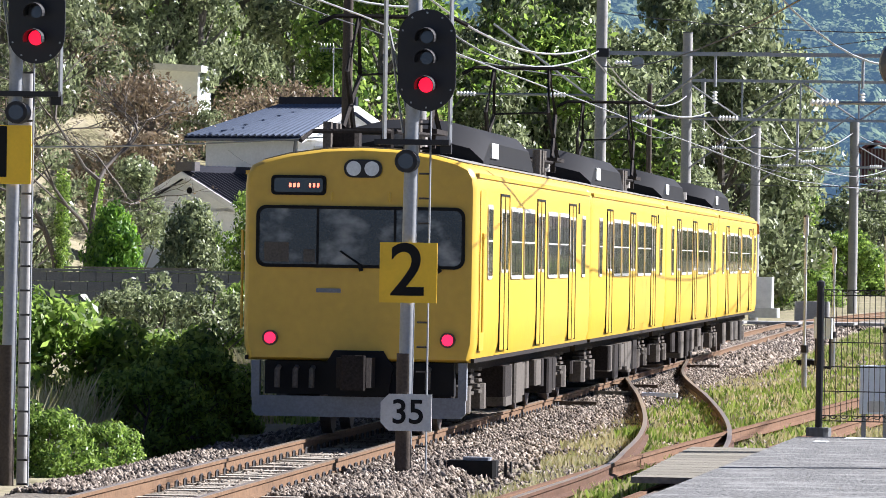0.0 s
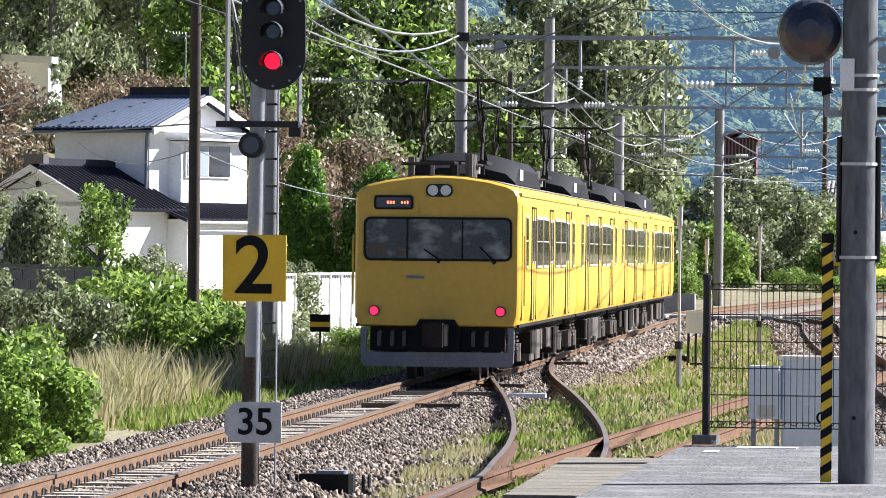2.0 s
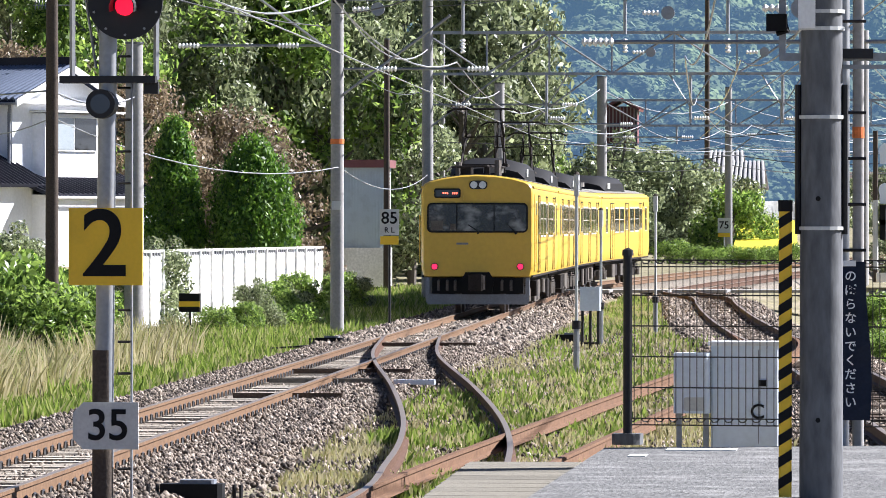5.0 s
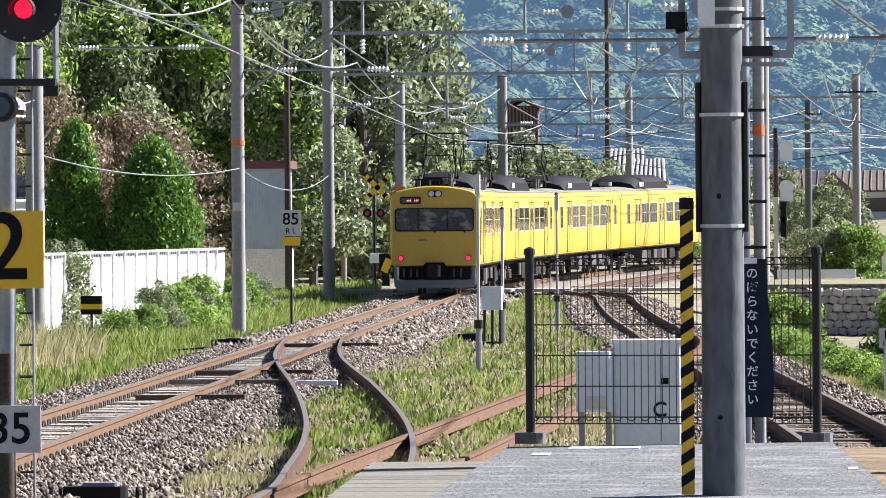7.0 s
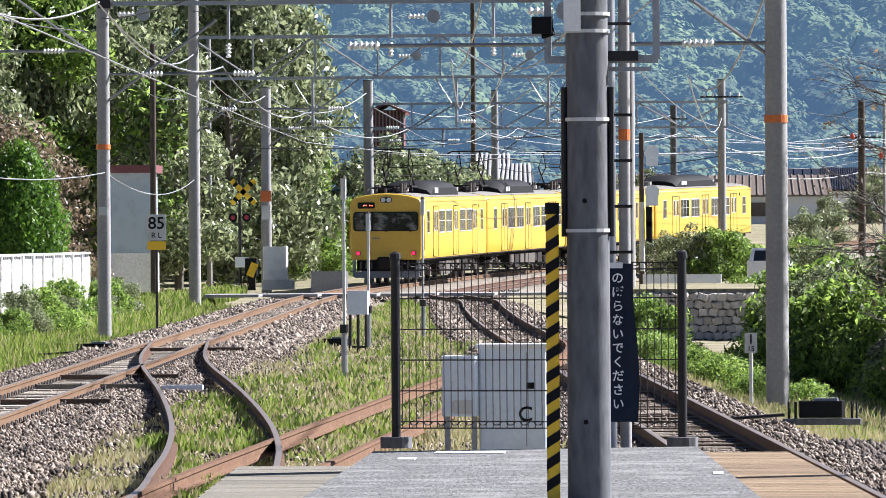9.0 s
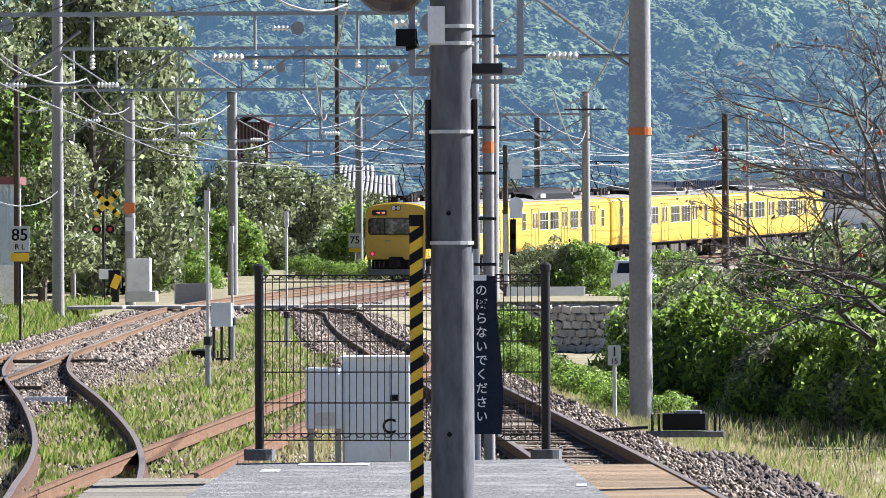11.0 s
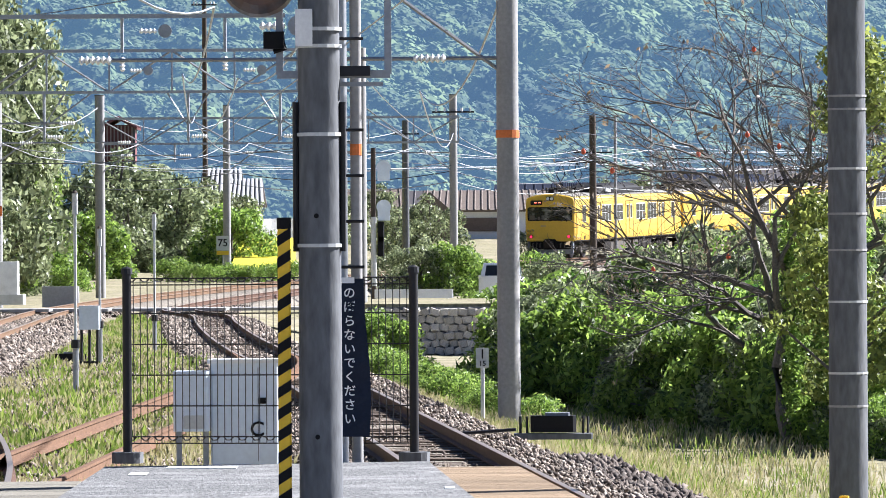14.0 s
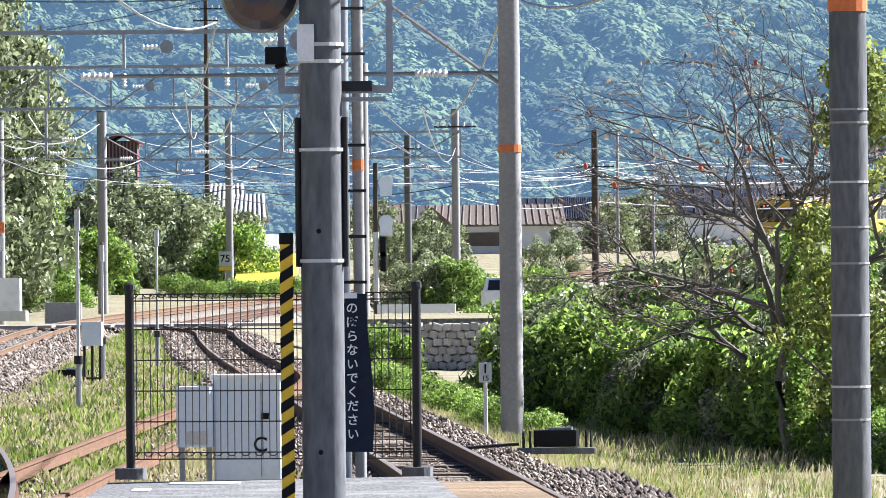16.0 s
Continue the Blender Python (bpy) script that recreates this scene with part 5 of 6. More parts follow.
wf = thing("panel_fence", "sunlit white concrete panel fence with a railed top", "fence", (-18.35, 161, -0.1), 88.0)
for k in range(17):
    part("panel", Geo().box((-18.5 + k * 1.9, 0, 0.75), (1.88, 0.1, 1.7), bevel=0.01), M["wall_white"], wf)
    part("post", Geo().box((-19.45 + k * 1.9, -0.03, 0.8), (0.12, 0.16, 1.86), bevel=0.01), M["wall_white"], wf)
part("top_rail", Geo().box((-3.3, 0, 1.71), (32.3, 0.14, 0.06)), M["wall_white"], wf)
for k in range(80):
    part("slot", Geo().box((-19.2 + k * 0.4, 0, 1.62), (0.16, 0.12, 0.1)), M["wall_block"], wf)

shed = thing("shed", "pale blue corrugated shed with a brown flat roof edge", "shed", (-21.72, 232, 0.2))
for k in range(14):
    part("sheet_rib", Geo().box((-1.3 + k * 0.12, -1.5, 2.6), (0.07, 0.06, 3.4)), M["shed_blue"], shed)
part("wall", Geo().box((-0.5, 0, 2.6), (1.75, 3, 3.4)), M["shed_blue"], shed)
part("base_wall", Geo().box((-0.5, -0.05, 0.45), (1.85, 3.1, 1.5)), M["wall_white"], shed)
part("roof", Geo().box((-0.5, 0, 4.42), (2.1, 3.6, 0.3), bevel=0.04), M["maroon"], shed)

tower = thing("house", "dark maroon sheet-clad house gable above the trees", "house", (-17.75, 335, 6.75))
part("wall", Geo().box((0.0, 0, 1.1), (1.7, 4, 2.0)), M["maroon"], tower)
for k in range(9):
    part("cladding_slat", Geo().box((-0.78 + k * 0.195, -2.04, 1.1), (0.07, 0.08, 1.9)), M["slat"], tower, "weathered pale slat")
slope(tower, (-1.1, -2.5, 1.95), (-1.1, 2.4, 1.95), (0.0, 2.4, 2.55), (0.0, -2.5, 2.55), M["maroon"], 4)
slope(tower, (1.1, 2.4, 1.95), (1.1, -2.5, 1.95), (0.0, -2.5, 2.55), (0.0, 2.4, 2.55), M["maroon"], 4)
part("corner_board", Geo().box((0.9, -2.05, 0.9), (0.12, 0.14, 2.4)), M["tile_grey"], tower)
part("lower_wall", Geo().box((0.0, 0.2, -2.9), (1.7, 3.5, 5.8)), M["tile_brown"], tower)


def barn(label, x0, x1, y, z0, ze, zr, roof_mat, depth=8, ribs=20, rib=None):
    b = thing("farm_building", label, "farm building", group="far buildings")
    part("wall", Geo().box(((x0 + x1) / 2, y + depth / 2, (z0 + ze) / 2), (x1 - x0, depth, ze - z0)), M["house_white"], b)
    slope(b, (x0 - 0.5, y - 0.5, ze), (x1 + 0.5, y - 0.5, ze), (x1 + 0.3, y + depth / 2, zr), (x0 - 0.3, y + depth / 2, zr), roof_mat, ribs, rib=rib, rib_r=0.1 if rib else 0.05)
    slope(b, (x1 + 0.5, y + depth + 0.5, ze), (x0 - 0.5, y + depth + 0.5, ze), (x0 - 0.3, y + depth / 2, zr), (x1 + 0.3, y + depth / 2, zr), roof_mat, 2)
    return b


b1 = barn("long white farm building with a brown tiled roof", -0.8, 7.7, 400, 0.8, 4.4, 5.75, M["tile_brown"])
part("upper_wall_band", Geo().box((1.6, 399.9, 3.45), (4.6, 0.06, 0.9)), M["tile_brown"], b1)
part("gable_wing", Geo().plate([(-2.2, 0.8), (0.9, 0.8), (0.9, 4.2), (-0.7, 5.6), (-2.2, 4.2)], 398, 399), M["tile_brown"], b1)
b2 = barn("white house with a pale blue tiled roof", 8.3, 10.8, 430, 0.8, 4.9, 6.5, M["tile_blue"])
barn("house with a grey and white striped tile roof", -14.4, -12.6, 372, 1.5, 5.3, 6.9, M["tile_grey"], 5, 9, M["rib_pale"])
barn("low house with grey tiles behind the trees", -12.6, -11.2, 368, 1.5, 4.6, 6.2, M["tile_grey"], 5, 8, M["rib_pale"])
solid("garden_wall", Geo().box((0, 0, 0.85), (4.2, 0.3, 1.9)), M["white"], "long white garden wall beyond the field", "wall", (-10.3, 371, 2.0))
solid("rice_field", Geo().add([(-10.6, 304, 0.95), (-7.9, 304, 0.95), (-8.4, 350, 2.6), (-11.6, 350, 2.6), (-10.6, 304, 0.2), (-7.9, 304, 0.2), (-8.4, 350, 0.2), (-11.6, 350, 0.2)], [(0, 1, 2, 3), (0, 4, 5, 1), (1, 5, 6, 2), (2, 6, 7, 3), (3, 7, 4, 0)]), M["rice"], "ripe golden rice field", "field", kind="structure")
van = thing("van", "white van parked behind bushes", "van", (2.15, 215, -0.5))
part("body", Geo().box((0, 0, 1.0), (1.6, 3.6, 1.1), bevel=0.15), M["white"], van)
part("cabin", Geo().add([(-0.75, -1.6, 1.5), (0.75, -1.6, 1.5), (0.75, 1.5, 1.5), (-0.75, 1.5, 1.5), (-0.62, -1.35, 2.0), (0.62, -1.35, 2.0), (0.62, 1.2, 2.0), (-0.62, 1.2, 2.0)], [(4, 5, 6, 7), (0, 1, 5, 4), (1, 2, 6, 5), (2, 3, 7, 6), (3, 0, 4, 7)]), M["white"], van)
part("rear_window", Geo().add([(-0.6, -1.585, 1.56), (0.6, -1.585, 1.56), (0.54, -1.42, 1.92), (-0.54, -1.42, 1.92)], [(0, 1, 2, 3)]), M["glass_dark"], van)
for dx in (-0.7, 0.7):
    for dy in (-1.2, 1.2):
        part("wheel", Geo().tube([(dx - 0.1, dy, 0.3), (dx + 0.1, dy, 0.3)], 0.3, 12), M["black"], van)
gr = thing("guard_rail", "white roadside guard rail", "guard rail", (-0.9, 200, 0.1))
part("beam", Geo().box((0, 0, 0.45), (2.6, 0.08, 0.3), bevel=0.02), M["white"], gr)
for dx in (-1.1, 0.0, 1.1):
    part("post", Geo().tube([(dx, 0.08, -0.6), (dx, 0.08, 0.5)], 0.06, 8), M["white"], gr)
sw = thing("stone_wall", "dry stone retaining wall under a grassy road edge", "wall", kind="structure")
rng_s = random.Random(4)
stone_meshes = []
for k in range(6):
    g = Geo().box((0, 0, 0), (0.26, 0.2, 0.2), bevel=0.05)
    g.v = [(x * rng_s.uniform(0.85, 1.15), y, z * rng_s.uniform(0.8, 1.15)) for x, y, z in g.v]
    stone_meshes.append(g.mesh("stone", M["stone"]))
part("backing", Geo().box((0.6, 172.3, -0.4), (5.4, 1.0, 1.6)), M["concrete_dark"], sw)
for r in range(6):
    for k in range(20):
        ob = new("stone", stone_meshes[rng_s.randrange(6)])
        ob.parent = sw
        ob.matrix_basis = pose(-1.9 + k * 0.265 + 0.13 * (r % 2), 171.75 + rng_s.uniform(-0.04, 0.04), -0.85 + r * 0.22, rng_s.uniform(-10, 10), rng_s.uniform(-25, 25), 0)
solid("grass_verge", Geo().box((0.6, 180, 0.42), (5.6, 16, 0.14)), M["ground"], "mown grass road edge above the stone wall", "verge", kind="structure")
pp = thing("bollard", "short yellow-topped marker post by the fence", "bollard", (3.55, 53.4, -0.9), group="markers")
part("post", Geo().tube([(0, 0, -0.1), (0, 0, 0.85)], 0.045, 8), M["sign_yellow"], pp)
copy_thing(pp, pose(3.3, 53.2, -0.95))
rng_h = random.Random(9)
for k, (x, y) in enumerate(((17, 440), (22, 470), (27, 455), (33, 480), (40, 500), (12, 500), (5, 520), (-3, 510), (-9, 480), (20, 530), (30, 540), (46, 470))):
    w, h = rng_h.uniform(5, 8), rng_h.uniform(3.0, 5.0)
    barn(("white", "cream", "pale grey")[k % 3] + " far house with a " + ("blue", "grey", "brown")[k % 3] + " tiled roof", x, x + w, y, 0.5, h + 1.5, h + 3.4, (M["tile_blue"], M["tile_grey"], M["tile_brown"])[k % 3], 7, 10)

# ---- trees and hills ----


def leaf_cloud(rng, blobs, count, size, flat=0.5, droop=0.0):
    """Many single leaves round the shells of several blobs (centre, radii)."""
    g_v, g_f = [], []
    vol = np.array([b[1][0] * b[1][1] * b[1][2] for b in blobs]) ** 0.7
    pick = rng.choice(len(blobs), count, p=vol / vol.sum())
    cen = np.array([b[0] for b in blobs])[pick]
    rad = np.array([b[1] for b in blobs])[pick]
    d = rng.normal(size=(count, 3))
    d /= np.linalg.norm(d, axis=1)[:, None]
    r = rng.uniform(0.25, 1.0, (count, 1)) ** 0.45 * rng.uniform(0.85, 1.12, (count, 1))
    p = cen + d * rad * r
    nrm = d + rng.normal(size=(count, 3)) * flat
    nrm /= np.linalg.norm(nrm, axis=1)[:, None]
    a = np.cross(nrm, rng.normal(size=(count, 3)))
    a[:, 2] -= droop
    a /= np.linalg.norm(a, axis=1)[:, None]
    b = np.cross(nrm, a)
    ln = size * rng.uniform(0.6, 1.4, (count, 1))
    wd = ln * rng.uniform(0.35, 0.55, (count, 1))
    v = np.stack([p - a * ln * 0.5, p + b * wd * 0.5 + nrm * ln * 0.08, p + a * ln * 0.55, p - b * wd * 0.5 + nrm * ln * 0.08], 1).reshape(-1, 3)
    f = np.arange(count * 4).reshape(-1, 4)
    return v, f


def raw_mesh(name, v, f, material):
    me = bpy.data.meshes.new(name)
    me.vertices.add(len(v))
    me.vertices.foreach_set("co", np.asarray(v, np.float32).ravel())
    k = f.shape[1]
    me.loops.add(f.size)
    me.loops.foreach_set("vertex_index", f.ravel().astype(np.int32))
    me.polygons.add(len(f))
    me.polygons.foreach_set("loop_start", np.arange(0, f.size, k, dtype=np.int32))
    me.update(calc_edges=True)
    me.validate()
    me.materials.append(material)
    return me


def tree_model(seed, height, width, leaves, size, material, label, trunk=0.3, low=0.25, blobs_n=26, droop=0.3, name="tree"):
    rng = np.random.default_rng(seed)
    t = thing(name, label, "tree" if name == "tree" else "shrub")
    g = Geo()
    blobs = []
    if low > 0.05:
        g.tube([(0, 0, -0.5), (0.1, 0, height * 0.3), (-0.1, 0.1, height * 0.6), (0, 0, height * 0.9)], [trunk, trunk * 0.75, trunk * 0.45, 0.04], 8)
    for k in range(blobs_n):
        u = rng.uniform(low, 1.0)
        span = width * 0.5 * math.sin(math.pi * min(1, 0.22 + 0.72 * (u - low) / (1 - low))) * rng.uniform(0.35, 1.0)
        an = rng.uniform(0, 6.283)
        c = (span * math.cos(an), span * math.sin(an), height * u * rng.uniform(0.9, 1.0))
        r = width * rng.uniform(0.09, 0.19)
        blobs.append((c, (r, r, r * rng.uniform(0.7, 1.1))))
        if low > 0.05:
            z0 = max(0.15 * height, c[2] - span * 0.9)
            g.tube([(0, 0, z0), (c[0] * 0.5, c[1] * 0.5, (z0 + c[2]) * 0.5), c], [trunk * 0.4, trunk * 0.22, 0.02], 5)
    if low > 0.05:
        part("trunk", g, M["bark"], t, "brown trunk and limbs")
    v, f = leaf_cloud(rng, blobs, leaves, size, 0.7, droop)
    part("crown", raw_mesh("crown", v, f, material), None, t)
    return t


def place_copy(model, x, y, z, turn, k, label=""):
    ob = copy_thing(model, pose(x, y, z, 0, 0, turn))
    ob.matrix_basis = pose(x, y, z, 0, 0, turn) @ Matrix.Diagonal((k, k, k, 1))
    if label:
        ob["label"] = label
    return ob


forest = [
    tree_model(1, 14, 9, 11000, 0.36, M["leaf"], "tall broadleaf tree with glossy drooping dark green foliage", low=0.08, blobs_n=34),
    tree_model(2, 16, 8, 11000, 0.36, M["leaf"], "tall slender broadleaf tree with hanging green sprays", low=0.08, droop=0.8, blobs_n=36),
    tree_model(3, 12, 10, 10000, 0.34, M["leaf_bright"], "broad sunlit green tree on the slope", low=0.08, blobs_n=32),
    tree_model(4, 9, 8, 6500, 0.26, M["leaf_dry"], "half-bare autumn tree with thin brown foliage", low=0.12),
]
shrubs = [
    tree_model(11, 2.4, 3.0, 7500, 0.125, M["leaf"], "dense rounded dark green shrub", trunk=0.06, low=0.06, blobs_n=30, name="shrub", droop=0.1),
    tree_model(12, 2.2, 3.2, 7500, 0.16, M["leaf_bright"], "bright leafy climbing-vine thicket", trunk=0.05, low=0.06, blobs_n=34, name="shrub", droop=0.2),
    tree_model(13, 1.2, 2.6, 3600, 0.11, M["leaf_bright"], "low weedy green undergrowth", trunk=0.03, low=0.06, blobs_n=26, name="shrub", droop=0.1),
    tree_model(14, 5.5, 3.2, 6500, 0.16, M["leaf_bright"], "columnar evergreen conifer with feathery green foliage", trunk=0.12, low=0.06, blobs_n=44, name="tree", droop=-0.6),
]
shrubs.append(tree_model(15, 3.4, 4.4, 2600, 0.11, M["leaf_dry"], "russet half-bare brush on the hillside", trunk=0.06, low=0.06, blobs_n=30, name="shrub", droop=0.2))


def garden_conifer(seed, height, width, leaves, label, taper, material="leaf_conifer"):
    """A clipped evergreen: upright feathery sprays packed on a rounded or pointed body."""
    rng = np.random.default_rng(seed)
    t = thing("conifer", label, "tree")
    g = Geo().tube([(0, 0, -0.4), (0, 0, height * 0.85)], [0.14, 0.03], 8)
    part("trunk", g, M["bark"], t)
    blobs = []
    for k in range(90):
        u = (k + 0.5) / 90
        prof = math.sin(math.pi * min(1.0, 0.16 + 0.84 * u)) ** 0.55 * (1 - taper * u)
        an = k * 2.39996
        r = width * 0.5 * prof * rng.uniform(0.72, 0.95)
        b = width * rng.uniform(0.10, 0.16)
        blobs.append(((r * math.cos(an), r * math.sin(an), height * (0.04 + 0.92 * u)), (b, b, b * 1.5)))
    for k in range(6):
        blobs.append(((0, 0, height * (0.12 + 0.14 * k)), (width * 0.3, width * 0.3, height * 0.1)))
    v, f = leaf_cloud(rng, blobs, leaves, 0.15, 0.45, -0.8)
    part("crown", raw_mesh("crown", v, f, M[material]), None, t)
    return t


garden_conifer(71, 5.4, 2.3, 17000, "pointed columnar evergreen with dense bright green sprays", 0.45).matrix_basis = pose(-24.0, 188, 0.2)
garden_conifer(72, 4.6, 3.0, 20000, "large rounded dark green evergreen behind the fence", 0.12).matrix_basis = pose(-21.5, 188, 0.2)
garden_conifer(73, 3.8, 2.1, 11000, "clipped rounded garden shrub behind the block wall", 0.1, "leaf").matrix_basis = pose(-25.3, 144, -0.3)
garden_conifer(74, 3.7, 1.8, 10000, "clipped rounded garden shrub beside the white gable", 0.1).matrix_basis = pose(-27.6, 145, -0.3)
for i, m in enumerate(forest + shrubs):
    m.matrix_basis = pose(-46 - i * 4, 300 + i * 5, land(-46 - i * 4, 300 + i * 5))
rng_f = random.Random(11)


def line_x0(y):
    return X0 + y * LEAN_X


for k in range(120):
    y = rng_f.uniform(225, 345)
    x = -18.5 - 0.05 * (y - 225) - rng_f.random() ** 1.2 * 52
    if y > 290:
        x = min(x, -20 - (y - 290) * 0.1)
    if y < 284 and abs(x - (1.5 - 51.5 * (y + 13.7) / 296.7)) < 6:
        x -= 13
    if y < 246 and -25.5 < x < -17.5:
        y += 24
    m = forest[(0, 1, 2, 0, 1, 0, 1, 2)[k % 8]]
    place_copy(m, x, y, land(x, y) - 0.3, rng_f.uniform(0, 360), rng_f.uniform(0.7, 1.1))
# bare and rusty trees between the houses
for x, y, k in ((-36, 228, 0.8), (-31, 232, 0.75), (-27.5, 236, 0.8), (-24.5, 222, 0.7), (-41, 226, 0.8), (-47, 205, 0.8)):
    place_copy(forest[3], x, y, land(x, y) - 0.2, rng_f.uniform(0, 360), k)
for x, y, k in ((-33, 150, 0.42), (-36, 175, 0.5), (-30.5, 165, 0.36), (-46, 235, 0.7)):
    place_copy(forest[0], x, y, land(x, y) - 0.3, rng_f.uniform(0, 360), k, "dark green garden tree behind the wall")
# russet brush on the bank behind the house, and hedges by the white fence
for k in range(17):
    y = rng_f.uniform(233, 250)
    x = rng_f.uniform(-47, -26.5)
    place_copy(shrubs[(4, 4, 0, 4)[k % 4]], x, y, land(x, y) - 0.2, rng_f.uniform(0, 360), rng_f.uniform(0.9, 1.45))
for x, y, k, m in ((-29.4, 139, 0.75, 1), (-27.6, 140, 0.72, 0), (-25.2, 138.5, 0.85, 0), (-23.7, 138, 0.7, 1), (-22.5, 137, 0.8, 3), (-21.3, 128, 0.9, 1), (-19.8, 122, 1.0, 1), (-18.6, 116, 1.0, 1), (-17.3, 112, 1.0, 1), (-16.6, 106, 0.95, 1), (-15.6, 103, 0.75, 1), (-18.0, 104, 1.0, 0), (-20.5, 112, 1.0, 0), (-19.5, 130, 0.9, 1), (-17.9, 126, 0.7, 1), (-23.6, 126, 0.9, 0), (-17.5, 148, 0.6, 2), (-16.2, 150, 0.7, 2), (-19.6, 156, 0.9, 2), (-19.9, 203, 0.42, 2), (-20.1, 190, 0.9, 0), (-27.6, 180, 1.1, 0), (-28.4, 172, 1.0, 1)):
    place_copy(shrubs[m], x, y, land(x, y) - 0.15, rng_f.uniform(0, 360), k)
for k in range(9):
    x, y = rng_f.uniform(-17.5, -14.4), rng_f.uniform(66, 96)
    place_copy(shrubs[1 if k % 2 else 2], x, y, land(x, y) - 0.1, rng_f.uniform(0, 360), rng_f.uniform(0.35, 0.6))
for x, y, k in ((-11.7, 54.6, 0.36), (-12.3, 55.4, 0.42), (-11.3, 56, 0.3), (-13.0, 57, 0.5), (-12.8, 54.4, 0.4), (-12.1, 66, 0.62), (-13.9, 65, 0.95), (-13.2, 73, 0.7), (-12.0, 62.5, 0.55)):
    place_copy(shrubs[1], x, y, land(x, y) - 0.1, rng_f.uniform(0, 360), k)
for k in range(15):
    y = 144 + k * 2.3
    place_copy(shrubs[(2, 1, 0)[k % 3]], -17.1 + rng_f.uniform(-0.3, 0.3), y, -0.4, rng_f.uniform(0, 360), rng_f.uniform(0.28, 0.62))
for x, y, k in ((-19.7, 150, 0.8), (-20.0, 156, 0.9), (-19.2, 146, 0.9)):
    place_copy(shrubs[0], x, y, -0.3, rng_f.uniform(0, 360), k, "dark hedge hanging over the white fence")
# the thicket beside the right-hand track
def thicket_front(x):
    """Where the thicket begins, going away from the platform."""
    return float(np.interp(x, [1.0, 3.1, 4.7, 5.6], [120, 106, 96, 86]))


for k in range(96):
    x = rng_f.uniform(1.9, 7.6)
    y = thicket_front(x - 0.9) + 1.0 + rng_f.random() ** 1.5 * 20
    x = max(x, 0.0085 * y + 1.15)
    place_copy(shrubs[(1, 0, 1, 0, 1)[k % 5]], x, y, -1.0 - rng_f.random() * 0.3, rng_f.uniform(0, 360), min(1.0, 0.36 + 0.055 * (y - thicket_front(x))) * rng_f.uniform(0.85, 1.15))
for k in range(40):
    y = rng_f.uniform(96, 150)
    x = float(np.interp(y, RY, RX)) + 2.2 + rng_f.random() * (1.6 if y > 95 else 3.0)
    place_copy(shrubs[2], x, y, land(x, y) - 0.1, rng_f.uniform(0, 360), rng_f.uniform(0.14, 0.3) if y < 95 else rng_f.uniform(0.3, 0.55), "low weeds on the sunlit bank")
for k in range(12):
    x = 7.6 + k * 0.22 + rng_f.random() * 0.3
    y = rng_f.uniform(112, 126)
    place_copy(shrubs[(0, 1)[k % 2]], x, y, -1.0, rng_f.uniform(0, 360), rng_f.uniform(1.35, 1.75), "overgrown shrub rising behind the thicket")
for k in range(14):
    x = 4.3 + k * 0.24 + rng_f.random() * 0.2
    y = rng_f.uniform(113, 122)
    place_copy(shrubs[(0, 1, 0)[k % 3]], x, y, -1.0, rng_f.uniform(0, 360), rng_f.uniform(1.15, 1.4) + 0.08 * (x - 4.3), "tangled olive shrub behind the persimmon tree")
for x, y, k in ((1.2, 204, 0.7), (2.0, 206, 0.75), (2.9, 207, 0.8), (1.5, 196, 0.6)):
    place_copy(shrubs[1], x, y, land(x, y) - 0.1, 70 * y, k)
for x, y, k in ((5.2, 120, 0.8), (5.9, 116, 0.9)):
    place_copy(shrubs[4], x, y, -0.6, 60 * x, k, "withered brown brush above the thicket")
for k in range(6):
    y = rng_f.uniform(130, 165)
    x = rng_f.uniform(-2.8, -0.6)
    place_copy(shrubs[2 if k % 3 else 1], x, y, land(x, y) - 0.1, rng_f.uniform(0, 360), rng_f.uniform(0.4, 0.8))
# beyond the level crossing and round the farm
for x, y, k, m in ((-15.5, 330, 2.3, 0), (-14, 326, 2.1, 0), (-12.6, 334, 2.0, 0), (-16.8, 322, 2.0, 0), (-11.2, 322, 1.5, 1), (-17.5, 305, 1.5, 1), (-18.2, 282, 1.2, 1), (-16.9, 276, 1.0, 2), (-20, 268, 1.4, 1), (-2.3, 335, 1.3, 0), (-0.6, 337, 1.6, 0), (-0.9, 262, 1.05, 0), (0.3, 262, 1.0, 1), (-2.1, 266, 0.9, 0), (1.2, 268, 0.8, 1), (7.9, 392, 0.9, 0), (3.6, 220, 0.9, 1), (3.9, 206, 1.0, 0), (5.0, 330, 1.0, 0), (6.4, 332, 1.0, 0), (11, 400, 1.6, 0), (14, 405, 1.8, 0), (-4, 390, 1.6, 0), (-7, 385, 1.6, 0)):
    place_copy(shrubs[m], x, y, max(land(x, y), climb(y) - 0.5) - 0.1, rng_f.uniform(0, 360), k)


for k in range(34):
    y = rng_f.uniform(140, 215)
    x = line_x0(y) - rng_f.uniform(14.5, 34)
    if -40.5 < x < -28 and y > 190:
        continue
    if y < 206 and abs(x - (1.6 - 0.1693 * (y + 14))) < 4.5:
        continue
    m = (shrubs[0], shrubs[1], forest[3], shrubs[2])[k % 4]
    place_copy(m, x, y, land(x, y) - 0.15, rng_f.uniform(0, 360), rng_f.uniform(0.7, 1.3) * (0.5 if m is forest[3] else 1.0))


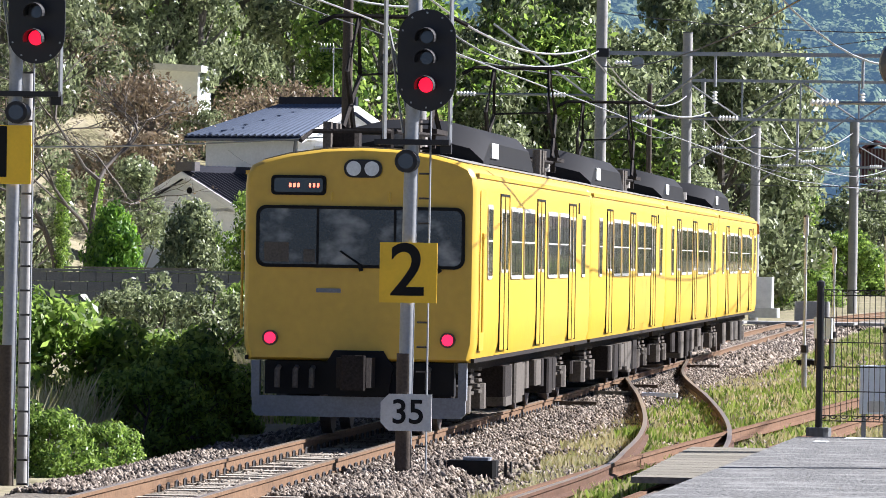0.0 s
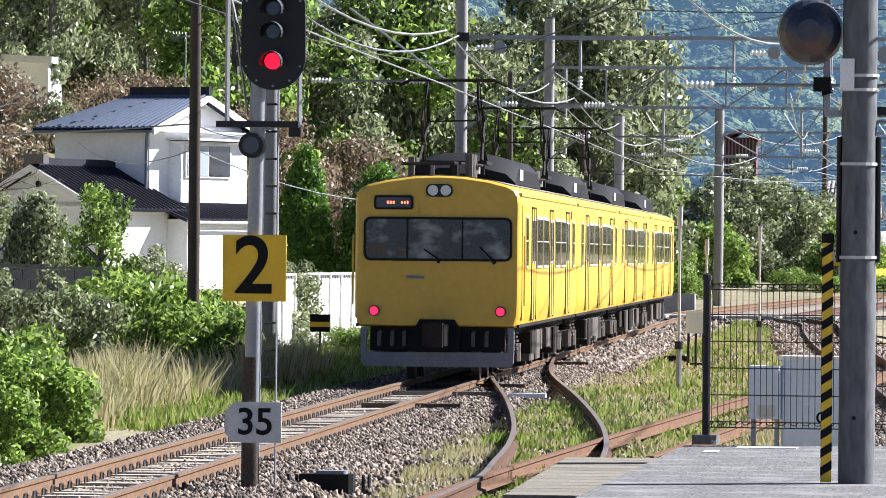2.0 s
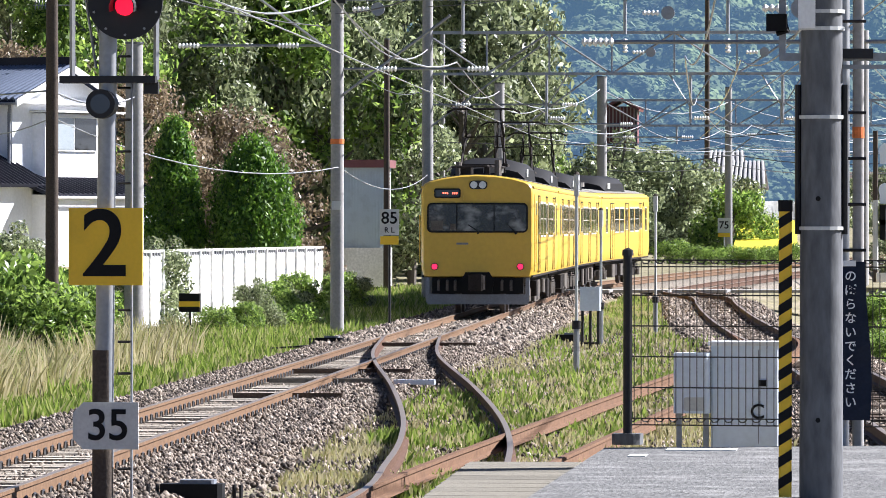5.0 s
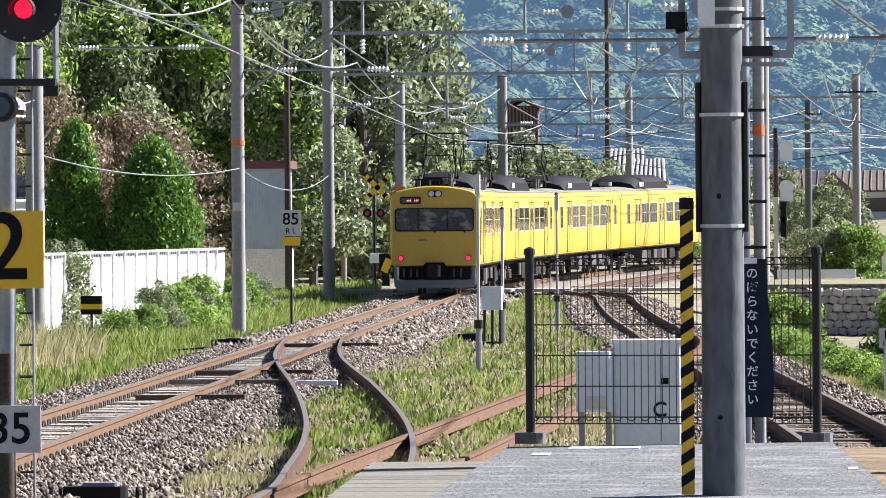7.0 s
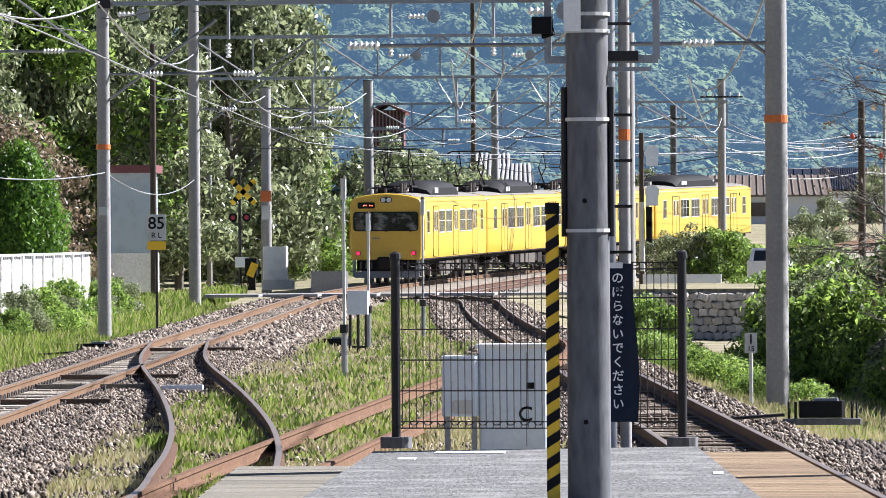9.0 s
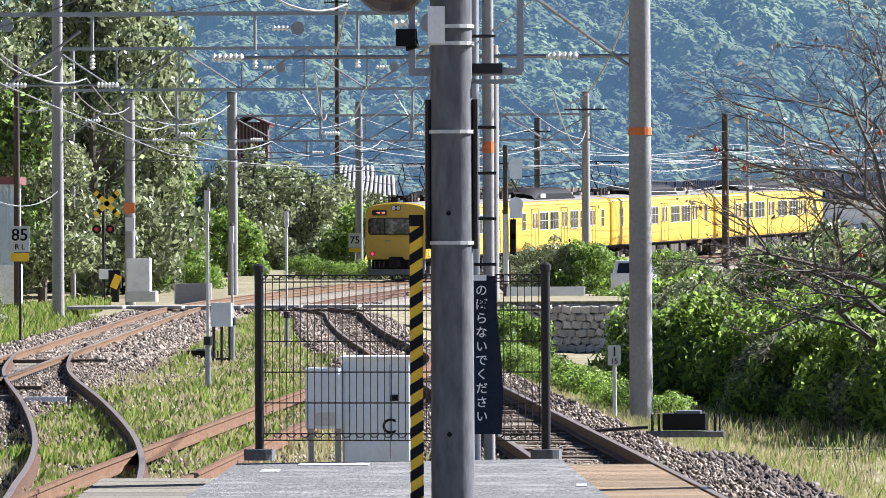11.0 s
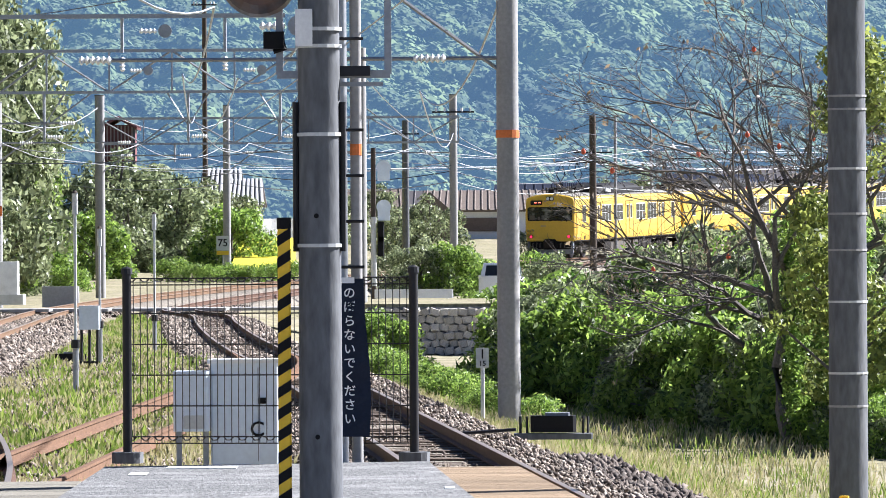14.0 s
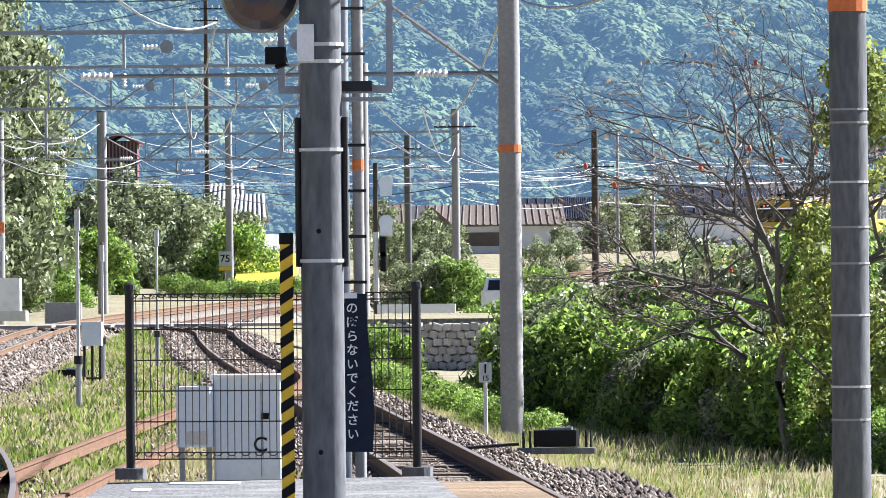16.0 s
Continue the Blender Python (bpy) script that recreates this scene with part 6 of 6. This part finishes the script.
def bare_tree(x, y, z, height, seed, label, fruit=9, name="persimmon_tree", twigs=5):
    """A leaning fruit tree with crooked bare twigs, a few leaves and red-orange fruit."""
    rng = random.Random(seed)
    t = thing(name, label, "tree", (x, y, z))
    tips = []
    branches = Geo()

    def grow(p, d, length, r, depth):
        pts = [p]
        for k in range(4):
            d = (d + Vector((rng.uniform(-1, 1), rng.uniform(-1, 1), rng.uniform(-0.5, 0.7))) * 0.28).normalized()
            pts.append(pts[-1] + d * length / 4)
        branches.tube(pts, [r, r * 0.88, r * 0.76, r * 0.66, r * 0.55], 7 if depth < 2 else 4)
        if depth >= twigs:
            tips.append(pts[-1])
            return
        for k in range(3 if depth > 0 else 4):
            q = pts[rng.choice((2, 3, 4, 4))]
            n = (d + Vector((rng.uniform(-1.2, 0.9), rng.uniform(-0.8, 0.8), rng.uniform(-0.6, 0.55)))).normalized()
            grow(q, n, length * rng.uniform(0.6, 0.8), r * 0.58, depth + 1)

    grow(Vector((0, 0, 0)), Vector((-0.03, 0, 1)), height * 0.42, 0.11, 0)
    part("bare_crown", branches, M["bark"], t, "grey-brown crooked branches", smooth=True)
    for k in range(fruit):
        p = rng.choice(tips)
        part("fruit", Geo().tube([p + Vector((0, 0, -0.10)), p + Vector((0, 0, -0.08)), p + Vector((0, 0, -0.04)), p + Vector((0, 0, -0.005))], [0.012, 0.034, 0.036, 0.012], 8), M["fruit"], t, smooth=True)
    g = np.random.default_rng(seed)
    cen = [((p.x, p.y, p.z), (0.14, 0.14, 0.14)) for p in rng.sample(tips, min(130, len(tips)))]
    v, f = leaf_cloud(g, cen, 230, 0.10, 0.8)
    part("leaves", raw_mesh("leaves", v, f, M["leaf_dry"]), None, t, "few withered leaves")
    v, f = leaf_cloud(g, [((0.1, 0, 0.3 + 0.2 * k), (0.26, 0.26, 0.24)) for k in range(16)], 2400, 0.1, 0.8)
    part("ivy", raw_mesh("ivy", v, f, M["leaf_bright"]), None, t, "ivy climbing the trunk")
    return t


M["fruit"] = mat("persimmon", (0.60, 0.10, 0.03), 0.4, vary=0.1)
bare_tree(5.3, 92, -1.0, 6.3, 8, "bare persimmon tree with a few red fruits", twigs=6)
yellowing = tree_model(61, 6.3, 2.7, 8500, 0.12, M["leaf_lime"], "slender tree with yellowing green leaves above the thicket", trunk=0.09, low=0.2, blobs_n=34, droop=0.3)
yellowing.matrix_basis = pose(6.1, 90, -1.0)
place_copy(shrubs[0], -17.2, 328, 1.0, 30, 2.6)
place_copy(shrubs[0], -18.6, 327, 1.0, 130, 2.3)
for x, y, k in ((-12.2, 297, 0.55), (-11.2, 296, 0.5), (-10.2, 296.5, 0.55), (-9.2, 296, 0.5), (-8.3, 297, 0.55), (-13.2, 298, 0.7), (-7.5, 299, 0.6)):
    place_copy(shrubs[2], x, y, 0.3, 70 * x, k * 1.4)
for x, y, k, m in ((2.6, 114, 1.0, 1), (3.2, 116, 1.05, 0), (6.0, 104, 1.1, 1), (6.6, 102, 1.2, 0), (6.4, 97, 0.9, 1)):
    place_copy(shrubs[m], x, y, -1.1, 40 * x * y, k)
bare_tree(6.5, 95, -1.0, 6.6, 33, "grey bare twiggy tree in the thicket", 3, twigs=6)
bare_tree(5.7, 99, -1.0, 5.6, 21, "bare twiggy tree above the thicket", 4, twigs=6)


def slope(X, Y, y0, y1, top, seed):
    """Height of a rolling hillside."""
    v = (Y - y0) / (y1 - y0)
    roll = 0.45 * np.sin(X * 0.021 + seed) + 0.3 * np.sin(X * 0.047 + Y * 0.011) + 0.25 * np.sin(Y * 0.023 + X * 0.013 + seed)
    v = np.clip(v, 0, 1)
    return top * v ** 0.85 * (0.95 + 0.16 * roll) + 7 * np.sqrt(v) * roll


def hill(name, y0, y1, x0, x1, top, seed, material, label, dx, dy):
    """The rising ground under the far woods."""
    rng = np.random.default_rng(int(seed))
    xs, ys = np.arange(x0, x1, dx), np.arange(y0, y1, dy)
    X, Y = np.meshgrid(xs, ys)
    Z = slope(X, Y, y0, y1, top, seed) + 0.5 * rng.normal(size=X.shape)
    n = len(xs)
    idx = np.arange(len(ys) * n).reshape(len(ys), n)
    f = np.stack([idx[:-1, :-1], idx[:-1, 1:], idx[1:, 1:], idx[1:, :-1]], -1).reshape(-1, 4)
    me = raw_mesh(name, np.stack([X, Y, Z], -1).reshape(-1, 3), f, material)
    me.shade_smooth()
    return tagged(new(name, me), label, "hill", kind="structure")


def far_crowns(name, label, area, count, top, seed, material, leaves=230):
    """Rounded tree crowns of many sizes on the slope, each a shell of small leaf clumps."""
    rng = np.random.default_rng(int(seed) + 5)
    y0, y1, yend = area
    y = y0 - 4 + (yend - y0 + 4) * rng.random(count) ** 0.85
    x = y * rng.uniform(-0.185, 0.085, count)
    r = rng.uniform(1.3, 2.4, count) + 1.5 * rng.random(count) ** 4
    z = slope(x, y, y0, y1, top, seed) + r * rng.uniform(0.2, 0.8, count)
    d = rng.normal(size=(count, leaves, 3))
    d /= np.linalg.norm(d, axis=2, keepdims=True)
    d[..., 2] = np.abs(d[..., 2] + 0.25) - 0.25
    d[..., 1] = np.where(d[..., 1] > 0.45, -d[..., 1], d[..., 1])
    lump = 0.85 + 0.16 * np.sin(d[..., :1] * 5 + r[:, None, None] * 9) * np.sin(d[..., 2:] * 6 + r[:, None, None] * 5) + 0.16 * rng.random((count, leaves, 1))
    c = np.stack([x, y, z], 1)[:, None] + d * r[:, None, None] * lump * np.array([1.0, 1.1, 0.92])
    nrm = 0.75 * d + np.array([0.22, 0.0, 0.42]) + 0.13 * rng.normal(size=d.shape)
    t1 = np.cross(nrm, rng.normal(size=d.shape))
    t1 /= np.linalg.norm(t1, axis=2, keepdims=True)
    t2 = np.cross(nrm / np.linalg.norm(nrm, axis=2, keepdims=True), t1)
    s = (0.13 + 0.10 * r)[:, None, None] * rng.uniform(0.7, 1.5, (count, leaves, 1))
    v = np.stack([c + t1 * s, c - 0.5 * t1 * s + 0.87 * t2 * s, c - 0.5 * t1 * s - 0.87 * t2 * s], 2).reshape(-1, 3)
    f = np.arange(len(v)).reshape(-1, 3)
    return tagged(new(name, raw_mesh(name, v, f, material)), label, "woodland", kind="stuff")


bare_tree(-31.0, 160, 1.0, 8.0, 41, "grey bare twiggy tree above the garden wall", 0, "bare_tree")
bare_tree(-33.5, 168, 1.2, 8.5, 45, "grey bare twiggy tree beside the house", 0, "bare_tree")


def far_wood(name, low, high, grain=0.35):
    """Woodland kilometres off: noise-toned blue-green, the haze painted in as weak blue emission."""
    m, nt, sh = node_mat(name)
    N, L = nt.nodes.new, nt.links.new
    co = N("ShaderNodeTexCoord")
    n1, n2 = N("ShaderNodeTexNoise"), N("ShaderNodeTexNoise")
    n1.inputs["Scale"].default_value, n1.inputs["Detail"].default_value = grain, 5
    n2.inputs["Scale"].default_value, n2.inputs["Detail"].default_value = 0.03, 4
    L(co.outputs["Object"], n1.inputs["Vector"])
    L(co.outputs["Object"], n2.inputs["Vector"])
    ad = N("ShaderNodeMath")
    ad.operation = "ADD"
    L(n1.outputs["Fac"], ad.inputs[0])
    L(n2.outputs["Fac"], ad.inputs[1])
    ramp = N("ShaderNodeValToRGB")
    ramp.color_ramp.elements[0].position, ramp.color_ramp.elements[1].position = 0.40, 0.62
    ramp.color_ramp.elements[0].color, ramp.color_ramp.elements[1].color = (*low, 1), (*high, 1)
    hf = N("ShaderNodeMath")
    hf.operation = "MULTIPLY"
    hf.inputs[1].default_value = 0.5
    L(ad.outputs[0], hf.inputs[0])
    L(hf.outputs[0], ramp.inputs[0])
    L(ramp.outputs[0], sh.inputs["Base Color"])
    sh.inputs["Roughness"].default_value = 1.0
    # blue emission stands in for haze in the air before the hills
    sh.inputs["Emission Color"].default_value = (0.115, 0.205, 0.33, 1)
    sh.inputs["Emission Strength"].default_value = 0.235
    return m


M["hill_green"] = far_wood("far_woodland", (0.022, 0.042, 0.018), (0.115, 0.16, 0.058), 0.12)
hill("backdrop", 560, 1150, -230, 140, 100, 3.0, M["hill_green"], "distant wooded hillside, haze painted as a faint blue glow", 1.5, 3.0)
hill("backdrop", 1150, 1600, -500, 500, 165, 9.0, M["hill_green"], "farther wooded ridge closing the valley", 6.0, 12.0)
far_crowns("far_woods", "crowded rounded tree crowns, haze painted as a faint blue glow", (560, 1150, 840), 4300, 100, 3.0, M["hill_green"])

# ---- stones and grass, too many to count ----


def rise(x, y):
    return np.array([land(a, b) for a, b in zip(x, y)])


def stones(name, label, plan, half, y0, y1, count, seed, lo=0.022, hi=0.05, depth=-0.15, inner=0.045):
    rng = np.random.default_rng(seed)
    pts = np.array([(p.x, p.y) for p in plan])
    order = np.argsort(pts[:, 1])
    y = y0 + (y1 - y0) * rng.random(count) ** 1.5
    cx = np.interp(y, pts[order, 1], pts[order, 0])
    u = rng.uniform(-1, 1, count)
    x = cx + u * half
    keep = (np.abs(np.abs(x - cx) - 0.566) > 0.09)
    x, y, u = x[keep], y[keep], u[keep]
    z = np.where(np.abs(u) < 0.8, depth, depth - (np.abs(u) - 0.8) / 0.2 * 0.27) + rng.uniform(-0.03, 0.02, len(x))
    z = z + np.array([climb(v) for v in y]) - np.where(np.abs(x - cx[keep]) < 0.56, inner, 0.0)
    n = len(x)
    r = rng.uniform(lo, hi, (n, 1, 1))
    base = np.array([(1, 0, 0), (-1, 0, 0), (0, 1, 0), (0, -1, 0), (0, 0, 1), (0, 0, -1)], float)[None] * rng.uniform(0.6, 1.2, (n, 6, 1)) + rng.normal(size=(n, 6, 3)) * 0.25
    v = (base * r + np.stack([x, y, z], 1)[:, None]).reshape(-1, 3)
    f0 = np.array([(0, 2, 4), (2, 1, 4), (1, 3, 4), (3, 0, 4), (2, 0, 5), (1, 2, 5), (3, 1, 5), (0, 3, 5)])
    f = (f0[None] + 6 * np.arange(n)[:, None, None]).reshape(-1, 3)
    ob = new(name, raw_mesh(name, v, f, M["pebble"]))
    return tagged(ob, label, "gravel", kind="stuff")


def island_mat(name, colors, rough=0.9, through_light=0.0):
    m, nt, sh = node_mat(name)
    N, L = nt.nodes.new, nt.links.new
    geo = N("ShaderNodeNewGeometry")
    ramp = N("ShaderNodeValToRGB")
    el = ramp.color_ramp.elements
    el[0].color, el[1].color = (*colors[0], 1), (*colors[-1], 1)
    for k, c in enumerate(colors[1:-1]):
        e = el.new((k + 1) / (len(colors) - 1))
        e.color = (*c, 1)
    L(geo.outputs["Random Per Island"], ramp.inputs[0])
    L(ramp.outputs[0], sh.inputs["Base Color"])
    sh.inputs["Roughness"].default_value = rough
    if through_light:
        tr = N("ShaderNodeBsdfTranslucent")
        L(ramp.outputs[0], tr.inputs["Color"])
        mx = N("ShaderNodeMixShader")
        mx.inputs[0].default_value = through_light
        L(sh.outputs[0], mx.inputs[1])
        L(tr.outputs[0], mx.inputs[2])
        L(mx.outputs[0], nt.nodes["Material Output"].inputs["Surface"])
    return m


M["pebble"] = island_mat("crushed_stone", [(0.035, 0.028, 0.023), (0.11, 0.085, 0.065), (0.21, 0.17, 0.13), (0.40, 0.34, 0.28)])
# brown stone with the heap's shade put into its tones
M["pebble_shaded"] = island_mat("shaded_crushed_stone", [(0.02, 0.016, 0.014), (0.06, 0.045, 0.036), (0.11, 0.085, 0.07), (0.18, 0.15, 0.125)])
M["blade"] = island_mat("grass_blade", [(0.08, 0.13, 0.025), (0.19, 0.28, 0.045), (0.33, 0.42, 0.085), (0.50, 0.45, 0.25)], 0.7, 0.4)
M["straw"] = island_mat("straw_blade", [(0.22, 0.22, 0.07), (0.50, 0.44, 0.24), (0.66, 0.59, 0.38), (0.36, 0.38, 0.13)], 0.8, 0.35)
stones("ballast_stones", "grey-brown crushed stone round the running line", dense_main, 2.25, 44, 130, 95000, 1, 0.016, 0.038)
stones("ballast_stones", "grey-brown crushed stone farther along the line", dense_main, 2.3, 120, 215, 16000, 2, 0.04, 0.08)
stones("ballast_stones", "dark crushed stone beside the platform", right_plan, 1.75, 44, 120, 38000, 3, 0.016, 0.038)
stones("ballast_stones", "brown crushed stone farther along the inner line", right_plan, 1.75, 112, 225, 15000, 7, 0.035, 0.075)
stones("ballast_stones", "thin gravel between siding rails", siding_plan, 1.3, 46, 104, 9000, 4, depth=-0.24)
stones("ballast_stones", "thin gravel along the turnout", turnout_plan, 1.6, 46, 121, 14000, 5, depth=-0.23)


def grass(name, label, place, count, lo, hi, seed, material, width=0.012, patchy=0.0):
    """Single bent blades over a stretch; place(rng, n) gives x, y."""
    rng = np.random.default_rng(seed)
    x, y = place(rng, count)
    z = rise(x, y)
    clump = np.array([noise.noise(Vector((a * 0.9, b * 0.45, seed))) for a, b in zip(x, y)])
    keep = clump > rng.uniform(-0.75, 0.25, len(x)) + patchy
    x, y, z, clump = x[keep], y[keep], z[keep], clump[keep]
    n = len(x)
    h = rng.uniform(lo, hi, n) * (0.75 + 0.6 * clump)
    an = rng.uniform(0, 6.283, n)
    lean = rng.uniform(0.1, 0.55, n) * h
    w = width * rng.uniform(0.7, 1.6, n)
    dx, dy = np.cos(an), np.sin(an)
    fx, fy = np.cos(an + rng.uniform(-1, 1, n)), np.sin(an + 1.2)
    a = np.stack([x - fx * w, y - fy * w * 0.3, z], 1)
    b = np.stack([x + fx * w, y + fy * w * 0.3, z], 1)
    c = np.stack([x + dx * lean * 0.4 + w * 0.7, y + dy * lean * 0.4, z + h * 0.6], 1)
    d = np.stack([x + dx * lean * 0.4 - w * 0.7, y + dy * lean * 0.4, z + h * 0.6], 1)
    e = np.stack([x + dx * lean, y + dy * lean, z + h], 1)
    v = np.stack([a, b, c, d, e], 1).reshape(-1, 3)
    k = 5 * np.arange(n)[:, None]
    f = np.concatenate([k + np.array([[0, 1, 2]]), k + np.array([[0, 2, 3]]), k + np.array([[3, 2, 4]])])
    ob = new(name, raw_mesh(name, v, f, material))
    return tagged(ob, label, "grass", kind="stuff")


def strip(left, right, y0, y1, power=1.4):
    """Random spots between two lines given as functions of y."""

    def f(rng, n):
        y = y0 + (y1 - y0) * rng.random(n) ** power
        a = np.array([left(v) for v in y])
        b = np.array([right(v) for v in y])
        return a + (b - a) * rng.random(n), y

    return f


line_x = lambda y: X0 + y * LEAN_X
right_x = lambda y: float(np.interp(y, RY, RX))
turn_x = lambda y: float(np.interp(y, TY, TX))
side_x = lambda y: float(np.interp(y, SY, SX))
grass("verge_grass", "sunlit green and straw verge grass left of the line", strip(lambda y: line_x(y) - 7.5, lambda y: line_x(y) - 2.2, 78, 200), 42000, 0.12, 0.42, 1, M["blade"], 0.016)
grass("tall_grass", "tall dry pampas grass and weeds on the bank", strip(lambda y: line_x(y) - 8.0, lambda y: line_x(y) - 3.6, 56, 115), 42000, 0.4, 1.15, 2, M["straw"], 0.014)
grass("between_grass", "bright weeds between the running line and siding", strip(lambda y: line_x(y) + 2.6, lambda y: min(side_x(y) - 0.5, turn_x(y) + 9) if y < 128 else right_x(y) - 1.6, 66, 205), 34000, 0.05, 0.24, 3, M["blade"], 0.018, 0.62)
grass("turnout_grass", "dry grass inside the turnout", strip(lambda y: turn_x(y) - 1.6, lambda y: max(turn_x(y) + 0.9, side_x(y) + 0.4), 46, 112), 34000, 0.04, 0.16, 4, M["straw"], 0.011, 0.4)
grass("turnout_weeds", "green weeds among the turnout rails", strip(lambda y: turn_x(y) - 0.5, lambda y: side_x(y) + 0.4, 46, 100), 18000, 0.05, 0.2, 8, M["blade"], 0.018, 0.45)
grass("platform_end_grass", "weeds beyond the mesh fence", strip(lambda y: side_x(y) + 0.5, lambda y: right_x(y) - 1.5, 58, 112), 12000, 0.05, 0.22, 5, M["straw"], 0.012)
grass("bank_grass", "green and straw grass on the bank by the thicket", strip(lambda y: right_x(y) + 2.2, lambda y: right_x(y) + 6.5, 50, 150), 22000, 0.06, 0.3, 6, M["blade"], 0.008, 0.3)
grass("bank_straw", "dry straw on the bank by the thicket", strip(lambda y: right_x(y) + 1.6, lambda y: right_x(y) + 4.5, 50, 130), 40000, 0.05, 0.24, 10, M["straw"], 0.006)
grass("between_straw", "dry straw and seed heads among the weeds", strip(lambda y: line_x(y) + 2.4, lambda y: side_x(y) - 0.3 if y < 116 else right_x(y) - 1.6, 56, 190), 26000, 0.04, 0.16, 9, M["straw"], 0.012, 0.3)
grass("far_grass", "sunlit grass beyond the crossing", strip(lambda y: line_x(y) - 9, lambda y: line_x(y) - 3.5, 150, 235, 1.0), 16000, 0.25, 0.6, 7, M["blade"], 0.03)


grass("bank_weeds", "sparse dry weeds in front of the thicket", strip(lambda y: right_x(y) + 3.4, lambda y: right_x(y) + 7.2, 72, 118, 1.0), 9000, 0.1, 0.32, 15, M["straw"], 0.008, 0.3)
grass("edge_weeds", "sparse weeds along the crumbling platform edge", strip(lambda y: right_x(y) - 1.1, lambda y: right_x(y) - 0.85, 43, 60, 1.0), 900, 0.05, 0.2, 14, M["blade"], 0.006, 0.2)


def clips(plan, y0, y1, label):
    """Dark spring clips on both sides of each rail, one pair a sleeper."""
    g, line, dist = Geo(), plan_frames(plan), 0.0
    for i in range(len(line) - 1):
        a, b = line[i][0], line[i + 1][0]
        seg = (b - a).length
        while dist < seg:
            p = a.lerp(b, dist / seg)
            if y0 < p.y < y1:
                r = line[i][1]
                for side in (-0.566, 0.566):
                    for o in (-0.1, 0.1):
                        q = p + (side + o) * r
                        g.tube([q + Vector((0, -0.06, -0.15)), q + Vector((0, -0.04, -0.09)), q + Vector((0, 0.03, -0.085)), q + Vector((0, 0.06, -0.15))], 0.016, 4, False)
            dist += 0.62
        dist -= seg
    return solid("rail_clips", g, M["steel_dark"], label, "rail fastening", kind="stuff")


stones("loose_gravel", "loose gravel scattered over the weedy ground", [Vector((line_x(y) + 4.2, y)) for y in range(44, 180, 4)], 2.9, 46, 150, 42000, 6, 0.015, 0.045, depth=-0.25, inner=0.0)
stones("ballast_heap", "heaped brown crushed stone, toned darker for shade, on the platform track shoulder", [Vector((right_x(y) + 1.55, y)) for y in range(40, 76, 4)], 0.55, 46, 68, 5200, 12, 0.03, 0.06, depth=-0.2, inner=0.0).data.materials[0] = M["pebble_shaded"]
clips(main_plan, 44, 118, "dark sprung rail clips on the concrete sleepers")

RUN_T = (0, 1, 2, 3, 4, 5, 6, 7, 8, 9, 10, 11, 12, 13, 14, 15, 16)
RUN_S = (58.2, 76.2, 94.4, 112.9, 131.9, 151.9, 172.6, 193.4, 213.8, 233.6, 253.1, 272.6, 291.9, 311.3, 330.9, 350.7, 370.7)


def motions():
    for n, car in enumerate(train):
        rows = []
        for k in range(0, 33):
            t = k / 2
            s = float(np.interp(t, RUN_T, RUN_S)) + 9.75 + 20.0 * n
            a, b = main_line(s - 6.9)[0], main_line(s + 6.9)[0]
            m, d = (a + b) / 2, b - a
            rows.append((t, pose(m.x, m.y, m.z, math.degrees(math.atan2(d.z, d.xy.length)), 0, math.degrees(math.atan2(-d.x, d.y)))))
        walk(car, rows)


motions()
